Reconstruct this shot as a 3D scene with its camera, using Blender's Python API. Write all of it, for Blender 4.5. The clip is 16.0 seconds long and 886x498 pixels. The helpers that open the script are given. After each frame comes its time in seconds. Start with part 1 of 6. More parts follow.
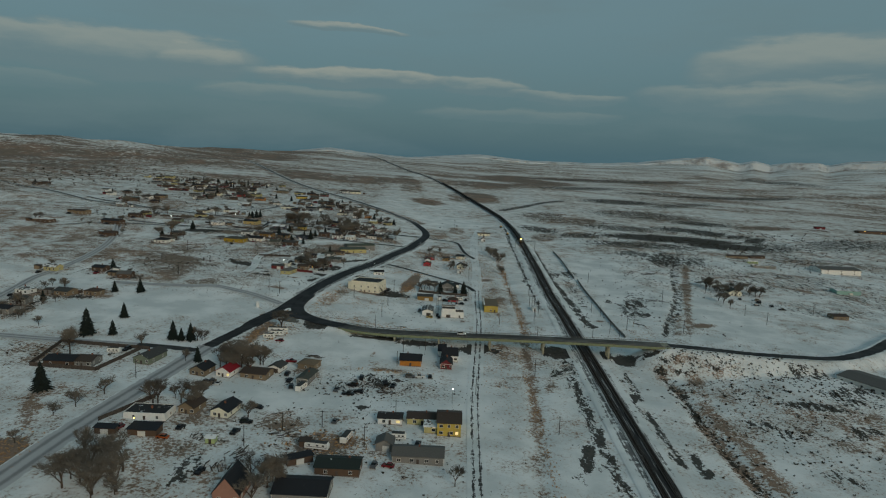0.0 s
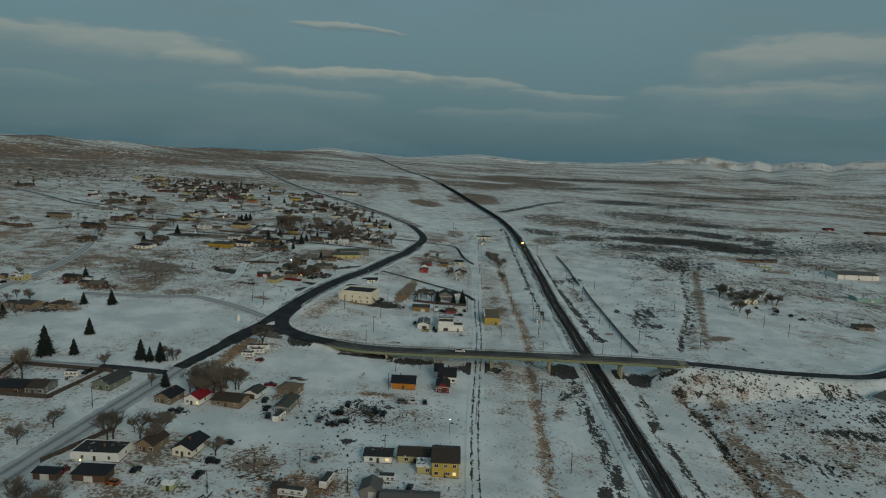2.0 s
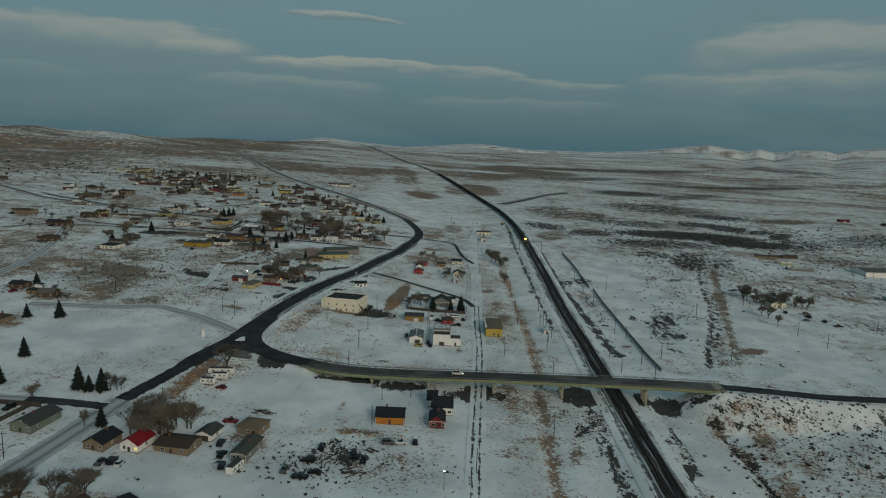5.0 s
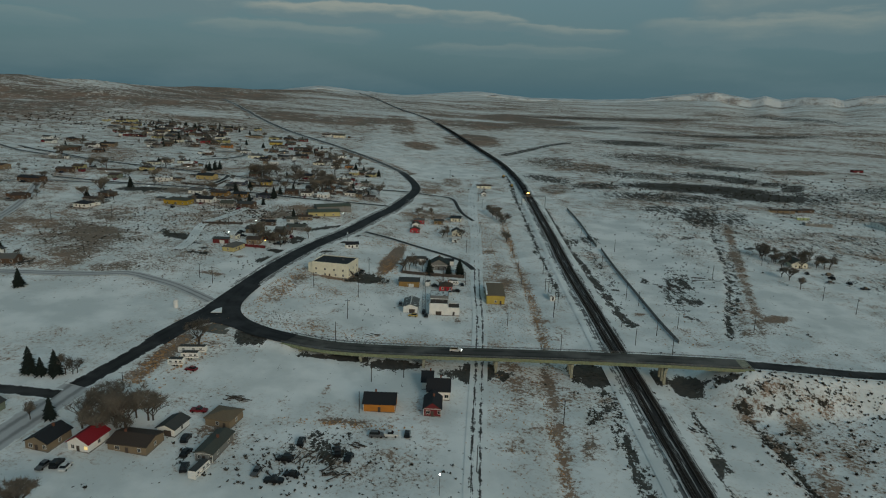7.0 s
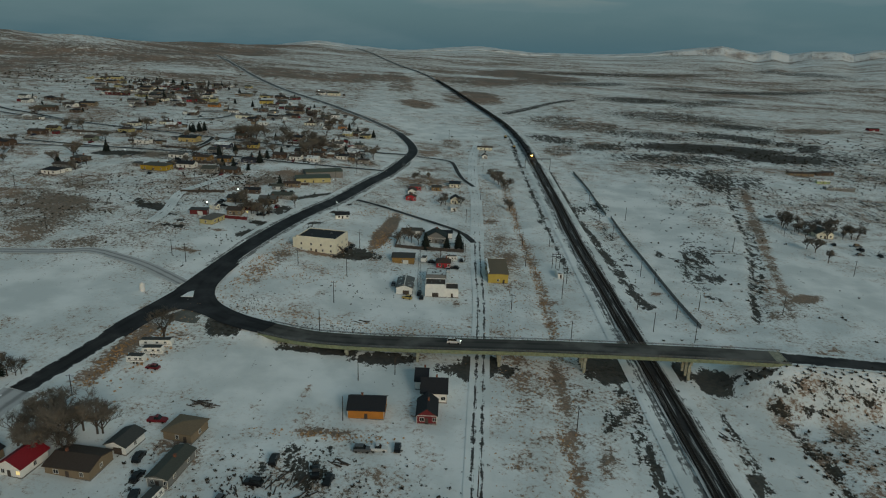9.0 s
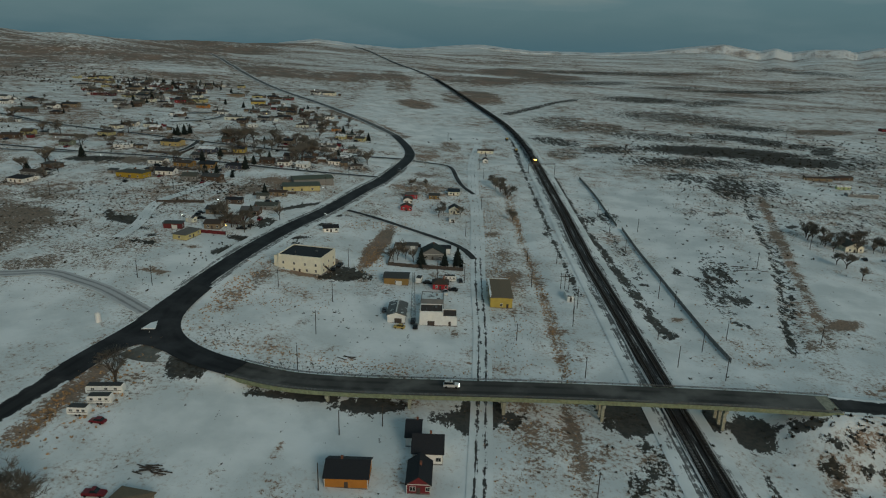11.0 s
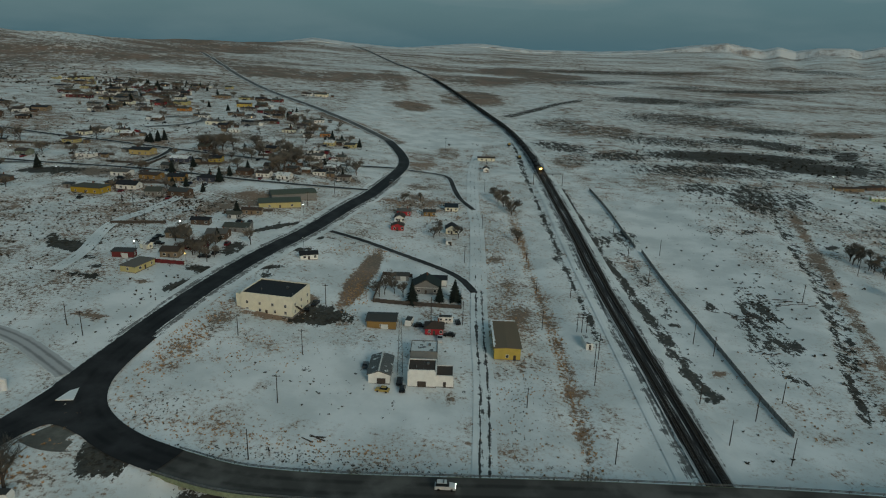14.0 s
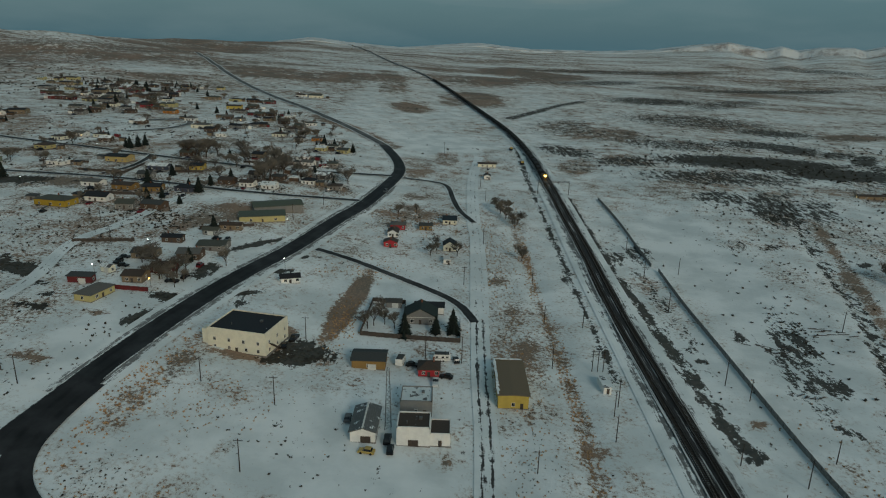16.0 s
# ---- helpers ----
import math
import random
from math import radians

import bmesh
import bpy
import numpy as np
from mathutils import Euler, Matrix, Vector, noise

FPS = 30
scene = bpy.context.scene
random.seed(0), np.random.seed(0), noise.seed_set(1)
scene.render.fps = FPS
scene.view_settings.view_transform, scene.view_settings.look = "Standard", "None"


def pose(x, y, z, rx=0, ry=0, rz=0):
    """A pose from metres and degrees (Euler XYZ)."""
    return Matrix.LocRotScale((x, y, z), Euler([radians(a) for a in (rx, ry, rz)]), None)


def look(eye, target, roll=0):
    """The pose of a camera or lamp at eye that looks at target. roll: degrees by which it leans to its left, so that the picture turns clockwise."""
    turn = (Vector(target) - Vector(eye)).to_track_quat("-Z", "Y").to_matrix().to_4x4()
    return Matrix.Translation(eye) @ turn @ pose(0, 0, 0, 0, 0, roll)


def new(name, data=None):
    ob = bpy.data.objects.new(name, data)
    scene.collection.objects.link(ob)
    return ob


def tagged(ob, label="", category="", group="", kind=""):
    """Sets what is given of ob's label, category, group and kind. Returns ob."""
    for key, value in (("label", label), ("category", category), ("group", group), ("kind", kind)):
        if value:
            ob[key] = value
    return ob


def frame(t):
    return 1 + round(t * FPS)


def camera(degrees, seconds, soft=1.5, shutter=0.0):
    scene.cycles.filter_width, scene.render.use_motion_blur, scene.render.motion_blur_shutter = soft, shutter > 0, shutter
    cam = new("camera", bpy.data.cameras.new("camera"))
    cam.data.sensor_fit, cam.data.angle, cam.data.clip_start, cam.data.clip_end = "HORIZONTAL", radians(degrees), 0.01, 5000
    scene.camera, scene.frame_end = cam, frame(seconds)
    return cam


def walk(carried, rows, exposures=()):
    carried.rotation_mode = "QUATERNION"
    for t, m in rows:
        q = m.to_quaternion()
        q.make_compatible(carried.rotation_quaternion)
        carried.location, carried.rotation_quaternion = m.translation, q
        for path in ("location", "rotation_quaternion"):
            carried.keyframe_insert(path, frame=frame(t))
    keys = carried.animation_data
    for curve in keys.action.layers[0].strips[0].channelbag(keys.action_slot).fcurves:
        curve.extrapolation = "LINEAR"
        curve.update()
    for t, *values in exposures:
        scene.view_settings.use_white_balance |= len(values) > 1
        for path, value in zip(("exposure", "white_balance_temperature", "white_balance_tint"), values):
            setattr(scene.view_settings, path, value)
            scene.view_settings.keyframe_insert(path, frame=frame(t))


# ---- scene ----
cam = camera(67.6, 16.0, soft=1.1)
METRES, EYE, TILT, LEAN, TURN = 270.3, 110.0, 1.4, 2.2, 0.7
ROWS = [
    (0.0, 0.0, 0.0, 0.0, 0.72, -9.37, -4.35),
    (0.5, 0.001, 0.0311, -0.0005, 0.7, -9.37, -4.33),
    (1.0, 0.002, 0.0623, -0.001, 0.68, -9.37, -4.31),
    (1.5, 0.0029, 0.0934, -0.0016, 0.66, -9.37, -4.29),
    (2.0, 0.004, 0.1246, -0.002, 0.65, -9.37, -4.27),
    (2.5, 0.005, 0.1558, -0.0026, 0.63, -9.37, -4.24),
    (3.0, 0.0062, 0.187, -0.0031, 0.62, -9.39, -4.23),
    (3.5, 0.0072, 0.2183, -0.0038, 0.6, -9.4, -4.2),
    (4.5, 0.0096, 0.2808, -0.0049, 0.58, -9.58, -4.11),
    (5.2, 0.0114, 0.3246, -0.0058, 0.56, -10.65, -4.04),
    (6.0, 0.0134, 0.3747, -0.0067, 0.54, -12.32, -3.96),
    (6.5, 0.0145, 0.4058, -0.0074, 0.52, -13.45, -3.91),
    (7.0, 0.0155, 0.4368, -0.008, 0.51, -14.58, -3.86),
    (7.5, 0.0166, 0.4677, -0.0088, 0.49, -15.72, -3.8),
    (8.0, 0.0176, 0.4987, -0.0097, 0.49, -16.76, -3.77),
    (8.7, 0.0191, 0.5423, -0.0108, 0.485, -17.98, -3.74),
    (9.4, 0.0206, 0.586, -0.012, 0.48, -18.31, -3.72),
    (10.5, 0.0229, 0.6546, -0.0138, 0.48, -18.33, -3.7),
    (11.0, 0.0239, 0.6859, -0.0147, 0.47, -18.34, -3.69),
    (11.5, 0.0251, 0.7171, -0.0154, 0.46, -18.35, -3.7),
    (12.0, 0.0263, 0.7485, -0.0162, 0.46, -18.35, -3.7),
    (12.5, 0.0275, 0.78, -0.0174, 0.46, -18.36, -3.69),
    (13.0, 0.0287, 0.8111, -0.018, 0.45, -18.38, -3.69),
    (13.5, 0.0296, 0.8426, -0.0189, 0.44, -18.4, -3.67),
    (14.0, 0.0304, 0.8738, -0.0197, 0.43, -18.42, -3.66),
    (14.5, 0.0317, 0.9054, -0.0209, 0.42, -18.41, -3.66),
    (15.0, 0.0327, 0.9366, -0.0214, 0.42, -18.43, -3.64),
    (15.5, 0.0333, 0.9679, -0.0227, 0.42, -18.43, -3.63),
    (16.0, 0.0347, 0.9991, -0.0231, 0.42, -18.46, -3.62),
]
EXPOSURES = [(0.0, 0.11, 6650.0, 4.2), (8.0, 0.11, 6650.0, 4.0), (16.0, 0.14, 6600.0, 2.6)]
walk(cam, [(t, pose(0, 0, EYE, TILT, LEAN, TURN) @ pose(METRES * x, METRES * y, METRES * z, 90 + pitch, roll, yaw)) for t, x, y, z, yaw, pitch, roll in ROWS], exposures=EXPOSURES)

# ---- world and light ----
SUN_EL, SUN_ROT = radians(4.0), radians(150.0)


def nodes_of(tree):
    def add(kind, **kw):
        n = tree.nodes.new(kind)
        for k, v in kw.items():
            if k == "op":
                n.operation = v
            elif k == "ins":
                for i, val in v.items():
                    if isinstance(val, bpy.types.NodeSocket):
                        tree.links.new(val, n.inputs[i])
                    else:
                        n.inputs[i].default_value = val
        return n

    def m(op, a, b=0.0, c=0.0):
        n = add("ShaderNodeMath", op=op, ins={0: a, 1: b, 2: c})
        return n.outputs[0]

    def mix(f, a, b):
        n = tree.nodes.new("ShaderNodeMix")
        n.data_type = "RGBA"
        for i, val in ((0, f), (6, a), (7, b)):
            if isinstance(val, bpy.types.NodeSocket):
                tree.links.new(val, n.inputs[i])
            else:
                n.inputs[i].default_value = val if i == 0 else (*val, 1)
        return n.outputs[2]

    def ramp(v, lo, hi):
        n = tree.nodes.new("ShaderNodeMapRange")
        n.interpolation_type = "SMOOTHSTEP"
        for i, val in ((0, v), (1, lo), (2, hi)):
            if isinstance(val, bpy.types.NodeSocket):
                tree.links.new(val, n.inputs[i])
            else:
                n.inputs[i].default_value = val
        return n.outputs[0]

    return add, m, mix, ramp


# clouds: azimuth, elevation, half width, half height (degrees), rise per degree of azimuth, weight
CLOUDS = [
    (-28.0, 6.9, 12.0, 1.9, -0.02, 0.72), (-21.0, 6.6, 3.6, 1.5, 0.0, 0.8), (-34.0, 4.4, 6.0, 0.7, 0.0, 0.35),
    (-9.5, 10.1, 5.2, 0.28, -0.04, 0.8), (-9.0, 6.2, 9.0, 0.75, 0.01, 0.85), (2.0, 5.9, 4.0, 0.8, -0.06, 0.7),
    (9.0, 5.2, 5.0, 0.5, -0.05, 0.6), (-14.0, 4.6, 8.0, 0.8, 0.0, 0.5), (27.0, 7.6, 9.0, 2.2, 0.02, 0.72),
    (24.0, 5.2, 10.0, 1.4, 0.0, 0.55), (5.0, 3.6, 9.0, 0.6, 0.0, 0.4), (75.0, 9.0, 24.0, 4.0, 0.0, 0.8),
    (-80.0, 9.0, 26.0, 4.0, 0.0, 0.8),
]
world = bpy.data.worlds.new("dusk_sky")
scene.world = world
world.use_nodes = True
wt = world.node_tree
wt.nodes.clear()
add, m, mix, ramp = nodes_of(wt)
sky = add("ShaderNodeTexSky")
sky.sky_type = "NISHITA"
sky.sun_disc = False
sky.sun_elevation, sky.sun_rotation = SUN_EL, SUN_ROT
sky.air_density, sky.dust_density, sky.ozone_density = 1.0, 1.5, 2.5
co = add("ShaderNodeTexCoord").outputs["Generated"]
xyz = add("ShaderNodeSeparateXYZ", ins={0: co})
az = m("MULTIPLY", m("ARCTAN2", xyz.outputs[0], xyz.outputs[1]), 57.29578)
el = m("MULTIPLY", m("ARCSINE", xyz.outputs[2]), 57.29578)
flat = add("ShaderNodeCombineXYZ", ins={0: m("MULTIPLY", az, 0.10), 1: m("MULTIPLY", el, 0.42), 2: 0.0})
nz1 = add("ShaderNodeTexNoise", ins={"Vector": flat.outputs[0], "Scale": 1.6, "Detail": 7.0, "Roughness": 0.55})
nz2 = add("ShaderNodeTexNoise", ins={"Vector": flat.outputs[0], "Scale": 0.55, "Detail": 5.0, "Roughness": 0.5})
warp = m("MULTIPLY", m("SUBTRACT", nz1.outputs[0], 0.5), 3.2)
cover = 0.0
light = 0.0
for ca, ce, hw, hh, rise, wgt in CLOUDS:
    da = m("SUBTRACT", az, ca)
    de = m("SUBTRACT", m("SUBTRACT", m("ADD", el, m("MULTIPLY", warp, min(1.0, 0.25 + 0.5 * hh))), ce), m("MULTIPLY", da, rise))
    ra = m("DIVIDE", da, hw)
    re = m("DIVIDE", de, hh)
    inside = m("SUBTRACT", 1.0, m("ADD", m("POWER", m("ABSOLUTE", ra), 4.0), m("MULTIPLY", re, re)))
    k = m("MULTIPLY", ramp(inside, -0.3, 0.6), wgt)
    top = m("MULTIPLY", k, ramp(re, -0.40, 0.75))
    cover = m("MAXIMUM", k, cover)
    light = m("MAXIMUM", top, light)
veil = m("MULTIPLY", ramp(m("ADD", nz2.outputs[0], m("MULTIPLY", nz1.outputs[0], 0.35)), 0.58, 0.88), 0.45)
high = m("MULTIPLY", ramp(el, 12.0, 40.0), 0.35)
cover = m("MAXIMUM", cover, m("MAXIMUM", veil, high))
body = mix(light, (0.124, 0.182, 0.206), (0.315, 0.322, 0.285))
SKY_GAIN = 0.11
clear = mix(ramp(el, -3.0, 13.0), (0.054, 0.122, 0.162), (0.136, 0.214, 0.250))
nish = add("ShaderNodeVectorMath", op="SCALE", ins={0: sky.outputs[0], 3: SKY_GAIN})
west = ramp(xyz.outputs[1], 0.35, -0.5)
base = mix(west, mix(0.85, nish.outputs[0], clear), nish.outputs[0])
final = mix(m("MULTIPLY", cover, 0.9), base, body)
bg = add("ShaderNodeBackground", ins={0: final, 1: 1.0})
out = add("ShaderNodeOutputWorld")
wt.links.new(bg.outputs[0], out.inputs[0])

lamp = bpy.data.lights.new("sun", "SUN")
lamp.energy, lamp.angle, lamp.color = 0.85, radians(20.0), (1.0, 0.93, 0.83)
sun = new("sun", lamp)
sun.matrix_world = look((0, 0, 500), Vector((0, 0, 500)) + Vector((-math.sin(SUN_ROT), -math.cos(SUN_ROT), -math.tan(radians(24)))) * 10)


# ---- materials ----
def material(name, shade, rough=0.7, metal=0.0, bump=0.0, bump_scale=3.0, spec=0.3):
    """shade(add, m, mix, ramp, pos) gives the base colour socket, or (colour, roughness)."""
    mat = bpy.data.materials.new(name)
    mat.use_nodes = True
    t = mat.node_tree
    b = t.nodes["Principled BSDF"]
    add, m, mix, ramp = nodes_of(t)
    pos = add("ShaderNodeNewGeometry").outputs["Position"]
    got = shade(add, m, mix, ramp, pos)
    if isinstance(got, tuple):
        got, r = got
        t.links.new(r, b.inputs["Roughness"])
    else:
        b.inputs["Roughness"].default_value = rough
    t.links.new(got, b.inputs["Base Color"])
    b.inputs["Metallic"].default_value = metal
    b.inputs["Specular IOR Level"].default_value = spec
    if bump:
        n = add("ShaderNodeTexNoise", ins={"Vector": pos, "Scale": bump_scale, "Detail": 5.0})
        bn = add("ShaderNodeBump", ins={"Strength": bump, "Distance": 0.3, "Height": n.outputs[0]})
        t.links.new(bn.outputs[0], b.inputs["Normal"])
    return mat


def noise_at(add, pos, scale, detail=5.0, rough=0.55):
    return add("ShaderNodeTexNoise", ins={"Vector": pos, "Scale": scale, "Detail": detail, "Roughness": rough}).outputs[0]


def attr(add, name):
    n = add("ShaderNodeAttribute")
    n.attribute_name = name
    return n.outputs["Fac"]


SNOW, SNOW2 = (0.84, 0.87, 0.86), (0.64, 0.685, 0.68)
GRASS, SOIL, DARK = (0.16, 0.098, 0.06), (0.085, 0.07, 0.055), (0.035, 0.036, 0.036)


def snow_colour(add, mix, ramp, pos):
    return mix(ramp(noise_at(add, pos, 0.05, 6.0), 0.35, 0.65), SNOW2, SNOW)


def ground_shade(add, m, mix, ramp, pos):
    snow = snow_colour(add, mix, ramp, pos)
    bare, wet, far = attr(add, "bare"), attr(add, "wet"), attr(add, "far")
    fine = noise_at(add, pos, 0.75, 8.0, 0.72)
    mid = noise_at(add, pos, 0.085, 9.0, 0.72)
    streak = add("ShaderNodeMapping", ins={0: pos, 3: (0.45, 1.0, 1.0)}).outputs[0]
    big = noise_at(add, streak, 0.0075, 10.0, 0.66)
    wide = noise_at(add, streak, 0.0022, 6.0, 0.6)
    near_f = m("ADD", m("MULTIPLY", fine, 0.55), m("MULTIPLY", mid, 0.45))
    near_f = m("ADD", near_f, m("MULTIPLY", m("SUBTRACT", noise_at(add, pos, 0.016, 4.0), 0.5), 0.30))
    far_f = m("ADD", m("ADD", m("MULTIPLY", big, 0.40), m("MULTIPLY", mid, 0.48)), m("MULTIPLY", wide, 0.12))
    f = m("ADD", m("MULTIPLY", near_f, m("SUBTRACT", 1.0, far)), m("MULTIPLY", far_f, far))
    k = ramp(m("ADD", f, m("MULTIPLY", bare, 0.26)), 0.578, 0.612)
    thin = ramp(m("ADD", f, m("MULTIPLY", bare, 0.26)), 0.50, 0.60)
    tone = noise_at(add, pos, 0.02, 6.0, 0.6)
    cover = mix(ramp(tone, 0.40, 0.60), (0.105, 0.090, 0.070), (0.235, 0.150, 0.098))
    cover = mix(ramp(noise_at(add, pos, 1.1, 6.0, 0.7), 0.40, 0.68), cover, (0.31, 0.20, 0.125))
    cover = mix(m("MULTIPLY", far, 0.6), cover, mix(ramp(tone, 0.42, 0.58), (0.125, 0.108, 0.088), (0.200, 0.138, 0.105)))
    veil = m("MULTIPLY", far, ramp(m("ADD", m("MULTIPLY", big, 0.6), m("MULTIPLY", noise_at(add, pos, 0.03, 8.0, 0.7), 0.4)), 0.36, 0.62))
    c = mix(m("MULTIPLY", veil, 0.30), snow, (0.30, 0.235, 0.175))
    c = mix(m("MULTIPLY", thin, 0.40), c, (0.36, 0.26, 0.18))
    steep = m("SUBTRACT", 1.0, add("ShaderNodeSeparateXYZ", ins={0: add("ShaderNodeNewGeometry").outputs["Normal"]}).outputs[2])
    rock = ramp(m("ADD", m("MULTIPLY", steep, 9.0), m("MULTIPLY", m("SUBTRACT", mid, 0.5), 1.6)), 0.25, 0.7)
    c = mix(m("MULTIPLY", m("MULTIPLY", rock, far), 0.7), c, (0.20, 0.155, 0.115))
    c = mix(m("MULTIPLY", k, 0.9), c, cover)
    drift = add("ShaderNodeMapping", ins={0: pos, 3: (1.0, 0.35, 1.0)}).outputs[0]
    wn = m("ADD", m("MULTIPLY", noise_at(add, drift, 0.30, 8.0, 0.66), 0.6), m("MULTIPLY", fine, 0.4))
    kw = ramp(m("ADD", wn, m("MULTIPLY", wet, 0.30)), 0.612, 0.636)
    sage = mix(ramp(noise_at(add, pos, 0.5, 5.0, 0.7), 0.38, 0.62), (0.020, 0.022, 0.019), (0.050, 0.046, 0.035))
    return mix(m("MULTIPLY", kw, 0.94), c, sage)


M_GROUND = material("snowy_ground", ground_shade, 0.85, bump=0.5, bump_scale=0.7, spec=0.1)


def road_shade(edge, dark, rag=0.35):
    def shade(add, m, mix, ramp, pos):
        snow = snow_colour(add, mix, ramp, pos)
        u = m("ABSOLUTE", attr(add, "u"))
        n = noise_at(add, pos, 0.35, 8.0, 0.68)
        k = ramp(m("ADD", u, m("MULTIPLY", m("SUBTRACT", n, 0.5), rag)), edge, edge + 0.10)
        wheel = m("ABSOLUTE", m("SUBTRACT", u, 0.42))
        a = mix(ramp(wheel, 0.05, 0.22), tuple(c * 0.62 for c in dark), dark)
        a = mix(ramp(noise_at(add, pos, 0.08, 4.0), 0.4, 0.68), a, tuple(c * 2.1 for c in dark))
        return mix(k, a, snow), m("ADD", 0.68, m("MULTIPLY", k, 0.2))
    return shade


def lengthwise(add, m, across, along):
    """A place on a strip, for streaks that run with it."""
    return add("ShaderNodeCombineXYZ", ins={0: m("MULTIPLY", attr(add, "u"), across), 1: m("MULTIPLY", attr(add, "along"), along), 2: 0.0}).outputs[0]


def rut_shade(amount):
    def shade(add, m, mix, ramp, pos):
        snow = snow_colour(add, mix, ramp, pos)
        u = m("ABSOLUTE", attr(add, "u"))
        n = m("ADD", m("MULTIPLY", noise_at(add, lengthwise(add, m, 6.0, 0.10), 1.0, 7.0, 0.7), 0.5), m("MULTIPLY", noise_at(add, pos, 0.35, 8.0, 0.72), 0.5))
        wheel = m("SUBTRACT", 0.30, m("ABSOLUTE", m("SUBTRACT", u, 0.38)))
        k = ramp(m("SUBTRACT", m("ADD", n, m("MULTIPLY", wheel, amount)), m("MULTIPLY", m("POWER", u, 4.0), 0.2)), 0.585, 0.625)
        return mix(k, snow, (0.05, 0.048, 0.046))
    return shade


def ballast_shade(add, m, mix, ramp, pos):
    snow = snow_colour(add, mix, ramp, pos)
    u = m("ABSOLUTE", attr(add, "u"))
    n = noise_at(add, lengthwise(add, m, 9.0, 0.03), 1.0, 6.0, 0.6)
    k = ramp(m("ADD", n, m("MULTIPLY", m("POWER", u, 3.0), 0.16)), 0.57, 0.61)
    stone = mix(ramp(noise_at(add, pos, 1.5, 4.0), 0.3, 0.7), (0.016, 0.016, 0.018), (0.045, 0.043, 0.042))
    return mix(m("MULTIPLY", k, 0.7), stone, snow)


def swept_shade(cover, dark):
    """Snow smeared and scraped along the run of a road or railway."""
    def shade(add, m, mix, ramp, pos):
        u = m("ABSOLUTE", attr(add, "u"))
        n = m("ADD", m("MULTIPLY", noise_at(add, lengthwise(add, m, 10.0, 0.035), 1.0, 7.0, 0.66), 0.5), m("MULTIPLY", noise_at(add, pos, 0.3, 8.0, 0.72), 0.5))
        k = ramp(m("SUBTRACT", m("ADD", n, cover), m("MULTIPLY", m("POWER", u, 4.0), 0.35)), 0.55, 0.61)
        return mix(m("MULTIPLY", k, 0.85), snow_colour(add, mix, ramp, pos), dark)
    return shade


M_SHOULDER = material("scraped_snow_shoulder", swept_shade(0.15, (0.10, 0.098, 0.092)), 0.85, spec=0.1)
M_TRACKSIDE = material("streaked_trackside_snow", swept_shade(0.12, (0.045, 0.044, 0.043)), 0.85, spec=0.1)
M_ASPHALT = material("wet_asphalt", road_shade(0.90, (0.019, 0.020, 0.021)), spec=0.15)
M_ASPHALT_WORN = material("snow_swept_asphalt", road_shade(0.70, (0.028, 0.028, 0.028), 0.7), spec=0.15)
M_JUNCTION = material("wet_junction_asphalt", road_shade(1.3, (0.021, 0.021, 0.022)), spec=0.15)
M_DECK = material("bridge_asphalt", road_shade(1.3, (0.068, 0.066, 0.060)), spec=0.15)
def slush_shade(add, m, mix, ramp, pos):
    snow = snow_colour(add, mix, ramp, pos)
    u = m("ABSOLUTE", attr(add, "u"))
    n = noise_at(add, pos, 0.25, 7.0, 0.62)
    wheel = m("ABSOLUTE", m("SUBTRACT", u, 0.40))
    grey = mix(ramp(m("ADD", wheel, m("MULTIPLY", m("SUBTRACT", n, 0.5), 0.3)), 0.02, 0.26), (0.25, 0.255, 0.255), (0.47, 0.48, 0.48))
    return mix(ramp(m("ADD", u, m("MULTIPLY", m("SUBTRACT", n, 0.5), 0.6)), 0.82, 0.98), grey, snow)


M_SLUSH = material("packed_snow_road", slush_shade, 0.7, spec=0.2)
M_RUT = material("rutted_snow_track", rut_shade(0.50))
M_RUT_FAINT = material("faint_snow_track", rut_shade(0.22))
M_BALLAST = material("railway_ballast", ballast_shade, 0.8, bump=0.6, bump_scale=4.0)


def plain(name, col, rough=0.7, metal=0.0, var=0.25, scale=1.2, bump=0.15, stain=0.35):
    def shade(add, m, mix, ramp, pos):
        a = mix(ramp(noise_at(add, pos, scale, 6.0, 0.65), 0.3, 0.7), tuple(c * (1 - var) for c in col), tuple(min(1, c * (1 + var)) for c in col))
        return mix(m("MULTIPLY", ramp(noise_at(add, pos, scale * 6, 4.0), 0.45, 0.8), stain), a, tuple(c * 0.6 for c in col))
    return material(name, shade, rough, metal, bump, 5.0)


M_CONCRETE = plain("weathered_concrete", (0.30, 0.30, 0.23), 0.85)
M_GIRDER = plain("pale_green_girder", (0.20, 0.23, 0.14), 0.7)
M_STEEL = plain("galvanised_steel", (0.16, 0.17, 0.17), 0.55, 0.6)
M_RAIL = plain("worn_rail_steel", (0.10, 0.09, 0.085), 0.35, 0.8)
M_TIE = plain("creosoted_timber", (0.03, 0.026, 0.022), 0.9)
M_POLE = plain("weathered_pole_timber", (0.055, 0.045, 0.038), 0.9)

# ---- the lie of the land ----
REST = Matrix.Rotation(radians(TURN), 3, "Z") @ Matrix.Rotation(radians(LEAN), 3, "Y") @ Matrix.Rotation(radians(TILT), 3, "X")
NORMAL = REST @ Vector((0, 0, 1))
FOOT = REST @ Vector((0, 0, -EYE)) + Vector((0, 0, EYE))


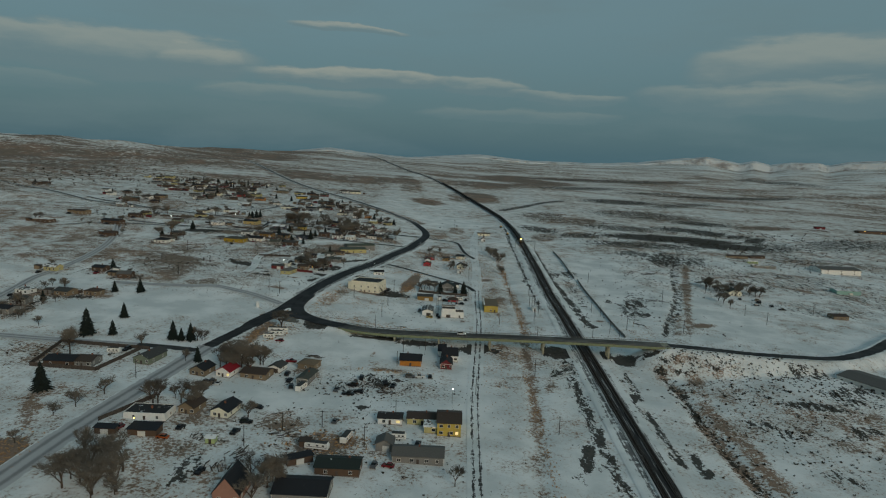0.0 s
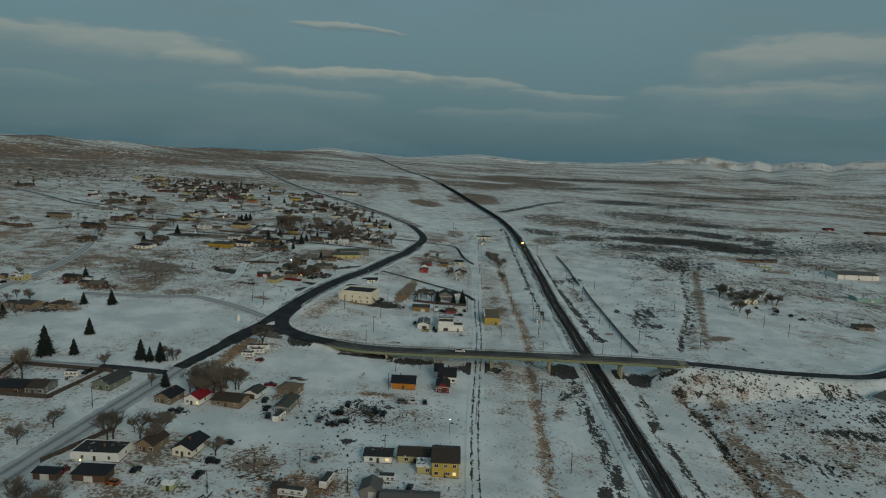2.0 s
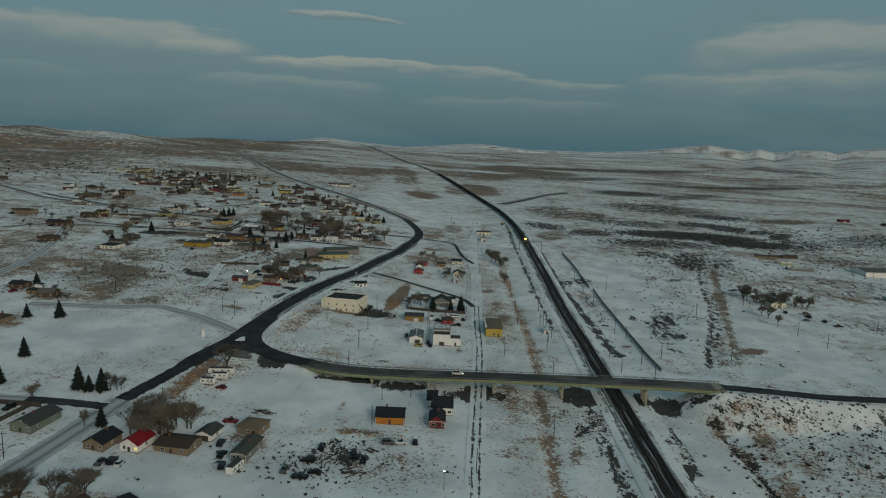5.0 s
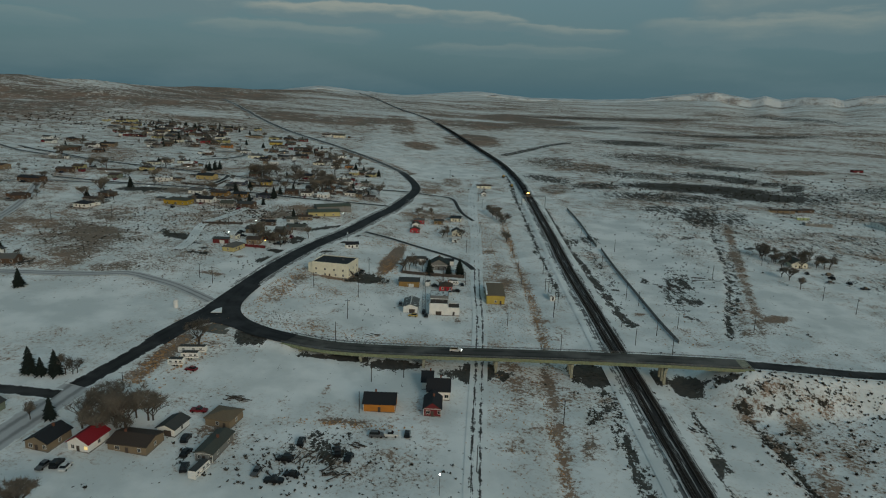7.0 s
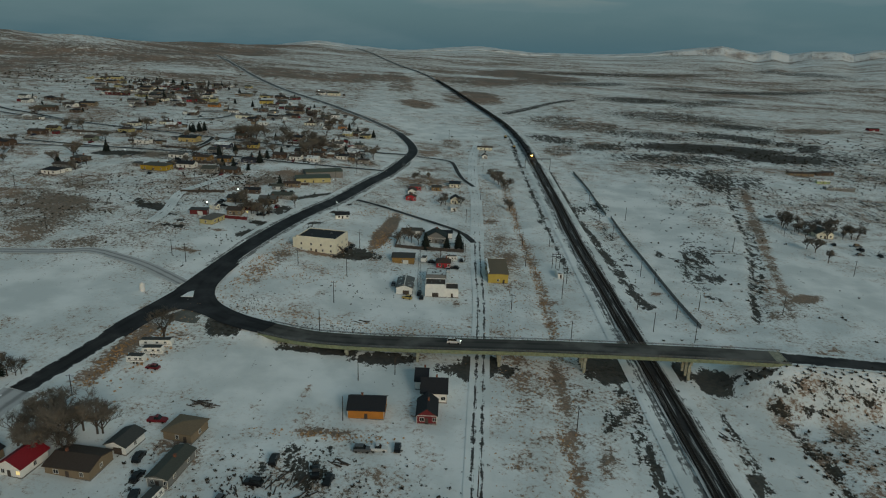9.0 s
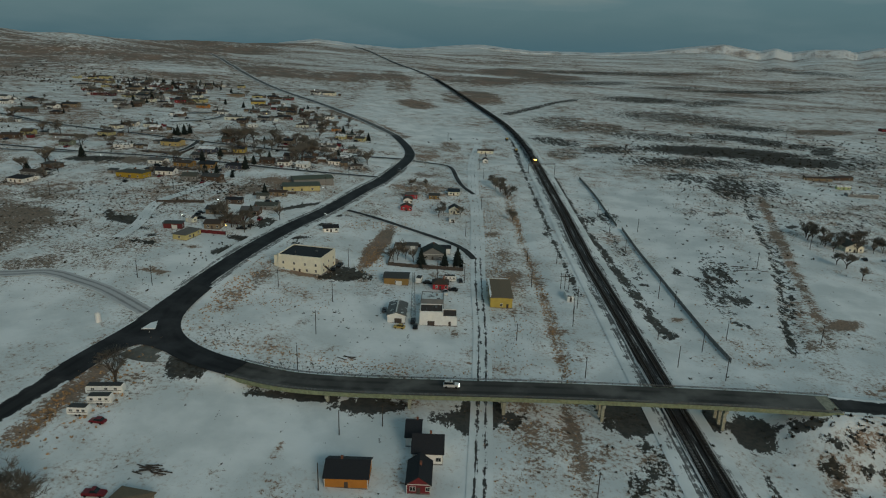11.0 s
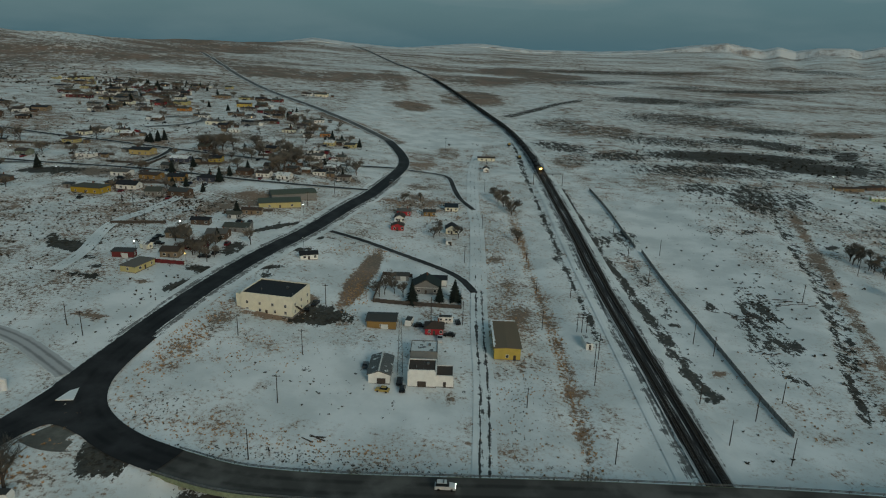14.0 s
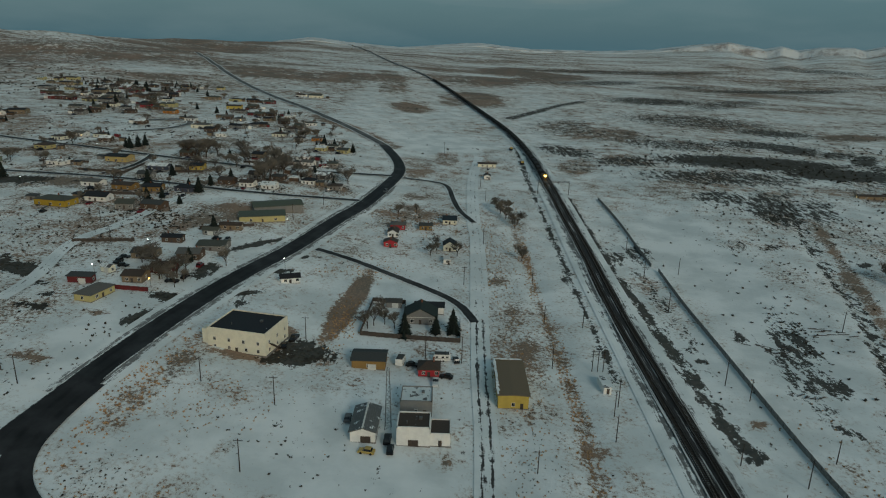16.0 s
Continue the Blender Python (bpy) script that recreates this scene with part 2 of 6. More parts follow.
def smooth(a):
    a = np.clip(a, 0.0, 1.0)
    return a * a * (3 - 2 * a)


def catmull(pts, step):
    """A smooth line through the points, sampled about every step metres."""
    p = [np.array(q, float) for q in pts]
    p = [2 * p[0] - p[1]] + p + [2 * p[-1] - p[-2]]
    res = []
    for a, b, c, d in zip(p, p[1:], p[2:], p[3:]):
        n = max(2, int(np.linalg.norm(c[:2] - b[:2]) / step))
        for i in range(n):
            t = i / n
            res.append(0.5 * (2 * b + (c - a) * t + (2 * a - 5 * b + 4 * c - d) * t * t + (3 * b - a - 3 * c + d) * t ** 3))
    res.append(p[-2])
    return np.array(res)


def dist_line(x, y, line):
    """Distance to a polyline, and how far along (index, fraction) the nearest place lies."""
    best = np.full(np.shape(x), 1e9)
    at = np.zeros(np.shape(x))
    for i, (a, b) in enumerate(zip(line, line[1:])):
        dx, dy = b[0] - a[0], b[1] - a[1]
        t = np.clip(((x - a[0]) * dx + (y - a[1]) * dy) / max(dx * dx + dy * dy, 1e-9), 0, 1)
        d = np.hypot(x - a[0] - t * dx, y - a[1] - t * dy)
        at = np.where(d < best, i + t, at)
        best = np.minimum(best, d)
    return best, at


DECK_Z = 8.6
MAIN = [(-150, -60), (-148, 60), (-143, 150), (-139, 191), (-137, 226), (-133, 262), (-129, 295), (-125, 328), (-118, 355), (-112, 380), (-106, 408), (-102, 436), (-98, 462), (-90, 506), (-82, 539), (-70, 577), (-57, 630),
        (-47, 667), (-38, 724), (-34, 772), (-40, 816), (-56, 873), (-84, 924), (-123, 990), (-172, 1075), (-245, 1196), (-335, 1364), (-406, 1497), (-505, 1696), (-620, 1930)]
WEST_RAMP = [(-103, 412, 10.3), (-96, 399, 10.2), (-87, 389.5, 10.0), (-76, 383, 9.6), (-66, 378.8, 9.3)]
DECK_LINE = [(-48, 373, 8.8), (-32, 371.2, 8.6), (-10, 370.6, 8.6), (40, 371.0, 8.6), (90, 370.0, 8.6), (124, 368.2, 8.5)]
EAST_RAMP = [(124, 368.2, 8.5), (144, 367.5, 7.6), (170, 368.5, 5.6), (201, 374, 3.2), (228, 382, 1.2), (262, 405, 0.2), (296, 437, 0.0), (336, 470, 0.0), (390, 505, -0.5), (460, 545, -1.5)]
RAILWAY = [(78, -400), (78, 100), (78, 250), (78, 418), (77, 520), (78, 600), (78, 700), (79, 800), (77, 900), (70, 1002), (54, 1122), (28, 1292), (-8, 1508), (-60, 1746), (-133, 2048), (-250, 2560), (-390, 3150), (-560, 3900)]
HEDGE = [(142, 424), (150, 448), (160, 474), (171, 498), (191, 555), (206, 615), (228, 680), (252, 745), (276, 805)]
DITCH_NEAR = [(114, 350), (116, 320), (114, 285), (114, 252), (113, 219), (112, 150), (110, 60)]
GULLY = [(26, 60), (30, 150), (33, 210), (37, 255), (40, 291), (42, 330), (43, 370), (47, 415), (48, 448), (47, 486), (46, 524), (46, 576), (43, 648), (41, 690)]
SKYLINE_AZ = [-60, -45, -34.8, -32.2, -29.8, -26.2, -21.9, -15.7, -13.0, -10.9, -8.3, -4.4, -1.3, 1.9, 6.2, 11.2, 15.0, 17.6, 20.2, 22.1, 22.7, 23.7, 24.8, 26.2, 28.1, 28.7, 29.9, 32.3, 45, 60]
SKYLINE_EL = [0.9, 0.8, 0.5, 0.43, 0.0, -0.32, -0.37, -0.28, 0.15, 0.38, 0.1, -0.09, 0.08, 0.25, -0.02, -0.07, 0.13, 0.5, 0.78, 0.45, 0.34, 0.59, 0.33, 0.6, 0.63, 0.44, 0.7, 0.86, 0.7, 0.6]
RAMPS = [catmull(p, 6) for p in (WEST_RAMP, EAST_RAMP)]


def wave(x, y, s, seed):
    """Cheap rolling relief out of a few crossing waves."""
    r = np.random.RandomState(seed)
    z = 0
    for i in range(7):
        a, f, ph = r.uniform(0, 6.28), s * r.uniform(0.6, 2.6), r.uniform(0, 6.28)
        z = z + np.sin((x * math.cos(a) + y * math.sin(a)) * f + ph) * (s / f)
    return z / 2.0


def land(x, y):
    """Height of the open ground."""
    x, y = np.asarray(x, float), np.asarray(y, float)
    z = FOOT.z - (NORMAL.x * (x - FOOT.x) + NORMAL.y * (y - FOOT.y)) / NORMAL.z
    z = z - 5.8 + 3.2 * smooth((-x - 10) / 70) * smooth((y - 300) / 130) + 2.2 * smooth((-x - 60) / 60) * smooth((y - 400) / 90)
    z = z + 2.8 * smooth((x - 120) / 60) * smooth((y - 250) / 90) + 1.2 * smooth((-x - 70) / 70) * smooth((420 - y) / 60)
    z = z + 2.5 * smooth((y - 520) / 200)
    r = np.hypot(x, y)
    z = z + wave(x, y, 0.012, 3) * 0.35 * smooth((np.abs(x - 40) - 70) / 150)
    hill = smooth((-x - 260) / 600) * smooth((y - 200) / 700)
    z = z + hill * (wave(x, y, 0.0085, 5) * 7 + np.abs(wave(x, y, 0.02, 8)) * 4) + smooth((r - 900) / 900) * wave(x, y, 0.006, 11) * 2.5
    azi = np.degrees(np.arctan2(x, y))
    z = z + 15 * smooth((-azi - 20) / 7) * smooth((r - 1900) / 200) * (1 + 0.25 * wave(x, y, 0.012, 41)) * (1 - smooth((r - 2300) / 700))
    elv = np.interp(azi, SKYLINE_AZ, SKYLINE_EL) - 0.22 - 0.28 * smooth((azi - 15) / 5)
    s = smooth((r - 2300) / 2400)
    z = z * (1 - s) + (EYE + np.tan(np.radians(elv)) * r + wave(x, y, 0.01, 21) * 3 - 5 * smooth((4650 - r) / 500)) * s
    d, _ = dist_line(x, y, GULLY)
    z = z - 0.9 * np.exp(-(d / 4.0) ** 2)
    for ln, deep in ((HEDGE, 0.6), (DITCH_NEAR, 1.4)):
        d, _ = dist_line(x, y, ln)
        z = z - deep * np.exp(-(d / 3.5) ** 2)
    d, _ = dist_line(x, y, RAILWAY)
    z = z + 0.7 * smooth((14 - d) / 6)
    for ln in RAMPS:
        d, at = dist_line(x, y, ln)
        zr = np.interp(at, np.arange(len(ln)), ln[:, 2]) - 0.25
        z = np.maximum(z, zr - np.maximum(0, d - 6.5) * 0.55)
    return z


# ---- mesh building ----
class Mb:
    """Collects boxes, prisms and tubes into one mesh."""

    def __init__(self):
        self.v, self.f, self.mi = [], [], []

    def poly(self, pts, faces, mat=0):
        n = len(self.v)
        self.v += [tuple(p) for p in pts]
        self.f += [tuple(n + i for i in f) for f in faces]
        self.mi += [mat] * len(faces)
        return self

    def box(self, x, y, z, sx, sy, sz, yaw=0.0, mat=0, taper=1.0):
        """Centre x, y; bottom z."""
        c, s = math.cos(yaw), math.sin(yaw)
        pts = []
        for k, q in ((0, 1.0), (1, taper)):
            for a, b in ((-1, -1), (1, -1), (1, 1), (-1, 1)):
                u, w = a * sx / 2 * q, b * sy / 2 * q
                pts.append((x + u * c - w * s, y + u * s + w * c, z + k * sz))
        return self.poly(pts, [(3, 2, 1, 0), (4, 5, 6, 7), (0, 1, 5, 4), (1, 2, 6, 5), (2, 3, 7, 6), (3, 0, 4, 7)], mat)

    def tube(self, a, b, r0, r1=None, n=6, mat=0, cap=True):
        a, b = Vector(a), Vector(b)
        d = (b - a).normalized()
        u = d.orthogonal().normalized()
        w = d.cross(u)
        r1 = r0 if r1 is None else r1
        pts = [a + (u * math.cos(6.2832 * i / n) + w * math.sin(6.2832 * i / n)) * r0 for i in range(n)]
        pts += [b + (u * math.cos(6.2832 * i / n) + w * math.sin(6.2832 * i / n)) * r1 for i in range(n)]
        faces = [(i, (i + 1) % n, n + (i + 1) % n, n + i) for i in range(n)]
        if cap:
            faces += [tuple(range(n - 1, -1, -1)), tuple(range(n, 2 * n))]
        return self.poly(pts, faces, mat)

    def mesh(self, name, *mats):
        me = bpy.data.meshes.new(name)
        me.from_pydata(self.v, [], self.f)
        for mt in mats:
            me.materials.append(mt)
        if len(mats) > 1:
            me.polygons.foreach_set("material_index", self.mi)
        me.update()
        return me


def part(name, mb, mat, parent, label=""):
    ob = new(name, mb.mesh(name, *(mat if isinstance(mat, (list, tuple)) else (mat,))) if isinstance(mb, Mb) else mb)
    if parent:
        ob.parent = parent
    if label:
        tagged(ob, label)
    return ob


def empty(name, x, y, z=None, yaw=0.0, label="", category="", group="", kind=""):
    ob = new(name)
    ob.empty_display_size = 0.5
    z = float(land(x, y)) if z is None else z
    ob.matrix_basis = pose(x, y, z, 0, 0, yaw)
    return tagged(ob, label, category, group, kind)


def strip(name, pts, width, mat, lift=0.12, step=5.0, zs=None, across=6, label="", category="road", skirt=0.0):
    """A ribbon along a line that follows the ground (or its own heights), with its cross position kept in 'u'."""
    ln = catmull(pts, step)
    tan = np.gradient(ln[:, :2], axis=0)
    tan /= np.linalg.norm(tan, axis=1)[:, None]
    nor = np.stack([tan[:, 1], -tan[:, 0]], 1)
    us = np.linspace(-1, 1, across + 1)
    w = width if np.ndim(width) else np.full(len(ln), width)
    X = ln[:, 0][:, None] + nor[:, 0][:, None] * us * w[:, None] / 2
    Y = ln[:, 1][:, None] + nor[:, 1][:, None] * us * w[:, None] / 2
    Z = np.repeat(ln[:, 2][:, None], across + 1, 1) if ln.shape[1] == 3 else land(X, Y)
    Z = Z + lift + 0.0003 * np.hypot(X, Y) * (ln.shape[1] == 2)
    n = across + 1
    vs = np.stack([X, Y, Z], -1).reshape(-1, 3)
    fs = [(i * n + j, i * n + j + 1, i * n + n + j + 1, i * n + n + j) for i in range(len(ln) - 1) for j in range(across)]
    me = bpy.data.meshes.new(name)
    me.from_pydata(vs.tolist(), [], fs)
    me.materials.append(mat)
    me.attributes.new("u", "FLOAT", "POINT").data.foreach_set("value", np.tile(us, len(ln)).astype(np.float32))
    run = np.concatenate([[0], np.cumsum(np.hypot(*np.diff(ln[:, :2], axis=0).T))])
    me.attributes.new("along", "FLOAT", "POINT").data.foreach_set("value", np.repeat(run, across + 1).astype(np.float32))
    me.update()
    ob = new(name, me)
    return tagged(ob, label, category, kind="structure")


# ---- ground ----
PATCHES = []


def patch(x, y, half_w, half_d, turn, bare, wet):
    PATCHES.append((x, y, half_w, half_d, turn, bare, wet))


patch(-120, 620, 30, 18, 60, 0.50, 0.00)
patch(-34, 520, 38, 5, 84, 1.20, 0.00)
patch(-44, 475, 14, 9, 0, 0.50, 0.70)
patch(30, 590, 14, 30, 0, 0.18, 0)
patch(32, 500, 12, 60, 0, 0.15, 0)
patch(28, 640, 12, 40, 0, 0.18, 0)
patch(26, 330, 12, 90, 0, 0.15, 0)
patch(-45, 232, 18, 14, 10, 0.40, 0.00)
patch(-66, 300, 10, 20, 30, 0.30, 0.00)
patch(100, 540, 4, 60, 0, 0.20, 0.35)
patch(-30, 300, 26, 6, 0, 0.30, 0.00)
patch(-150, 205, 10, 16, 10, 0.90, 0.00)
patch(-160, 262, 20, 10, 0, 0.30, 0.00)
patch(-195, 300, 26, 14, 0, 0.35, 0.10)
patch(-20, 655, 30, 22, 0, 0.40, 0.00)
patch(-12, 700, 20, 14, 0, 0.35, 0.00)
patch(-80, 380, 8, 8, 0, 0.20, 0.90)
patch(-70, 546, 8, 3, 30, 0.20, 0.80)
patch(-48, 470, 10, 4, 10, 0.20, 0.80)
patch(-20, 800, 14, 50, 0, 0.35, 0)
patch(296, 912, 103, 38, 8, 0.20, 0.86)
patch(363, 876, 65, 32, 16, 0.20, 0.86)
patch(167, 878, 42, 26, 28, 0.30, 0.52)
patch(115, 846, 42, 17, 75, 0.45, 0.29)
patch(236, 826, 85, 35, 15, 0.30, 0.52)
patch(232, 725, 58, 22, 70, 0.30, 0.57)
patch(203, 747, 31, 23, 45, 0.20, 0.48)
patch(263, 723, 50, 13, 63, 0.20, 0.48)
patch(351, 1233, 126, 94, 14, 0.40, 0.46)
patch(426, 1150, 63, 44, 14, 0.30, 0.57)
patch(377, 1518, 135, 68, 36, 0.30, 0.57)
patch(530, 1560, 247, 46, 52, 0.30, 0.46)
patch(383, 1014, 39, 36, 40, 0.20, 0.69)
patch(353, 1032, 54, 32, 7, 0.20, 0.63)
patch(252, 999, 73, 41, 14, 0.30, 0.48)
patch(188, 1044, 74, 59, 15, 0.50, 0.34)
patch(145, 1100, 88, 49, 73, 0.35, 0.34)
patch(422, 992, 40, 17, 38, 0.20, 0.57)
patch(437, 966, 49, 14, 54, 0.20, 0.69)
patch(533, 1155, 97, 33, 36, 0.50, 0.23)
patch(369, 1972, 267, 58, 51, 0.30, 0.52)
patch(576, 2583, 487, 88, 26, 0.40, 0.46)
patch(269, 2066, 306, 90, 65, 0.55, 0.23)
patch(894, 2122, 417, 49, 32, 0.30, 0.57)
patch(1425, 2974, 265, 120, -53, 0.30, 0.46)
patch(576, 2006, 209, 42, 41, 0.30, 0.46)
patch(-225, 1546, 128, 109, 41, 0.54, 0.00)
patch(-346, 1886, 178, 86, 90, 0.43, 0.00)
patch(-122, 1611, 263, 37, -82, 0.47, 0.00)
patch(-35, 1907, 298, 86, -86, 0.47, 0.00)
patch(76, 1772, 181, 87, 83, 0.50, 0.11)
patch(44, 1384, 128, 49, -86, 0.54, 0.00)
patch(-52, 1194, 63, 32, -89, 0.70, 0.23)
patch(-1, 1332, 96, 22, -87, 0.36, 0.00)
patch(195, 2260, 270, 144, 79, 0.60, 0.11)
patch(117, 923, 40, 26, -67, 0.20, 0.57)
patch(-350, 1554, 128, 106, -54, 0.54, 0.00)
patch(-449, 1356, 98, 65, 18, 0.36, 0.00)
patch(-249, 654, 21, 16, -21, 0.50, 0.30)
patch(-180, 579, 42, 30, -14, 0.40, 0.10)
patch(-129, 600, 43, 10, 70, 0.52, 0.20)
patch(-169, 524, 14, 6, -23, 0.20, 0.90)
patch(-182, 534, 8, 3, -52, 0.20, 0.70)
patch(-143, 490, 8, 3, -10, 0.20, 0.80)
patch(-154, 511, 4, 3, -29, 0.20, 0.70)
patch(-102, 507, 9, 4, -16, 0.20, 0.95)
patch(-105, 487, 8, 3, 77, 0.20, 0.95)
patch(-98, 537, 11, 5, 84, 0.20, 0.75)
patch(-88, 576, 17, 3, 53, 0.20, 0.80)
patch(-75, 509, 6, 3, -14, 0.20, 0.70)
patch(-144, 501, 4, 3, -17, 0.20, 0.60)
patch(-119, 487, 4, 2, 1, 0.60, 0.00)
patch(-124, 455, 10, 3, -11, 0.55, 0.00)
patch(-60, 468, 13, 3, -11, 0.80, 0.20)
patch(-51, 488, 6, 3, -77, 0.80, 0.20)
patch(103, 451, 4, 2, 40, 0.90, 0.00)
patch(146, 510, 12, 5, -83, 0.10, 0.55)
patch(140, 475, 7, 5, 68, 0.10, 0.60)
patch(129, 451, 7, 3, -43, 0.10, 0.60)
patch(123, 514, 6, 3, 72, 0.10, 0.50)
patch(108, 612, 22, 7, 83, 0.10, 0.50)
patch(99, 491, 4, 2, 36, 0.10, 0.70)
patch(97, 435, 3, 2, 13, 0.10, 0.70)
patch(93, 432, 3, 2, 56, 0.10, 0.70)
patch(94, 605, 17, 5, 81, 0.10, 0.45)
patch(167, 631, 13, 8, 41, 0.20, 0.35)
patch(186, 629, 11, 5, 48, 0.20, 0.45)
patch(228, 609, 7, 3, 35, 0.20, 0.80)
patch(221, 614, 6, 3, -5, 0.20, 0.60)
patch(32, 483, 17, 3, 84, 0.45, 0.00)
patch(29, 558, 7, 5, 43, 0.60, 0.10)
patch(-25, 637, 13, 6, -89, 0.45, 0.00)
patch(37, 492, 4, 3, 54, 0.30, 0.20)
patch(1, 846, 38, 12, 89, 0.45, 0.10)
patch(8, 422, 4, 2, 89, 0.70, 0.00)
patch(-76, 518, 8, 2, 44, 0.20, 0.60)
patch(-62, 567, 8, 2, 20, 0.20, 0.60)
patch(-56, 445, 8, 4, -71, 0.22, 0.00)
patch(-52, 420, 5, 4, -54, 0.20, 0.20)
# below the bridge: the last figure darkens the ground for bare soil and bridge shade
patch(-52, 369, 7, 2, -6, 0.10, 0.90)
patch(-38, 369, 12, 3, 4, 0.10, 0.95)
patch(-19, 367, 11, 5, 6, 0.10, 0.90)
patch(15, 366, 10, 8, 38, 0.10, 1.00)
patch(25, 364, 5, 3, 80, 0.10, 1.00)
patch(61, 371, 12, 9, -83, 0.10, 1.00)
patch(89, 372, 9, 4, 67, 0.10, 1.00)
patch(99, 366, 11, 6, 86, 0.10, 1.00)
patch(111, 363, 8, 2, -11, 0.10, 0.80)
patch(3, 362, 4, 4, 26, 0.10, 0.70)
patch(-34, 304, 12, 10, -67, 0.10, 0.42)
patch(-30, 320, 11, 2, 8, 0.55, 0.10)
patch(-44, 288, 5, 3, -5, 0.10, 0.40)
patch(-74, 298, 12, 2, -88, 0.10, 0.42)
patch(56, 337, 9, 3, 70, 0.10, 0.55)
patch(89, 307, 8, 3, 65, 0.10, 0.70)
patch(128, 355, 22, 4, -2, 0.28, 0.30)
patch(126, 346, 12, 2, 0, 0.20, 0.45)
patch(147, 353, 13, 4, 9, 0.25, 0.35)
patch(-41, 342, 5, 2, -82, 0.50, 0.00)
patch(29, 349, 17, 6, 83, 0.30, 0.00)
patch(50, 313, 9, 2, 78, 0.50, 0.00)
patch(-221, 515, 29, 18, -53, 0.60, 0.10)
patch(-228, 568, 34, 27, -47, 0.45, 0.10)
patch(-262, 532, 22, 15, -46, 0.40, 0.10)
patch(-255, 658, 21, 9, 20, 0.30, 0.85)
patch(-229, 661, 17, 12, 18, 0.70, 0.20)
patch(-99, 487, 8, 5, 28, 0.50, 0.10)
patch(179, 311, 19, 6, -3, 0.15, 0.60)
patch(198, 357, 13, 8, 12, 0.20, 0.45)
patch(208, 331, 25, 13, 40, 0.20, 0.40)
patch(185, 284, 14, 6, 29, 0.20, 0.45)
patch(141, 288, 7, 6, -55, 0.10, 0.50)
patch(153, 279, 12, 6, 24, 0.20, 0.40)
patch(153, 241, 11, 8, -21, 0.20, 0.38)
patch(54, 240, 17, 3, 75, 0.10, 0.70)
patch(98, 236, 5, 3, 66, 0.10, 0.90)
patch(98, 247, 7, 2, 79, 0.10, 0.80)
patch(204, 573, 152, 4, 72, 0.55, 0.00)
patch(175, 451, 11, 5, 24, 0.60, 0.00)
patch(414, 889, 104, 42, 40, 0.20, 0.46)
patch(586, 991, 147, 48, 37, 0.20, 0.46)
patch(-162, 242, 22, 4, -61, 0.48, 0.10)
patch(-66, 252, 14, 10, -15, 0.48, 0.10)
patch(-87, 209, 13, 5, -88, 0.10, 0.45)
patch(-183, 318, 16, 9, 6, 0.30, 0.10)
patch(138, 499, 45, 10, 74, 0.10, 0.42)
patch(-37, 271, 5, 2, 4, 0.10, 0.90)
patch(-175, 453, 23, 10, 17, 0.30, 0.00)
patch(-222, 497, 51, 24, -66, 0.50, 0.10)
patch(-303, 533, 50, 36, 25, 0.35, 0.10)
patch(-322, 495, 23, 18, 15, 0.30, 0.20)
patch(330, 640, 100, 60, 0, 0.24, 0.30)
patch(300, 530, 60, 26, 0, 0.20, 0.28)
patch(420, 800, 120, 40, -6, 0.25, 0.32)
patch(400, 570, 80, 40, 0, 0.22, 0.30)
YARDS = []
YARDS += [(-406, 901), (-573, 1219), (-553, 1225), (-540, 1240), (-302, 787), (-292, 750), (-295, 805), (-280, 808), (-225, 725), (-255, 702), (-208, 657), (-188, 655), (-188, 683), (-190, 708), (-167, 715), (-171, 655), (-153, 658), (-282, 885), (-390, 1037), (-375, 1034), (-377, 1086), (-364, 1093), (-364, 1134), (-404, 1145), (-492, 1236), (-471, 1238), (-417, 1220), (-406, 1244), (-376, 1229), (-355, 1225), (-325, 1230), (-286, 961), (-359, 958), (-380, 955), (-352, 935), (-356, 918), (-320, 945), (-325, 992), (-309, 983), (-250, 921)]
YARDS += [(-225, 887), (-212, 868), (-195, 847), (-357, 985), (-337, 969), (-268, 792), (-475, 1179), (-446, 1168), (-437, 1189), (-342, 1107), (-370, 1216), (-241, 1027), (-224, 1042), (-224, 996), (-185, 911), (-182, 954), (-168, 982), (-190, 990), (-164, 941), (-144, 924), (-150, 866), (-133, 892), (-114, 858), (-102, 816), (-84, 817), (-94, 829), (-100, 755), (-108, 773), (-84, 761), (-128, 772), (-118, 753), (-140, 768), (-97, 722), (-82, 721), (-88, 701), (-70, 695), (-122, 679), (-108, 678), (-123, 702), (-205, 1205)]
YARDS += [(-184, 1203), (-136, 682), (-190, 757), (-109, 702), (-146, 898), (-200, 984), (-209, 941), (-223, 949), (-128, 850), (-348, 710), (-345, 728), (-498, 933), (-470, 937), (-436, 859), (-417, 885), (-296, 697), (-265, 602), (-263, 585), (-207, 616), (-190, 628), (-266, 625), (-401, 785), (-389, 844), (-156, 621), (-170, 618), (-401, 634), (-403, 701), (-345, 657), (-315, 595), (-595, 929), (-473, 898), (-594, 947), (-420, 848), (-282, 454), (-241, 400), (-226, 405), (-253, 375), (-249, 357), (-229, 451), (-264, 396)]
YARDS += [(-253, 463)]
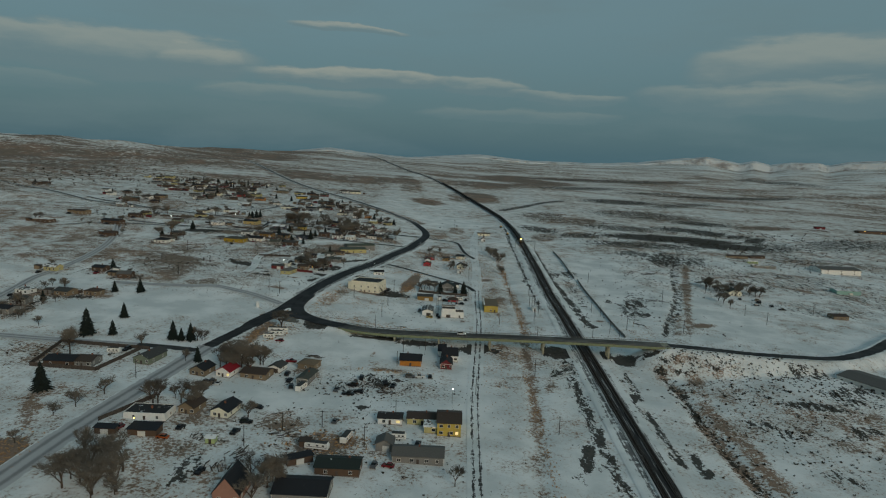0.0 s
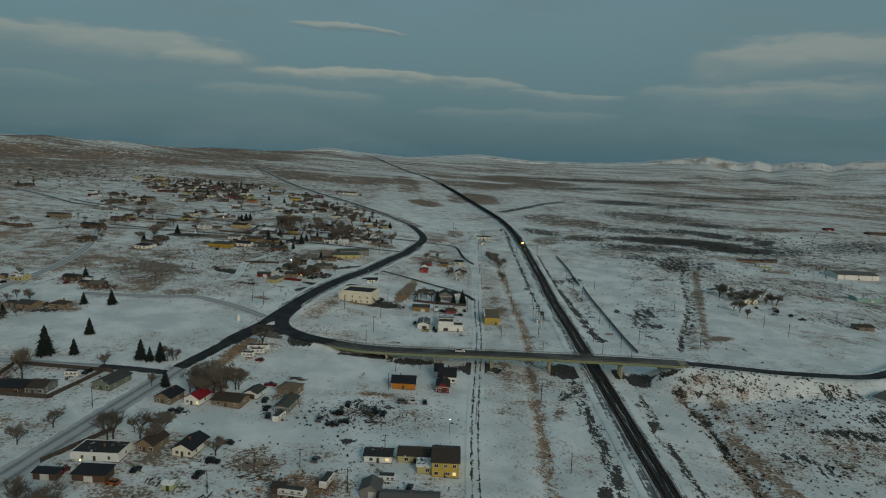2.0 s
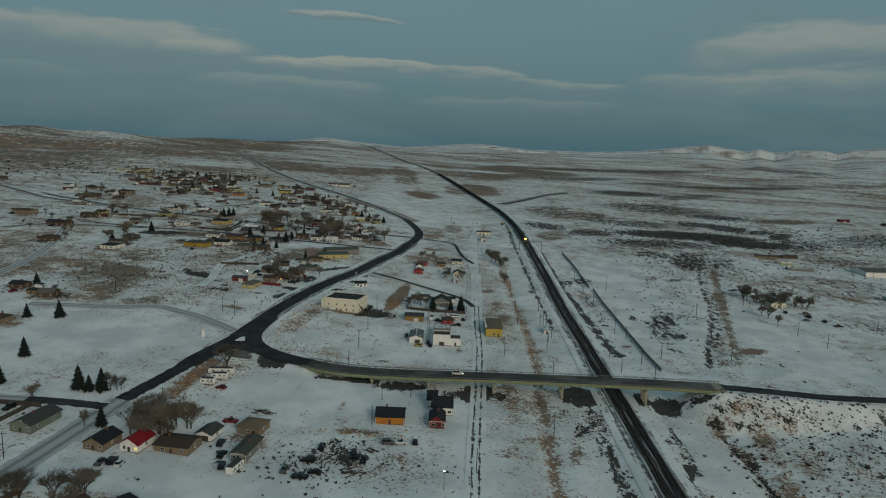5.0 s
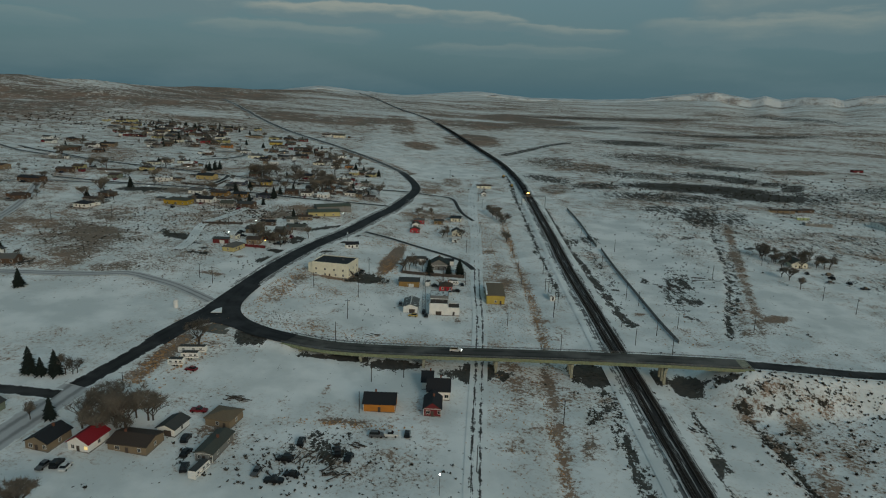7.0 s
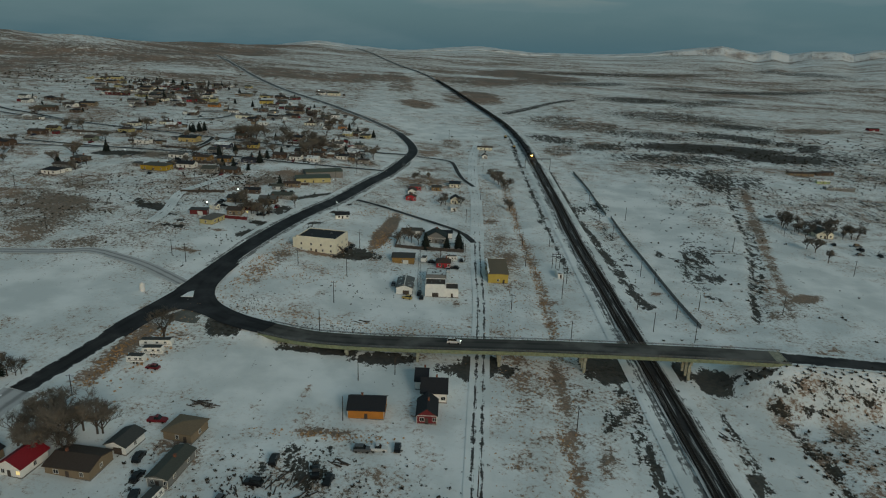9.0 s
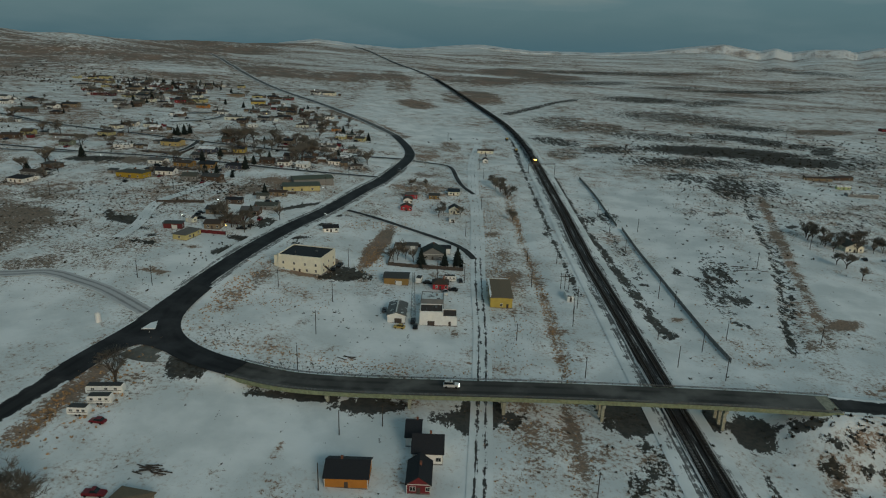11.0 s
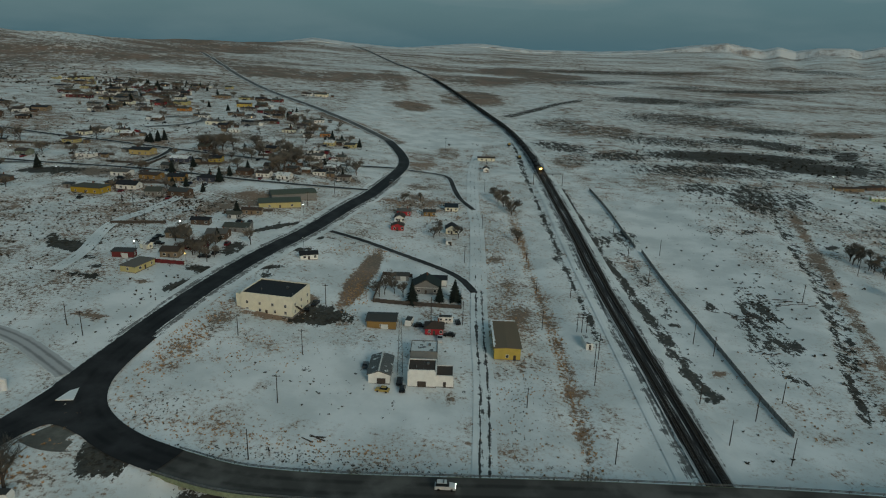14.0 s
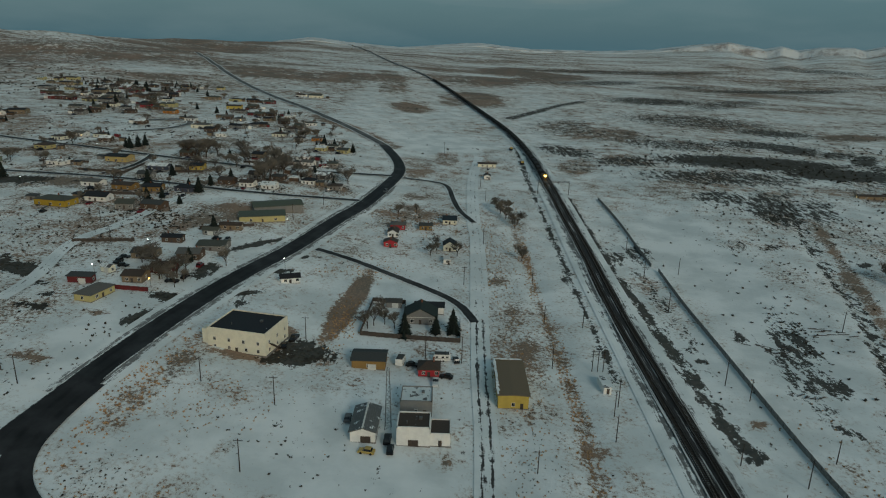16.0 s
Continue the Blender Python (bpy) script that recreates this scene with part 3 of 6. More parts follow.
BANDS = [(GULLY, 2.4, 0.42, 0.0), ([(x + 6, y) for x, y in HEDGE], 3.2, 0.24, 0.0), ([(x - 2, y) for x, y in HEDGE], 2.4, 0.2, 0.5), ([(x + 3, y) for x, y in HEDGE], 1.2, 0.2, 0.46), (DITCH_NEAR, 3.0, 0.45, 0.46), ([(130, 345), (125, 319), (122, 302), (124, 260), (122, 225)], 4.5, 0.42, 0.15),
         ([(92, 437), (91, 453), (91, 499), (89, 542), (86, 589), (86, 644), (87, 723)], 3.2, 0.1, 0.62)]
BANDS += [([(64, 470), (64, 526), (63, 564), (64, 677), (65, 795), (70, 1000)], 2.2, 0.1, 0.56),
         ([(63, 120), (63, 215), (62, 258), (63, 307), (64, 356)], 3.6, 0.1, 0.47), ([(94, 345), (93, 321), (90, 298), (90, 240)], 2.2, 0.1, 0.5),
         ([(-147, 1017), (-84, 929), (-51, 877)], 12.0, 0.6, 0.1), ([(79, 1154), (138, 1276), (223, 1419)], 9.0, 0.2, 0.6), ([(-110, 335), (-108, 354), (-105, 374)], 4.0, 0.6, 0.1),
         ([(-84, 425), (-80, 455), (-74, 490)], 5.0, 0.4, 0.0), ([(-158, 493), (-159, 517), (-167, 559), (-159, 591), (-150, 649)], 4.0, 0.3, 0.36)]


def axis(lo, a, b, hi, fine, grow):
    mid = list(np.arange(a, b + 0.1, fine))
    up, s = [], fine
    while (up[-1] if up else b) < hi:
        s *= grow
        up.append((up[-1] if up else b) + s)
    dn, s = [], fine
    while (dn[-1] if dn else a) > lo:
        s *= grow
        dn.append((dn[-1] if dn else a) - s)
    return np.array(dn[::-1] + mid + up)


gx, gy = axis(-5200, -230, 260, 5200, 3.0, 1.022), axis(-1500, 170, 780, 5400, 3.0, 1.02)
GX, GY = np.meshgrid(gx, gy)
GZ = land(GX, GY)
bare, wet = np.zeros_like(GX), np.zeros_like(GX)
for px, py, hx, hy, turn, b, w in PATCHES:
    c, s = math.cos(radians(turn)), math.sin(radians(turn))
    u, v = ((GX - px) * c + (GY - py) * s) / hx, (-(GX - px) * s + (GY - py) * c) / hy
    k = smooth(1.45 - np.hypot(u, v))
    bare, wet = np.maximum(bare, b * k), np.maximum(wet, w * k)
for ln, half, b, w in BANDS:
    k = smooth(1.5 - dist_line(GX, GY, ln)[0] / half)
    bare, wet = np.maximum(bare, b * k), np.maximum(wet, w * k)
GR = np.hypot(GX, GY)
hills = smooth((-GX - 250) / 500) * smooth((GY - 300) / 600)
bare = np.maximum(bare, 0.04 + 0.08 * smooth((GR - 480) / 200))
bare = np.maximum(bare, hills * 0.46)
bare = np.maximum(bare, 0.31 * smooth((GR - 1100) / 900) * (1 - 0.5 * smooth((GR - 3000) / 800)))
bare = np.maximum(bare, 0.24 * smooth((GX - 120) / 60) * smooth((GY - 660) / 120))
bare = np.maximum(bare, 0.10 * smooth((20 - np.abs(GX - 36)) / 10))
for hx, hy in YARDS:
    k = smooth(1.5 - np.hypot(GX - hx, GY - hy) / 13.0) * (1.0 if hy < 800 else 0.65)
    bare, wet = np.maximum(bare, 0.46 * k), np.maximum(wet, 0.36 * k)
bare = np.maximum(bare, 0.26 * smooth((-GX - 105) / 50) * smooth((GY - 440) / 60))
bare = np.maximum(bare, 0.13 * smooth((-GX - 20) / 30) * smooth((320 - GY) / 40))
# bare cover at the near right, raised to stand in for dimmer light there
bare = np.maximum(bare, 0.17 * smooth((GX - 118) / 30) * smooth((350 - GY) / 30))
# fields of unbroken snow: x, y, half width, half depth
for px, py, hx, hy in [(-178, 396, 52, 30), (-52, 350, 38, 15), (140, 590, 24, 120), (-5, 930, 40, 60), (-110, 470, 12, 26), (-90, 275, 60, 8), (200, 470, 30, 40), (12, 285, 12, 30), (-15, 412, 26, 10), (-38, 428, 32, 18), (30, 420, 8, 20)]:
    k = smooth(1.4 - np.hypot((GX - px) / hx, (GY - py) / hy))
    bare = bare - 0.42 * k * smooth((0.3 - bare) / 0.2)
gv = np.stack([GX, GY, GZ], -1).reshape(-1, 3)
idx = np.arange(GX.size).reshape(GX.shape)
gf = np.stack([idx[:-1, :-1], idx[:-1, 1:], idx[1:, 1:], idx[1:, :-1]], -1).reshape(-1, 4)
gme = bpy.data.meshes.new("ground")
gme.from_pydata(gv.tolist(), [], gf.tolist())
gme.materials.append(M_GROUND)
for nm, arr in (("bare", bare), ("wet", wet), ("far", smooth((GR - 800) / 900))):
    gme.attributes.new(nm, "FLOAT", "POINT").data.foreach_set("value", arr.reshape(-1).astype(np.float32))
gme.polygons.foreach_set("use_smooth", [True] * len(gf))
gme.update()
tagged(new("ground", gme), "thin patchy snow over brown grass and sage plain", "ground", kind="structure")

# far hills behind the plain: patchy snow, kept pale to carry distance haze
M_RANGE = material("far_snowy_hills", lambda add, m, mix, ramp, pos: mix(ramp(noise_at(add, pos, 0.009, 9.0, 0.72), 0.46, 0.66), (0.66, 0.69, 0.69), (0.27, 0.25, 0.235)), 0.9, spec=0.1)
hill = Mb()
azs = np.arange(-62, 62.01, 0.2)
prof = np.interp(azs, SKYLINE_AZ, SKYLINE_EL)
rough = wave(azs * 40, azs * 0, 0.02, 31) * 0.035 + wave(azs * 40, azs * 0, 0.06, 33) * 0.02
for rr, f in ((4250, -190), (4480, -14), (4650, -5), (4800, 0), (4900, -40)):
    for a, e, q in zip(azs, prof, rough):
        hill.v.append((rr * math.sin(radians(a)), rr * math.cos(radians(a)), EYE + 4800 * math.tan(radians(e + q)) + f * (1 + 8 * q)))
na = len(azs)
hill.f = [(k * na + i, k * na + i + 1, (k + 1) * na + i + 1, (k + 1) * na + i) for k in range(4) for i in range(na - 1)]
hill.mi = [0] * len(hill.f)
tagged(part("backdrop", hill, M_RANGE, None), "far low snowy hills along the horizon", "hills", kind="structure")

# ---- roads ----
M_GREY_ROAD = material("grey_frosted_asphalt", road_shade(0.72, (0.085, 0.085, 0.083)), spec=0.2)
strip("verge", MAIN[11:19], 19.0, M_SHOULDER, 0.09, label="scraped and smeared snow beside the main road", across=12)
strip("verge", [(77, 60), (77, 300), (77, 418), (77, 521), (77, 620), (78, 760), (77, 900), (69, 1002)], 19.0, M_TRACKSIDE, 0.03, label="snow streaked with dark gravel beside the railway", across=14)
strip("road", MAIN[10:22], 9.5, M_ASPHALT, 0.22, label="wet black two-lane asphalt road cleared of snow", across=8)
strip("road", MAIN[21:], 11.0, M_GREY_ROAD, 0.3, label="frosted grey asphalt road crossing the plain", across=8)
strip("road", MAIN[:8], 11.5, M_SLUSH, 0.18, label="snow-packed grey two-lane road", across=8)
strip("road", MAIN[7:11], 9.5, M_ASPHALT_WORN, 0.21, label="half-cleared dark asphalt road", across=8)
strip("road", [(-128, 321), (-145, 322), (-159, 322)], 7.5, M_ASPHALT_WORN, 0.26, label="dark asphalt mouth of a side street")
strip("road", [(-159, 322), (-193, 321), (-227, 321), (-330, 322)], 7.0, M_SLUSH, 0.2, label="snow-covered side street")
strip("road", [(-99, 443), (-100.5, 426), (-100, 412), (-95.5, 400), (-87, 390.5), (-76, 383.2), (-63, 377.6)], 10.4, M_JUNCTION, 0.30, label="wet black asphalt ramp curving onto the bridge", across=8, step=2.5)
strip("road", [(-115, 366), (-110.5, 384), (-104, 394), (-96, 394.5), (-86, 389.3), (-76, 383.2), (-66, 378.8)], 9.4, M_JUNCTION, 0.27, label="wet black asphalt turning lane onto the bridge", across=8, step=2.5)
strip("road", [(-114, 372), (-110, 388), (-106, 404), (-102.5, 424), (-100, 446)], 9.8, M_JUNCTION, 0.25, label="wet black asphalt of the road junction", across=8, step=4)
strip("road", [(392, 585), (420, 560), (452, 548), (520, 540)], 6.5, M_GREY_ROAD, 0.3, label="grey frosted lane beside the metal sheds")
strip("road", EAST_RAMP, 10.5, M_ASPHALT_WORN, 0.1, label="dark asphalt road on a snowy embankment", across=8)
strip("road", [(-59, 579), (-43, 572), (-27, 562), (-12, 551), (2, 539), (11, 528), (17, 512)], 5.0, M_ASPHALT_WORN, 0.2, label="narrow dark asphalt lane with snowy edges")
strip("road", [(-34, 752), (-8, 747), (3, 735), (8, 695), (12, 671), (20, 648)], 4.5, M_ASPHALT_WORN, 0.2, label="narrow dark lane with snowy edges")
strip("road", [(-480, 850), (-370, 792), (-304, 771), (-273, 765), (-229, 753), (-168, 738), (-122, 732), (-79, 739), (-39, 752)], 6.5, M_ASPHALT_WORN, 0.22, label="narrow dark residential street with snowy verges")
strip("road", [(-340, 680), (-276, 676), (-217, 677), (-175, 673), (-130, 665), (-104, 664), (-77, 668), (-49, 673)], 5.5, M_ASPHALT_WORN, 0.22, label="narrow dark residential street with snowy verges")
strip("road", [(-290, 900), (-262, 925), (-245, 905), (-250, 870), (-275, 840)], 7.0, M_GREY_ROAD, 0.24, label="curving grey residential street")
strip("road", [(-380, 960), (-400, 1100), (-430, 1250)], 7.0, M_SLUSH, 0.24, label="snow-packed street climbing through the town")
strip("dirt_track", [(-230, 435), (-182, 441), (-165, 446), (-151, 441), (-134, 433), (-110, 416)], 7.0, M_SLUSH, 0.18, label="grey gravel lane curving through the snowfield")
strip("dirt_track", [(10, 100), (11, 212), (12, 289), (16, 377), (18, 430), (18, 471), (19, 515)], 7.0, M_RUT, 0.05, label="snow street with two dark wheel ruts")
strip("dirt_track", [(19, 515), (20, 560), (21, 620), (20, 650), (22, 760), (30, 860)], 8.0, M_RUT_FAINT, 0.05, label="snow-covered gravel street with faint ruts")
strip("road", [(-262, 330), (-272, 384), (-281, 430), (-280, 460), (-288, 515), (-310, 590), (-360, 700)], 7.0, M_SLUSH, 0.2, label="snow-packed grey residential street")

strip("road", [(-217, 684), (-210, 707), (-211, 735), (-214, 750)], 5.0, M_ASPHALT_WORN, 0.23, label="short dark residential street with snowy verges")
strip("road", [(-700, 905), (-624, 894), (-571, 884), (-438, 808), (-372, 792)], 7.0, M_GREY_ROAD, 0.26, label="grey frosted road climbing past the town")
strip("dirt_track", [(-376, 630), (-350, 660), (-293, 669), (-267, 676)], 5.0, M_GREY_ROAD, 0.2, label="grey gravel lane among the yards")
strip("dirt_track", [(-158, 493), (-159, 517), (-167, 559), (-159, 591), (-150, 649)], 6.0, M_RUT_FAINT, 0.12, label="snowy lane climbing behind the houses")

# ---- bridge ----
bridge = empty("bridge", 0, 370, 0.0, 0, "two-lane concrete road bridge on piers over the railway", "bridge", kind="thing")
SPAN = catmull([(-64, 378, 9.25)] + DECK_LINE, 4.0)
btan = np.gradient(SPAN[:, :2], axis=0)
btan /= np.linalg.norm(btan, axis=1)[:, None]
bnor = np.stack([btan[:, 1], -btan[:, 0]], 1)


def sweep(profile, closed=True):
    """A cross-section (offset to the south-east side, height over the road) carried along the bridge."""
    mb = Mb()
    n = len(profile)
    for p, q in zip(SPAN, bnor):
        for o, h in profile:
            mb.v.append((p[0] + q[0] * o, p[1] + q[1] * o - 370, p[2] + h))
    for i in range(len(SPAN) - 1):
        for j in range(n if closed else n - 1):
            k = (j + 1) % n
            mb.f.append((i * n + j, i * n + k, i * n + n + k, i * n + n + j))
    mb.f += [tuple(range(n)), tuple(range(len(mb.v) - 1, len(mb.v) - 1 - n, -1))]
    mb.mi = [0] * len(mb.f)
    return mb


HALF = 5.2
part("deck", sweep([(-HALF, -0.35), (-HALF, 0.0), (HALF, 0.0), (HALF, -0.35)]), M_CONCRETE, bridge)
for o in (-4.2, -1.4, 1.4, 4.2):
    part("girder", sweep([(o - 0.3, -1.6), (o - 0.3, -0.36), (o + 0.3, -0.36), (o + 0.3, -1.6)]), M_GIRDER, bridge, "pale green-grey girder")
part("fascia", sweep([(HALF - 0.02, -1.25), (HALF - 0.02, 0.12), (HALF + 0.14, 0.12), (HALF + 0.14, -1.25)]), M_GIRDER, bridge, "pale weathered concrete edge beam")
part("fascia", sweep([(-HALF - 0.14, -1.25), (-HALF - 0.14, 0.0), (-HALF + 0.02, 0.0), (-HALF + 0.02, -1.25)]), M_GIRDER, bridge, "pale weathered concrete edge beam")
for o in (-HALF, HALF):
    for h in (0.55, 0.85):
        part("rail", sweep([(o - 0.05, h - 0.07), (o - 0.05, h + 0.07), (o + 0.05, h + 0.07), (o + 0.05, h - 0.07)]), M_STEEL, bridge, "dull galvanised guard rail")
post = Mb().box(0, 0, 0.24, 0.14, 0.14, 0.72).mesh("post", M_STEEL)
for i in range(0, len(SPAN), 1):
    for o in (-HALF, HALF):
        ob = new("post", post)
        ob.parent = bridge
        ob.location = (SPAN[i][0] + bnor[i][0] * o, SPAN[i][1] + bnor[i][1] * o - 370, SPAN[i][2])
for bx in (-55, -33, -7, 22, 55, 90):
    i = int(np.argmin(np.abs(SPAN[:, 0] - bx)))
    cx, cy, cz = SPAN[i]
    yaw = math.atan2(btan[i][1], btan[i][0])
    pier = Mb()
    pier.box(cx, cy - 370, cz - 2.5, 1.1, 10.4, 0.95, yaw)
    for o in (-3.6, 0.0, 3.6):
        qx, qy = cx + bnor[i][0] * o, cy + bnor[i][1] * o
        zb = float(land(qx, qy)) - 0.5
        pier.box(qx, qy - 370, zb, 1.0, 1.0, max(0.4, cz - 2.4 - zb), yaw)
    part("pier", pier, M_CONCRETE, bridge, "stained concrete pier with cap beam")
for bx, by, bz, yw in ((124.6, 368.2, 8.3, -2), (-64.6, 378.2, 9.0, -22)):
    part("abutment", Mb().box(bx, by - 370, bz - 3.6, 3.0, 11.2, 3.4, radians(yw)), M_CONCRETE, bridge, "concrete abutment block")
strip("road", [tuple(p) for p in SPAN[::2]], 10.36, M_DECK, 0.02, label="dark wet asphalt roadway across the bridge", across=8)
# concrete slope paving below the junction
slope = Mb()
ns = 14
for i in range(ns + 1):
    a = radians(150 - 95 * i / ns)
    for r, dz in ((9.0, -0.05), (19.0, -3.6)):
        x, y = -92 - 2 + r * math.cos(a + math.pi), 391 + 8 + r * math.sin(a + math.pi)
        slope.v.append((x, y, max(float(land(x, y)) + 0.12, 0)))
slope.f = [(2 * i, 2 * i + 1, 2 * i + 3, 2 * i + 2) for i in range(ns)]
slope.mi = [0] * ns
M_PAVING = plain("stained_slope_concrete", (0.13, 0.13, 0.115), 0.9, scale=0.25)
tagged(part("slope_paving", slope, M_PAVING, None), "stained grey concrete slope paving below the road junction", "paving", kind="structure")

# traffic island in the junction
isl = Mb()
iz = float(land(-103, 404)) + 0.35
ring = [(-105.2, 401.5), (-100.4, 402.0), (-102.6, 409.5), (-103.8, 409.0)]
isl.poly([(a, b, iz) for a, b in ring] + [(a, b, iz + 0.25) for a, b in ring], [(4, 5, 6, 7), (0, 1, 5, 4), (1, 2, 6, 5), (2, 3, 7, 6), (3, 0, 4, 7)])
M_SNOW = material("fresh_snow", lambda add, m, mix, ramp, pos: snow_colour(add, mix, ramp, pos), 0.85, bump=0.3, spec=0.1)
tagged(part("traffic_island", isl, [M_SNOW], None), "snow-covered triangular traffic island in the road junction", "traffic island", kind="structure")

# ---- railway ----
strip("ballast", RAILWAY, 9.0, M_BALLAST, 0.35, step=8, across=8, label="dark gravel railway bed with streaks of snow", category="railway bed")
RL = catmull(RAILWAY, 12.0)
rtan = np.gradient(RL[:, :2], axis=0)
rtan /= np.linalg.norm(rtan, axis=1)[:, None]
rnor = np.stack([rtan[:, 1], -rtan[:, 0]], 1)
RZ = land(RL[:, 0], RL[:, 1]) + 0.0003 * np.hypot(RL[:, 0], RL[:, 1])
for off in (-2.3, 2.3):
    tr = empty("railway_track", 0, 0, 0.0, 0, "steel railway track on dark timber sleepers", "railway track", "railway tracks")
    for g in (-0.75, 0.75):
        rb = Mb()
        for p, q, z in zip(RL, rnor, RZ):
            for dx, dz in ((-0.07, 0.62), (0.07, 0.62), (0.07, 0.80), (-0.07, 0.80)):
                rb.v.append((p[0] + q[0] * (off + g + dx), p[1] + q[1] * (off + g + dx), z + dz))
        rb.f = [(i * 4 + j, i * 4 + (j + 1) % 4, i * 4 + 4 + (j + 1) % 4, i * 4 + 4 + j) for i in range(len(RL) - 1) for j in range(4)]
        rb.mi = [0] * len(rb.f)
        part("rail", rb, M_RAIL, tr, "worn steel rail")
    sl = Mb()
    fine = catmull(RAILWAY[1:8], 0.65)
    ft = np.gradient(fine[:, :2], axis=0)
    fz = land(fine[:, 0], fine[:, 1]) + 0.0003 * np.hypot(fine[:, 0], fine[:, 1])
    for p, d, z in zip(fine, ft, fz):
        a = math.atan2(d[1], d[0])
        sl.box(p[0] + math.sin(a) * off, p[1] - math.cos(a) * off, z + 0.45, 0.24, 2.6, 0.17, a)
    tagged(part("sleeper_bed", sl, M_TIE, tr, "dark timber sleepers"), kind="stuff")

# ---- colours of buildings ----
WALLS = {
    "cream": (0.74, 0.72, 0.58), "yellow": (0.46, 0.35, 0.08), "paleyellow": (0.46, 0.41, 0.19), "ochre": (0.27, 0.165, 0.055), "red": (0.38, 0.03, 0.04), "white": (0.76, 0.76, 0.72),
    "grey": (0.20, 0.20, 0.19), "maroon": (0.13, 0.025, 0.025), "tan": (0.22, 0.17, 0.112), "brown": (0.10, 0.065, 0.044), "orange": (0.42, 0.17, 0.03), "barnred": (0.15, 0.02, 0.025),
    "pink": (0.30, 0.165, 0.125), "limegreen": (0.40, 0.48, 0.22), "greengrey": (0.17, 0.20, 0.15), "brick": (0.30, 0.14, 0.07), "teal": (0.25, 0.42, 0.38), "navy": (0.06, 0.07, 0.10),
    "mustard": (0.36, 0.25, 0.03), "yellowbig": (0.46, 0.36, 0.15), "tar": (0.05, 0.05, 0.05),
}
ROOFS = {
    "tar": ((0.018, 0.020, 0.024), 0.10), "brown": ((0.060, 0.045, 0.036), 0.16), "slate": ((0.055, 0.058, 0.056), 0.16), "grey": ((0.115, 0.113, 0.105), 0.10), "ribbed": ((0.13, 0.135, 0.13), 0.35),
    "snowy": ((0.10, 0.10, 0.10), 0.80), "darkgreen": ((0.020, 0.030, 0.027), 0.22), "navy": ((0.018, 0.028, 0.036), 0.10), "greengrey": ((0.07, 0.075, 0.062), 0.15), "greenroof": ((0.085, 0.10, 0.075), 0.05),
    "redroof": ((0.22, 0.012, 0.02), 0.06), "tan": ((0.17, 0.13, 0.085), 0.10), "ruin": ((0.03, 0.03, 0.03), 0.35), "white": ((0.6, 0.6, 0.58), 0.3),
}
M_WALL = {k: plain("paint_" + k, v, 0.75, var=0.07, scale=0.5, stain=0.16) for k, v in WALLS.items()}


def roof_material(name, col, snow):
    def shade(add, m, mix, ramp, pos):
        rnd = add("ShaderNodeObjectInfo").outputs["Random"]
        n = noise_at(add, pos, 0.45, 6.0, 0.6)
        k = ramp(m("ADD", n, m("MULTIPLY", m("SUBTRACT", rnd, 0.5), 0.10)), 0.78 - 0.45 * snow, 0.84 - 0.45 * snow)
        base = mix(noise_at(add, pos, 2.5, 5.0), tuple(c * 0.7 for c in col), tuple(c * 1.3 for c in col))
        return mix(k, base, snow_colour(add, mix, ramp, pos))
    return material(name, shade, 0.75, bump=0.2, bump_scale=3.0)


M_ROOF = {k: roof_material("roof_" + k, *v) for k, v in ROOFS.items()}
M_TRIM = plain("white_trim", (0.62, 0.62, 0.58), 0.6, var=0.08)
M_DOOR = plain("dark_door", (0.07, 0.055, 0.045), 0.6)
M_BLOCK = plain("foundation_block", (0.20, 0.19, 0.175), 0.9)
M_BRICK = plain("chimney_brick", (0.20, 0.085, 0.055), 0.9)


def glass_material(name, col=(0.012, 0.016, 0.018)):
    mat = bpy.data.materials.new(name)
    mat.use_nodes = True
    b = mat.node_tree.nodes["Principled BSDF"]
    b.inputs["Base Color"].default_value = (*col, 1)
    b.inputs["Roughness"].default_value = 0.08
    return mat


def glow_material(name, col, strength):
    mat = bpy.data.materials.new(name)
    mat.use_nodes = True
    b = mat.node_tree.nodes["Principled BSDF"]
    b.inputs["Base Color"].default_value = (*col, 1)
    b.inputs["Emission Color"].default_value = (*col, 1)
    b.inputs["Emission Strength"].default_value = strength
    return mat


M_GLASS = glass_material("dark_window_glass")
M_LIT = glow_material("lit_window", (1.0, 0.72, 0.32), 0.6)
M_LAMP = glow_material("white_lamp", (0.92, 1.0, 0.95), 9.0)
M_AMBER = glow_material("amber_lamp", (1.0, 0.62, 0.12), 9.0)

WINDOW_MESH = {}


def window_meshes(w, h):
    key = (round(w, 1), round(h, 1))
    if key not in WINDOW_MESH:
        f = Mb()
        for x, z, sx, sz in ((-w / 2, -h / 2 - 0.06, 0.1, h + 0.12), (w / 2, -h / 2 - 0.06, 0.1, h + 0.12), (0, h / 2, w + 0.1, 0.1), (0, -h / 2 - 0.1, w + 0.2, 0.1), (0, -h / 2, 0.06, h)):
            f.box(x, 0, z, sx, 0.1, sz)
        WINDOW_MESH[key] = (f.mesh("window", M_TRIM), Mb().box(0, 0.02, -h / 2, w, 0.04, h).mesh("pane", M_GLASS), Mb().box(0, 0.02, -h / 2, w, 0.04, h).mesh("pane", M_LIT))
    return WINDOW_MESH[key]


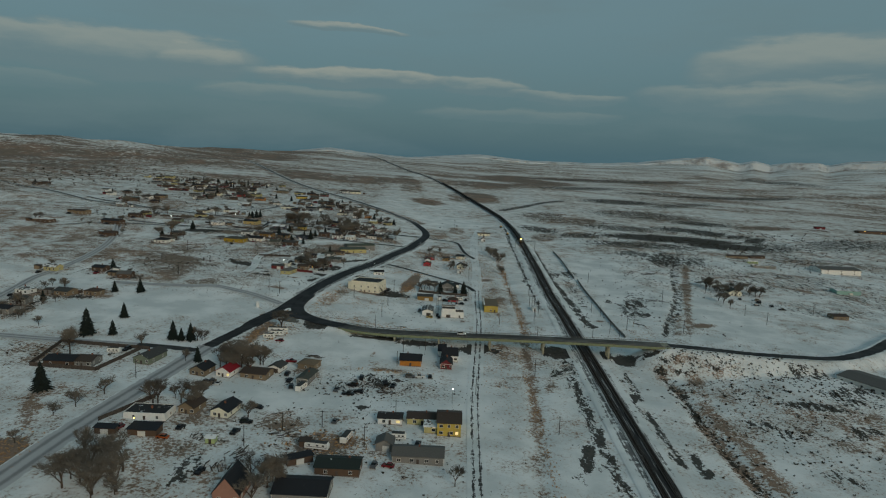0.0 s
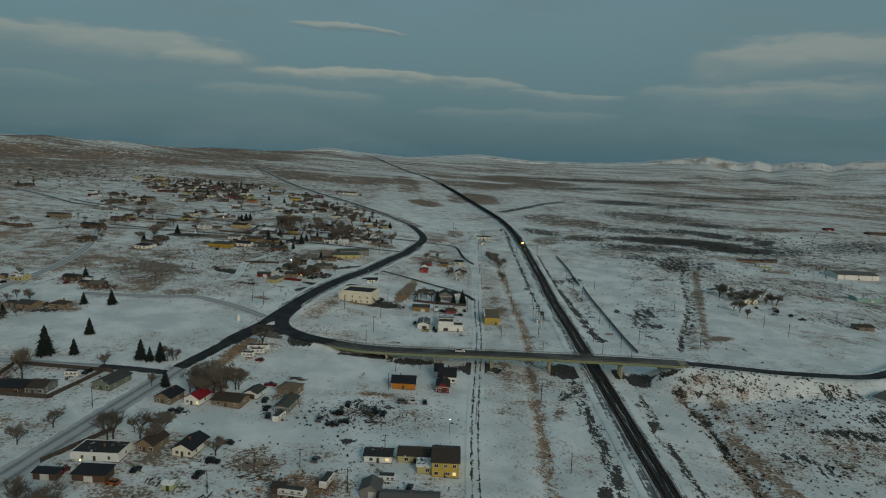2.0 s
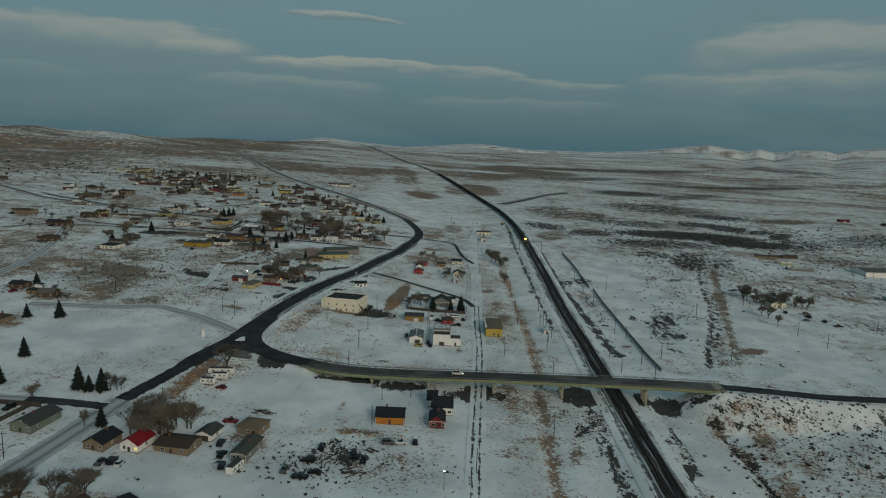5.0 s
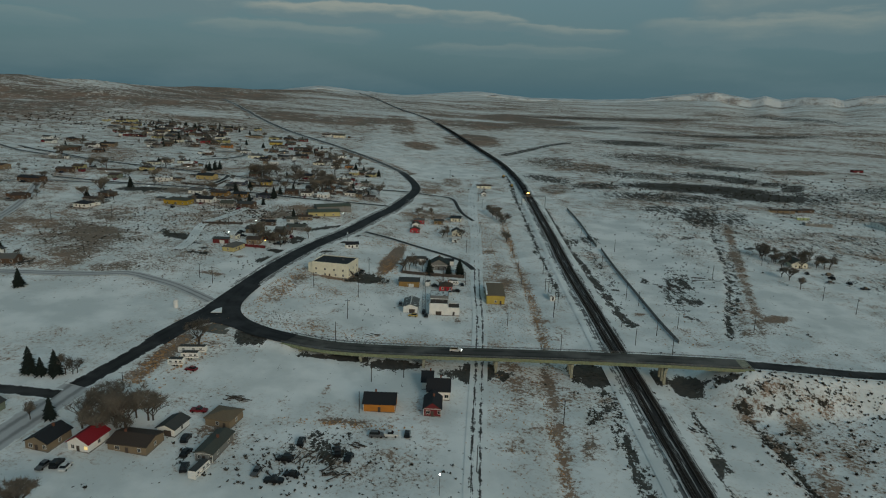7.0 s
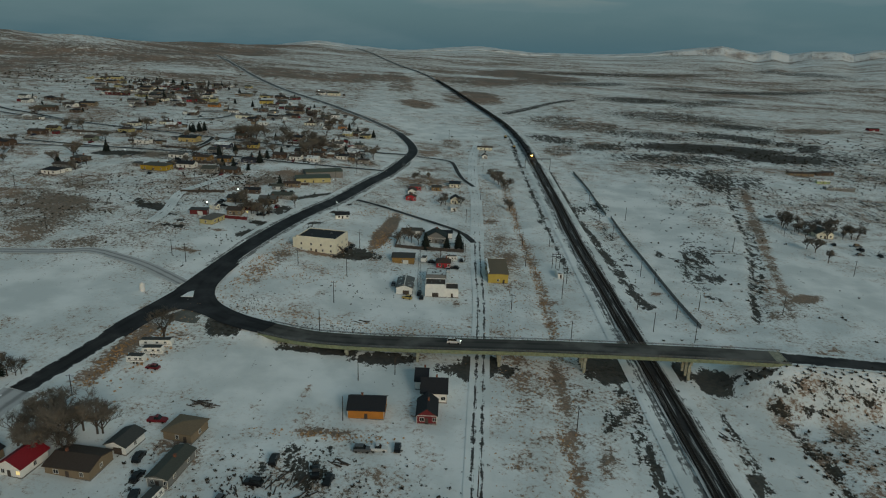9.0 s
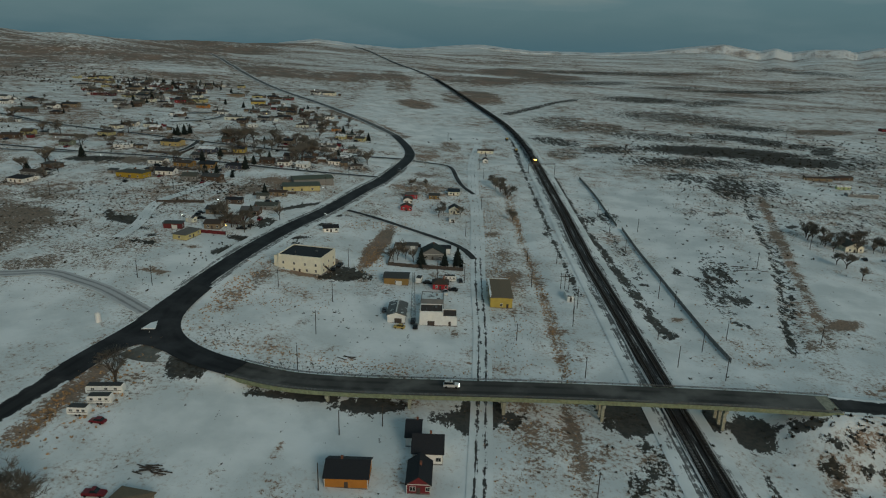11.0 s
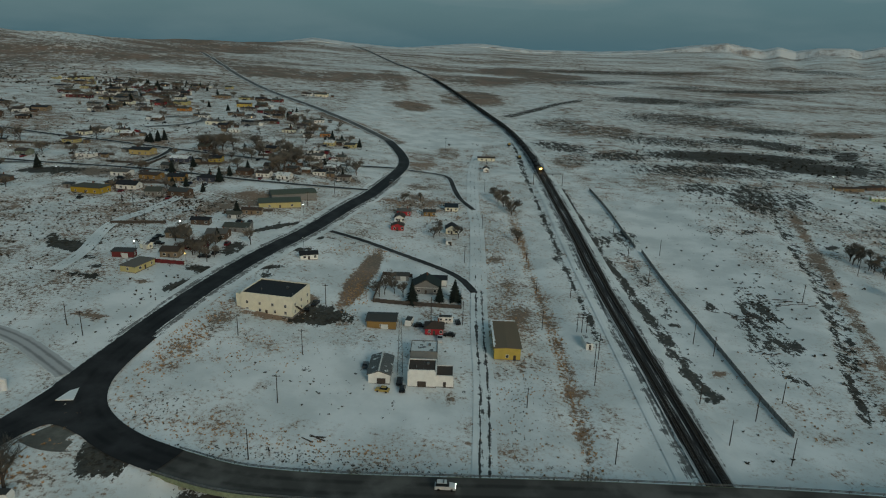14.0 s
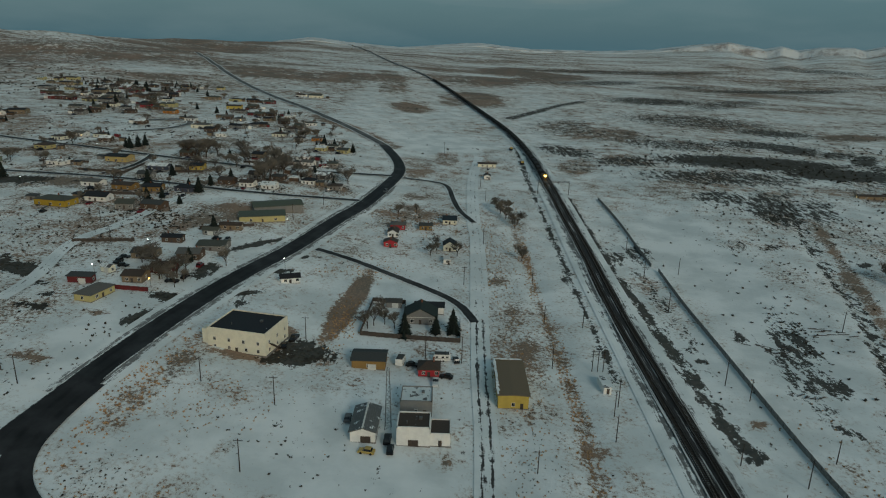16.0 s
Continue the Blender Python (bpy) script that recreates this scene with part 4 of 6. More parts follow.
def put_window(parent, x, y, z, yaw, w=1.1, h=1.2, lit=False):
    fr, gl, li = window_meshes(w, h)
    a = new("window", fr)
    a.parent = parent
    a.matrix_basis = pose(x, y, z, 0, 0, yaw)
    b = new("pane", li if lit else gl)
    b.parent = a
    return a


def roof_mesh(w, d, h, kind, rise, ridge):
    """Roof slabs with eaves, local to the building's middle."""
    mb = Mb()
    o, th = 0.45, 0.22
    if ridge == "y" and kind == "gable":
        w, d = d, w
    W, D = w / 2 + o, d / 2 + o
    if kind == "gable":
        drop = rise * o / (d / 2)
        for s in (-1, 1):
            pts = [(-W, s * D, h - drop), (W, s * D, h - drop), (W, 0, h + rise), (-W, 0, h + rise)]
            mb.poly(pts + [(x, y, z + th) for x, y, z in pts], [(0, 1, 2, 3), (7, 6, 5, 4), (0, 4, 5, 1), (1, 5, 6, 2), (2, 6, 7, 3), (3, 7, 4, 0)])
    elif kind == "hip":
        r = max(0.3, w / 2 - d / 2)
        base = [(-W, -D, h), (W, -D, h), (W, D, h), (-W, D, h)]
        low = [(x, y, z - th) for x, y, z in base]
        mb.poly(base + low + [(-r, 0, h + rise), (r, 0, h + rise)], [(0, 1, 9, 8), (1, 2, 9), (2, 3, 8, 9), (3, 0, 8), (7, 6, 5, 4), (0, 4, 5, 1), (1, 5, 6, 2), (2, 6, 7, 3), (3, 7, 4, 0)])
    elif kind == "shed":
        pts = [(-W, -D, h), (W, -D, h), (W, D, h + rise), (-W, D, h + rise)]
        mb.poly(pts + [(x, y, z + th) for x, y, z in pts], [(3, 2, 1, 0), (4, 5, 6, 7), (0, 1, 5, 4), (1, 2, 6, 5), (2, 3, 7, 6), (3, 0, 4, 7)])
    else:
        mb.box(0, 0, h - 0.15, w - 0.5, d - 0.5, 0.3)
    if ridge == "y" and kind == "gable":
        mb.v = [(-y, x, z) for x, y, z in mb.v]
    return mb


def wall_mesh(w, d, h, kind, rise, ridge):
    mb = Mb().box(0, 0, -0.6, w, d, h + 0.6)
    if kind == "gable":
        a, b = (w, d) if ridge == "x" else (d, w)
        g = Mb()
        for s in (-1, 1):
            x0, x1 = s * a / 2, s * (a / 2 - 0.2)
            g.poly([(x0, -b / 2, h - .01), (x0, b / 2, h - .01), (x0, 0, h + rise), (x1, -b / 2, h - .01), (x1, b / 2, h - .01), (x1, 0, h + rise)], [(0, 1, 2), (5, 4, 3), (0, 2, 5, 3), (1, 4, 5, 2)])
        if ridge == "y":
            g.v = [(-y, x, z) for x, y, z in g.v]
        mb.poly(g.v, g.f)
    elif kind == "shed":
        mb.poly([(-w / 2, -d / 2, h), (w / 2, -d / 2, h), (w / 2, d / 2, h), (-w / 2, d / 2, h), (-w / 2, d / 2, h + rise), (w / 2, d / 2, h + rise)], [(0, 1, 5, 4), (2, 3, 4, 5), (1, 2, 5), (3, 0, 4)])
    elif kind == "flat":
        for x, y, sx, sy in ((0, -d / 2 + .15, w, .3), (0, d / 2 - .15, w, .3), (-w / 2 + .15, 0, .3, d), (w / 2 - .15, 0, .3, d)):
            mb.box(x, y, h, sx, sy, rise)
    return mb


def house(name, x, y, yaw, w, d, h, kind, rise, ridge, wall, roof, win, label, cat, chimney=None):
    rnd = random.Random(int(abs(x) * 31 + abs(y) * 7))
    gz = min(float(land(x + a * w / 2, y + b * d / 2)) for a in (-1, 1) for b in (-1, 1)) + 0.15
    gz = max(gz, float(land(x, y)) - 0.6)
    t = empty(name, x, y, gz, yaw, label, cat, "houses of the town" if cat == "house" else "")
    part("wall", wall_mesh(w, d, h, kind, rise, ridge), M_WALL[wall], t)
    part("foundation", Mb().box(0, 0, -0.9, w + 0.16, d + 0.16, 1.15), M_BLOCK, t, "grey block foundation")
    part("roof", roof_mesh(w, d, h, kind, rise, ridge), M_ROOF[roof], t)
    storeys = 2 if h > 5.2 and win else 1
    for s in range(storeys):
        z = 1.55 + 2.8 * s if h > 2.7 else 1.4
        for i in range(win):
            px = (i + 0.5) / win * w - w / 2
            if s == 0 and win > 1 and i == win // 2:
                px += 0.9
            ww = 0.9 if kind == "flat" else rnd.choice((1.0, 1.2, 1.4))
            put_window(t, px, -d / 2 - 0.03, z, 0, ww, 1.1, kind != 'flat' and rnd.random() < 0.03)
        if win:
            for sx in (-1, 1):
                n = max(1, int(d / 5))
                for i in range(n):
                    put_window(t, sx * (w / 2 + 0.03), (i + 0.5) / n * d - d / 2, z, 90, 1.0, 1.1, kind != 'flat' and rnd.random() < 0.02)
    dx = 0.0 if win != 1 else w * 0.28
    if cat in ("garage", "shed", "workshop", "barn") and w > 5:
        g = Mb().box(dx * 0.4, -d / 2 - 0.04, -0.1, min(2.8, w * 0.4), 0.1, 2.15)
        for k in range(4):
            g.box(dx * 0.4, -d / 2 - 0.10, 0.1 + 0.5 * k, min(2.6, w * 0.38), 0.05, 0.4)
        part("garage_door", g, M_TRIM if wall != "white" else M_DOOR, t, "panelled garage door")
    else:
        dr = part("door", Mb().box(dx, -d / 2 - 0.03, -0.1, 0.95, 0.1, 2.05), M_DOOR, t, "dark painted door")
        part("handle", Mb().tube((dx + 0.32, -d / 2 - 0.14, 0.95), (dx + 0.32, -d / 2 - 0.06, 0.95), 0.04), M_STEEL, dr)
        part("step", Mb().box(dx, -d / 2 - 0.55, -0.5, 1.5, 1.0, 0.38), M_BLOCK, t, "concrete doorstep")
    if cat == "house" and (chimney or rnd.random() < 0.7):
        cxx, cyy = (rnd.uniform(-0.3, 0.3) * w, 0.35) if ridge == "x" else (0.35, rnd.uniform(-0.3, 0.3) * d)
        part("chimney", Mb().box(cxx, cyy, h + rise * 0.5, 0.55, 0.55, rise * 0.5 + 0.8).box(cxx, cyy, h + rise + 0.8, 0.68, 0.68, 0.12), M_BRICK, t, "brick chimney")
    if kind == "flat" and w > 8:
        part("roof_vent", Mb().box(w * 0.2, d * 0.1, h + 0.1, 0.9, 0.9, 0.7), M_STEEL, t, "roof vent box")
        part("roof_vent", Mb().tube((-w * 0.2, -d * 0.2, h + 0.1), (-w * 0.2, -d * 0.2, h + 1.0), 0.15), M_STEEL, t, "vent pipe")
    if roof == "ribbed":
        for i in range(1, 6):
            for sx in (-1, 1):
                u = i / 6
                part("roof_rib", Mb().box(sx * u * w / 2, 0, h + rise * (1 - u) + 0.2, 0.12, d + 0.7, 0.08), M_STEEL, t)
        part("ridge_cap", Mb().box(0, 0, h + rise + 0.2, 0.5, d + 0.8, 0.1), M_TRIM, t, "pale ridge cap")
    if wall in ("barnred", "orange", "maroon", "grey") and cat == "house":
        for sx in (-1, 1):
            for sy in (-1, 1):
                part("corner_board", Mb().box(sx * (w / 2 + 0.02), sy * (d / 2 + 0.02), 0, 0.16, 0.16, h), M_TRIM, t)
        part("eaves_board", Mb().box(0, -d / 2 - 0.04, h - 0.3, w, 0.08, 0.2), M_TRIM, t, "white eaves board")
    return t


# ---- houses, near to far ----
house('building', -62.3, 478.8, -12.6, 21.3, 16.5, 7.6, 'flat', 0.6, 'x', 'cream', 'tar', 4, 'two-storey cream stucco building with a black flat roof', 'building')
house('shed', 27.0, 462.8, 0.0, 9.4, 24.0, 4.6, 'gable', 0.25, 'y', 'yellow', 'tan', 1, 'long yellow shed with a brown snow-edged roof', 'building')
house('garage', -19.9, 473.3, 0.0, 11.1, 8.2, 3.4, 'gable', 0.9, 'x', 'ochre', 'slate', 1, 'ochre garage with a dull slate roof', 'garage')
house('house', 0.4, 469.9, 0.0, 6.9, 6.1, 2.9, 'hip', 1.8, 'x', 'red', 'brown', 2, 'bright red cottage with a brown hipped roof', 'house')
house('shed', -16.3, 435.1, 0.0, 7.0, 13.3, 3.4, 'gable', 1.2, 'y', 'white', 'ribbed', 1, 'white shed with a ribbed snow-dusted grey roof', 'shed')
house('workshop', -2.4, 432.4, 0.0, 9.2, 8.2, 5.6, 'flat', 0.5, 'x', 'white', 'brown', 0, 'white block workshop with a brown snow-edged flat roof', 'workshop')
house('annexe', 5.0, 432.7, 0.0, 5.8, 7.6, 3.8, 'flat', 0.4, 'x', 'white', 'brown', 0, 'low white block annexe with a flat roof', 'building')
house('store', -2.5, 448.1, 0.0, 9.4, 9, 4.6, 'flat', 0.4, 'x', 'grey', 'snowy', 1, 'low block store with snow on its flat roof', 'building')
house('house', -4.5, 512.1, 0.0, 12.6, 9.6, 3.2, 'gable', 3.4, 'y', 'grey', 'darkgreen', 2, 'steep-roofed grey house inside a board fence', 'house')
house('outbuilding', -1.4, 519.7, 0.0, 11.7, 4.0, 3.0, 'shed', 0.6, 'x', 'white', 'tar', 1, 'low white outbuilding with a black roof', 'shed')
house('shed', -16.1, 522.9, 0.0, 6.2, 3.0, 2.6, 'gable', 0.9, 'x', 'grey', 'slate', 1, 'weathered grey shed in a fenced yard', 'shed')
house('house', -24.4, 597.9, 0.0, 6.9, 5.1, 2.8, 'gable', 1.4, 'y', 'red', 'brown', 2, 'small red house with a snowy yard', 'house')
house('house', -24.6, 615.4, 0.0, 5.5, 8, 2.8, 'gable', 1.5, 'y', 'white', 'brown', 2, 'small white gabled house in snow', 'house')
house('house', -23.1, 628.6, 0.0, 8.0, 6.5, 3, 'hip', 1.2, 'x', 'red', 'grey', 2, 'red bungalow with a grey hipped roof', 'house')
house('cabin', -7.6, 630.6, 0.0, 7.0, 5.0, 2.8, 'gable', 1.0, 'x', 'ochre', 'slate', 2, 'ochre cabin with a grey roof', 'house')
house('house', 5.7, 647.1, 0.0, 7.9, 10.7, 2.8, 'gable', 1.2, 'x', 'cream', 'navy', 2, 'cream cottage with a dark blue gabled roof', 'house')
house('house', 6.2, 599.5, 0.0, 6.6, 7.5, 3.2, 'gable', 2.0, 'y', 'cream', 'tar', 2, 'cream gabled house beside bare trees', 'house')
house('shed', 4.9, 580.5, 0.0, 3.3, 7.5, 2.2, 'flat', 0.2, 'x', 'white', 'white', 1, 'small white trailer shed', 'shed')
house('house', 35.2, 818.0, 0.0, 15.0, 5.6, 3, 'gable', 0.8, 'x', 'cream', 'brown', 2, 'long low cream house near the railway', 'house')
house('hut', 33.2, 770.6, 0.0, 4.7, 6, 2.8, 'gable', 1.2, 'y', 'white', 'tar', 1, 'tiny white gabled hut near the railway', 'house')
house('house', -61.7, 535.8, 17.9, 8.1, 3.7, 2.8, 'gable', 1.2, 'x', 'white', 'tar', 2, 'small white house by the main road', 'house')
house('house', -127.6, 502.4, 76.0, 12.4, 7.4, 3.0, 'hip', 1.6, 'x', 'paleyellow', 'grey', 2, 'pale yellow bungalow with a grey hipped roof', 'house')
house('shed', -139.4, 515.1, 0.0, 9.5, 3.7, 2.8, 'shed', 0.5, 'x', 'maroon', 'slate', 1, 'long maroon shed with a flat slate roof', 'shed')
house('house', -120.4, 521.0, 0.0, 8.1, 7.9, 3, 'gable', 1.3, 'x', 'tan', 'brown', 2, 'tan bungalow with a brown roof', 'house')
house('house', -128.2, 548.1, 0.0, 10.1, 8.1, 3, 'gable', 1.3, 'x', 'tan', 'slate', 2, 'tan house with a lit porch', 'house')
house('house', -109.8, 551.4, 0.0, 10.0, 8.0, 3, 'gable', 1.5, 'x', 'brown', 'grey', 2, 'brown house with a grey roof', 'house')
house('house', -114.1, 533.2, 0.0, 9, 8, 2.8, 'gable', 1.2, 'x', 'maroon', 'brown', 2, 'dark maroon house under bare trees', 'house')
house('house', -104.5, 565.7, 0.0, 12.8, 9.6, 2.8, 'gable', 1.2, 'x', 'grey', 'greengrey', 2, 'long grey house with a greenish roof', 'house')
house('house', -125.0, 569.6, 0.0, 9.4, 4.6, 2.8, 'gable', 1.0, 'x', 'brown', 'tar', 2, 'dark low house beside a spruce', 'house')
house('shed', -112.0, 583.7, 0.0, 7.5, 3.3, 2.8, 'gable', 1.0, 'x', 'grey', 'greengrey', 2, 'grey shed with a greenish roof', 'shed')
house('house', -105.5, 594.7, 0.0, 10.8, 3.9, 2.8, 'gable', 1.0, 'x', 'tan', 'brown', 2, 'plain tan house with a brown roof', 'house')
house('garage', -135.0, 527.3, -23.3, 5.2, 3.0, 2.6, 'gable', 0.8, 'x', 'cream', 'snowy', 1, 'small cream garage beside a shed', 'garage')
house('hall', -95.5, 615.5, 16.1, 23.7, 10.6, 3.4, 'shed', 0.6, 'x', 'paleyellow', 'greenroof', 2, 'large hall with a green metal roof', 'building')
house('hall', -92.5, 635.4, 21.8, 26.8, 14.4, 4.2, 'gable', 1.0, 'x', 'grey', 'greenroof', 0, 'large metal hall with a green roof', 'building')
house('house', -20.3, 332.4, 0.0, 10.9, 8.7, 3.2, 'gable', 2.2, 'x', 'orange', 'tar', 0, 'orange clapboard house with a black roof', 'house')
house('house', -1.9, 332.5, 0.0, 5.9, 9.8, 3.0, 'gable', 2.2, 'y', 'barnred', 'tar', 2, 'dark red cottage with white trim and a black roof', 'house')
house('house', -0.1, 344.2, 0.0, 8.1, 8.4, 3.6, 'gable', 3.0, 'x', 'white', 'tar', 2, 'white house with a steep black roof', 'house')
house('outbuilding', -4.5, 351.9, 0.0, 4.0, 9, 3.2, 'gable', 2.4, 'x', 'white', 'tar', 0, 'white rear wing with a snowy black roof', 'house')
house('house', 241.9, 566.8, 0.0, 10.7, 10, 3.4, 'gable', 2.6, 'y', 'cream', 'greengrey', 2, 'cream farmhouse with a steep roof among bare trees', 'house')
house('house', 332.1, 778.1, 0.0, 23.7, 5.9, 2.8, 'gable', 0.8, 'x', 'tan', 'brown', 2, 'low tan house on the plain', 'house')
house('house', 334.7, 715.4, 0.0, 24.2, 6.3, 3, 'gable', 0.8, 'x', 'grey', 'snowy', 2, 'long grey house with snow on its roof', 'house')
house('house', 335.2, 742.8, 0.0, 11.4, 3.0, 2.6, 'gable', 0.8, 'x', 'limegreen', 'snowy', 2, 'small lime-green house on the plain', 'house')
house('house', 359.5, 790.3, 18.4, 21.4, 7.9, 2.8, 'gable', 0.8, 'x', 'brown', 'brown', 2, 'brown low house on the plain', 'house')
house('house', 0.7, 256.6, 0.0, 9.4, 13.2, 5.6, 'gable', 1.8, 'x', 'yellow', 'brown', 3, 'yellow two-storey house with a brown roof', 'house')
house('wing', -10.4, 262.3, 0.0, 12.3, 7.6, 2.9, 'gable', 1.0, 'x', 'paleyellow', 'brown', 2, 'long yellow wing with a brown roof', 'house')
house('annexe', -5.5, 253.9, 0.0, 7.3, 5, 2.8, 'shed', 0.6, 'x', 'paleyellow', 'snowy', 1, 'yellow porch annexe with snow on its roof', 'building')
house('hut', -23.5, 259.8, 0.0, 9.8, 6.4, 2.7, 'gable', 0.8, 'x', 'white', 'ruin', 2, 'derelict white hut with a broken roof', 'house')
house('house', -10.2, 230.2, 0.0, 18.4, 9.5, 3.0, 'gable', 1.5, 'x', 'grey', 'grey', 4, 'long grey ranch house with a grey roof', 'house')
house('garage', -23.2, 236.4, 0.0, 6.4, 6.8, 2.8, 'gable', 1.6, 'y', 'grey', 'grey', 1, 'grey gabled garage beside a ranch house', 'garage')
house('house', -37.2, 217.0, 0.0, 15.2, 9.2, 3.0, 'gable', 1.4, 'x', 'brown', 'darkgreen', 2, 'low house with a dark green roof', 'house')
house('shed', -52.4, 231.9, 0.0, 3.9, 3.0, 2.4, 'shed', 0.4, 'x', 'brown', 'brown', 0, 'small brown shed in a snowy yard', 'shed')
house('shed', -51.8, 219.6, 32.1, 9.3, 3.0, 2.5, 'shed', 0.4, 'x', 'brown', 'tar', 0, 'low dark carport shed', 'shed')
house('shop', -69.4, 314.6, -12.0, 8.6, 8.4, 3, 'hip', 1.2, 'x', 'tan', 'tan', 1, 'tan shop with a hipped roof', 'building')
house('mobile_home', -66.6, 298.0, -8.0, 5.4, 13.5, 2.8, 'gable', 0.8, 'y', 'grey', 'greengrey', 2, 'grey mobile home with a greenish roof', 'house')
house('house', -67.6, 196.2, 0.0, 8.3, 12, 3.4, 'gable', 5.0, 'y', 'pink', 'tar', 2, 'pink house with a tall steep black roof', 'house')
house('house', -45.7, 199.7, 0.0, 17.1, 12.1, 3.2, 'gable', 2.0, 'x', 'grey', 'tar', 2, 'wide house with a black roof', 'house')
house('house', -116.8, 245.7, 0.0, 16.4, 9.9, 2.9, 'flat', 0.3, 'x', 'white', 'ruin', 2, 'low white house with a dark snow-patched flat roof', 'house')
house('shed', -111.7, 230.9, 0.0, 10.5, 6.1, 2.6, 'shed', 0.4, 'x', 'brown', 'tar', 0, 'dark open shed with a flat roof', 'shed')
house('house', -103.4, 254.3, -9.0, 6.6, 9.6, 2.9, 'gable', 2.0, 'y', 'tan', 'brown', 2, 'tan cottage with a brown roof', 'house')
house('house', -90.0, 255.0, -8.0, 7.4, 11.5, 2.8, 'gable', 1.8, 'y', 'cream', 'tar', 2, 'cream cottage with a snowy black roof', 'house')
house('house', -103.4, 295.4, -10.0, 6.9, 9.0, 2.9, 'gable', 2.0, 'y', 'white', 'redroof', 2, 'white cottage with a bright red roof', 'house')
house('house', -114.7, 294.3, -10.0, 7.4, 9.6, 2.8, 'gable', 1.8, 'y', 'tan', 'tar', 2, 'tan cottage with a dark roof', 'house')
house('house', -90.1, 297.2, -8.0, 12.3, 9.3, 2.8, 'gable', 1.2, 'x', 'tan', 'brown', 2, 'tan bungalow with a brown roof', 'house')
house('garage', -83.0, 307.2, -11.0, 6.0, 8.0, 2.6, 'gable', 1.2, 'y', 'white', 'slate', 1, 'small white garage in a snowy yard', 'garage')
house('house', -143.8, 304.4, -9.0, 8.2, 14.4, 3, 'gable', 1.8, 'y', 'greengrey', 'slate', 2, 'green-grey house with a dark roof and porch light', 'house')
house('house', -168.0, 293.1, 0.0, 8.7, 10, 2.8, 'gable', 1.4, 'x', 'grey', 'brown', 2, 'grey house with a brown roof behind a fence', 'house')
house('house', -178.1, 291.7, 0.0, 13.5, 10, 2.8, 'gable', 1.2, 'x', 'brown', 'tar', 2, 'dark house under bare trees', 'house')
house('shed', -124.7, 227.9, 0.0, 7.4, 3.0, 2.4, 'shed', 0.4, 'x', 'brown', 'tar', 0, 'dark low store shed', 'shed')
house('shed', -86.2, 228.6, 0.0, 3.4, 3.0, 2.3, 'gable', 0.6, 'x', 'limegreen', 'snowy', 0, 'tiny pale green garden shed', 'shed')
house('school_building', 231, 344, -62, 38, 20, 3.6, 'gable', 1.6, 'x', 'white', 'grey', 7, 'long white building with dark doors and a grey metal roof', 'building')
house('store_building', 416.2, 723.5, 0.0, 42, 26, 5.5, 'gable', 1.6, 'x', 'white', 'grey', 3, 'long lit store building with a snowy roof', 'building')
house('house', 298.1, 506.2, 0.0, 11.1, 10, 2.8, 'gable', 1.0, 'x', 'tan', 'brown', 2, 'small tan house on the plain', 'house')
house('shed', 362.4, 609.0, 0.0, 22.0, 12, 4.0, 'gable', 0.8, 'x', 'teal', 'snowy', 1, 'pale teal metal shed on the plain', 'shed')
house('barn', 667.1, 1223.5, 0.0, 16, 10, 4, 'gable', 0.8, 'x', 'barnred', 'brown', 0, 'lone dark red barn on the plain', 'barn')
house('freight_building', 751.9, 1201.4, 0.0, 60, 16, 5, 'gable', 0.8, 'x', 'brown', 'brown', 4, 'long lit freight building on the plain', 'building')


shed_z = float(land(27, 462.8))
M_DRIFT = material("roof_edge_snow", lambda add, m, mix, ramp, pos: snow_colour(add, mix, ramp, pos), 0.85, bump=0.4, bump_scale=1.5, spec=0.1)
edge = Mb()
rim = random.Random(4)
for k in range(24):
    edge.box(22.2 + rim.uniform(0, 0.25), 451.3 + k, shed_z + 4.75, rim.uniform(0.5, 1.1), 1.05, rim.uniform(0.10, 0.2))
for k in range(9):
    edge.box(23.0 + k, 474.4, shed_z + 4.82, 1.05, rim.uniform(0.4, 1.0), rim.uniform(0.1, 0.2))
tagged(part("roof_snow", edge, M_DRIFT, None), "strip of old snow along the shed roof edge", "snow", kind="stuff")
cream = [o for o in bpy.data.objects if o.name == "building"][0]
part("side_tower", Mb().box(-11.6, -5.6, -0.6, 3.0, 3.6, 7.6), M_WALL["cream"], cream, "cream corner stair tower")
part("parapet_snow", Mb().box(0, 8.1, 8.2, 21.0, 0.45, 0.12).box(-10.5, 0, 8.2, 0.45, 16, 0.12), M_DRIFT, cream, "line of snow on the parapet")
stair = Mb()
for k in range(9):
    stair.box(11.3, -5.5 + k * 0.55, 3.6 - k * 0.4, 1.1, 0.6, 0.12)
part("outside_stair", stair, M_DOOR, cream, "dark outside stair")

YARD_ROWS = []


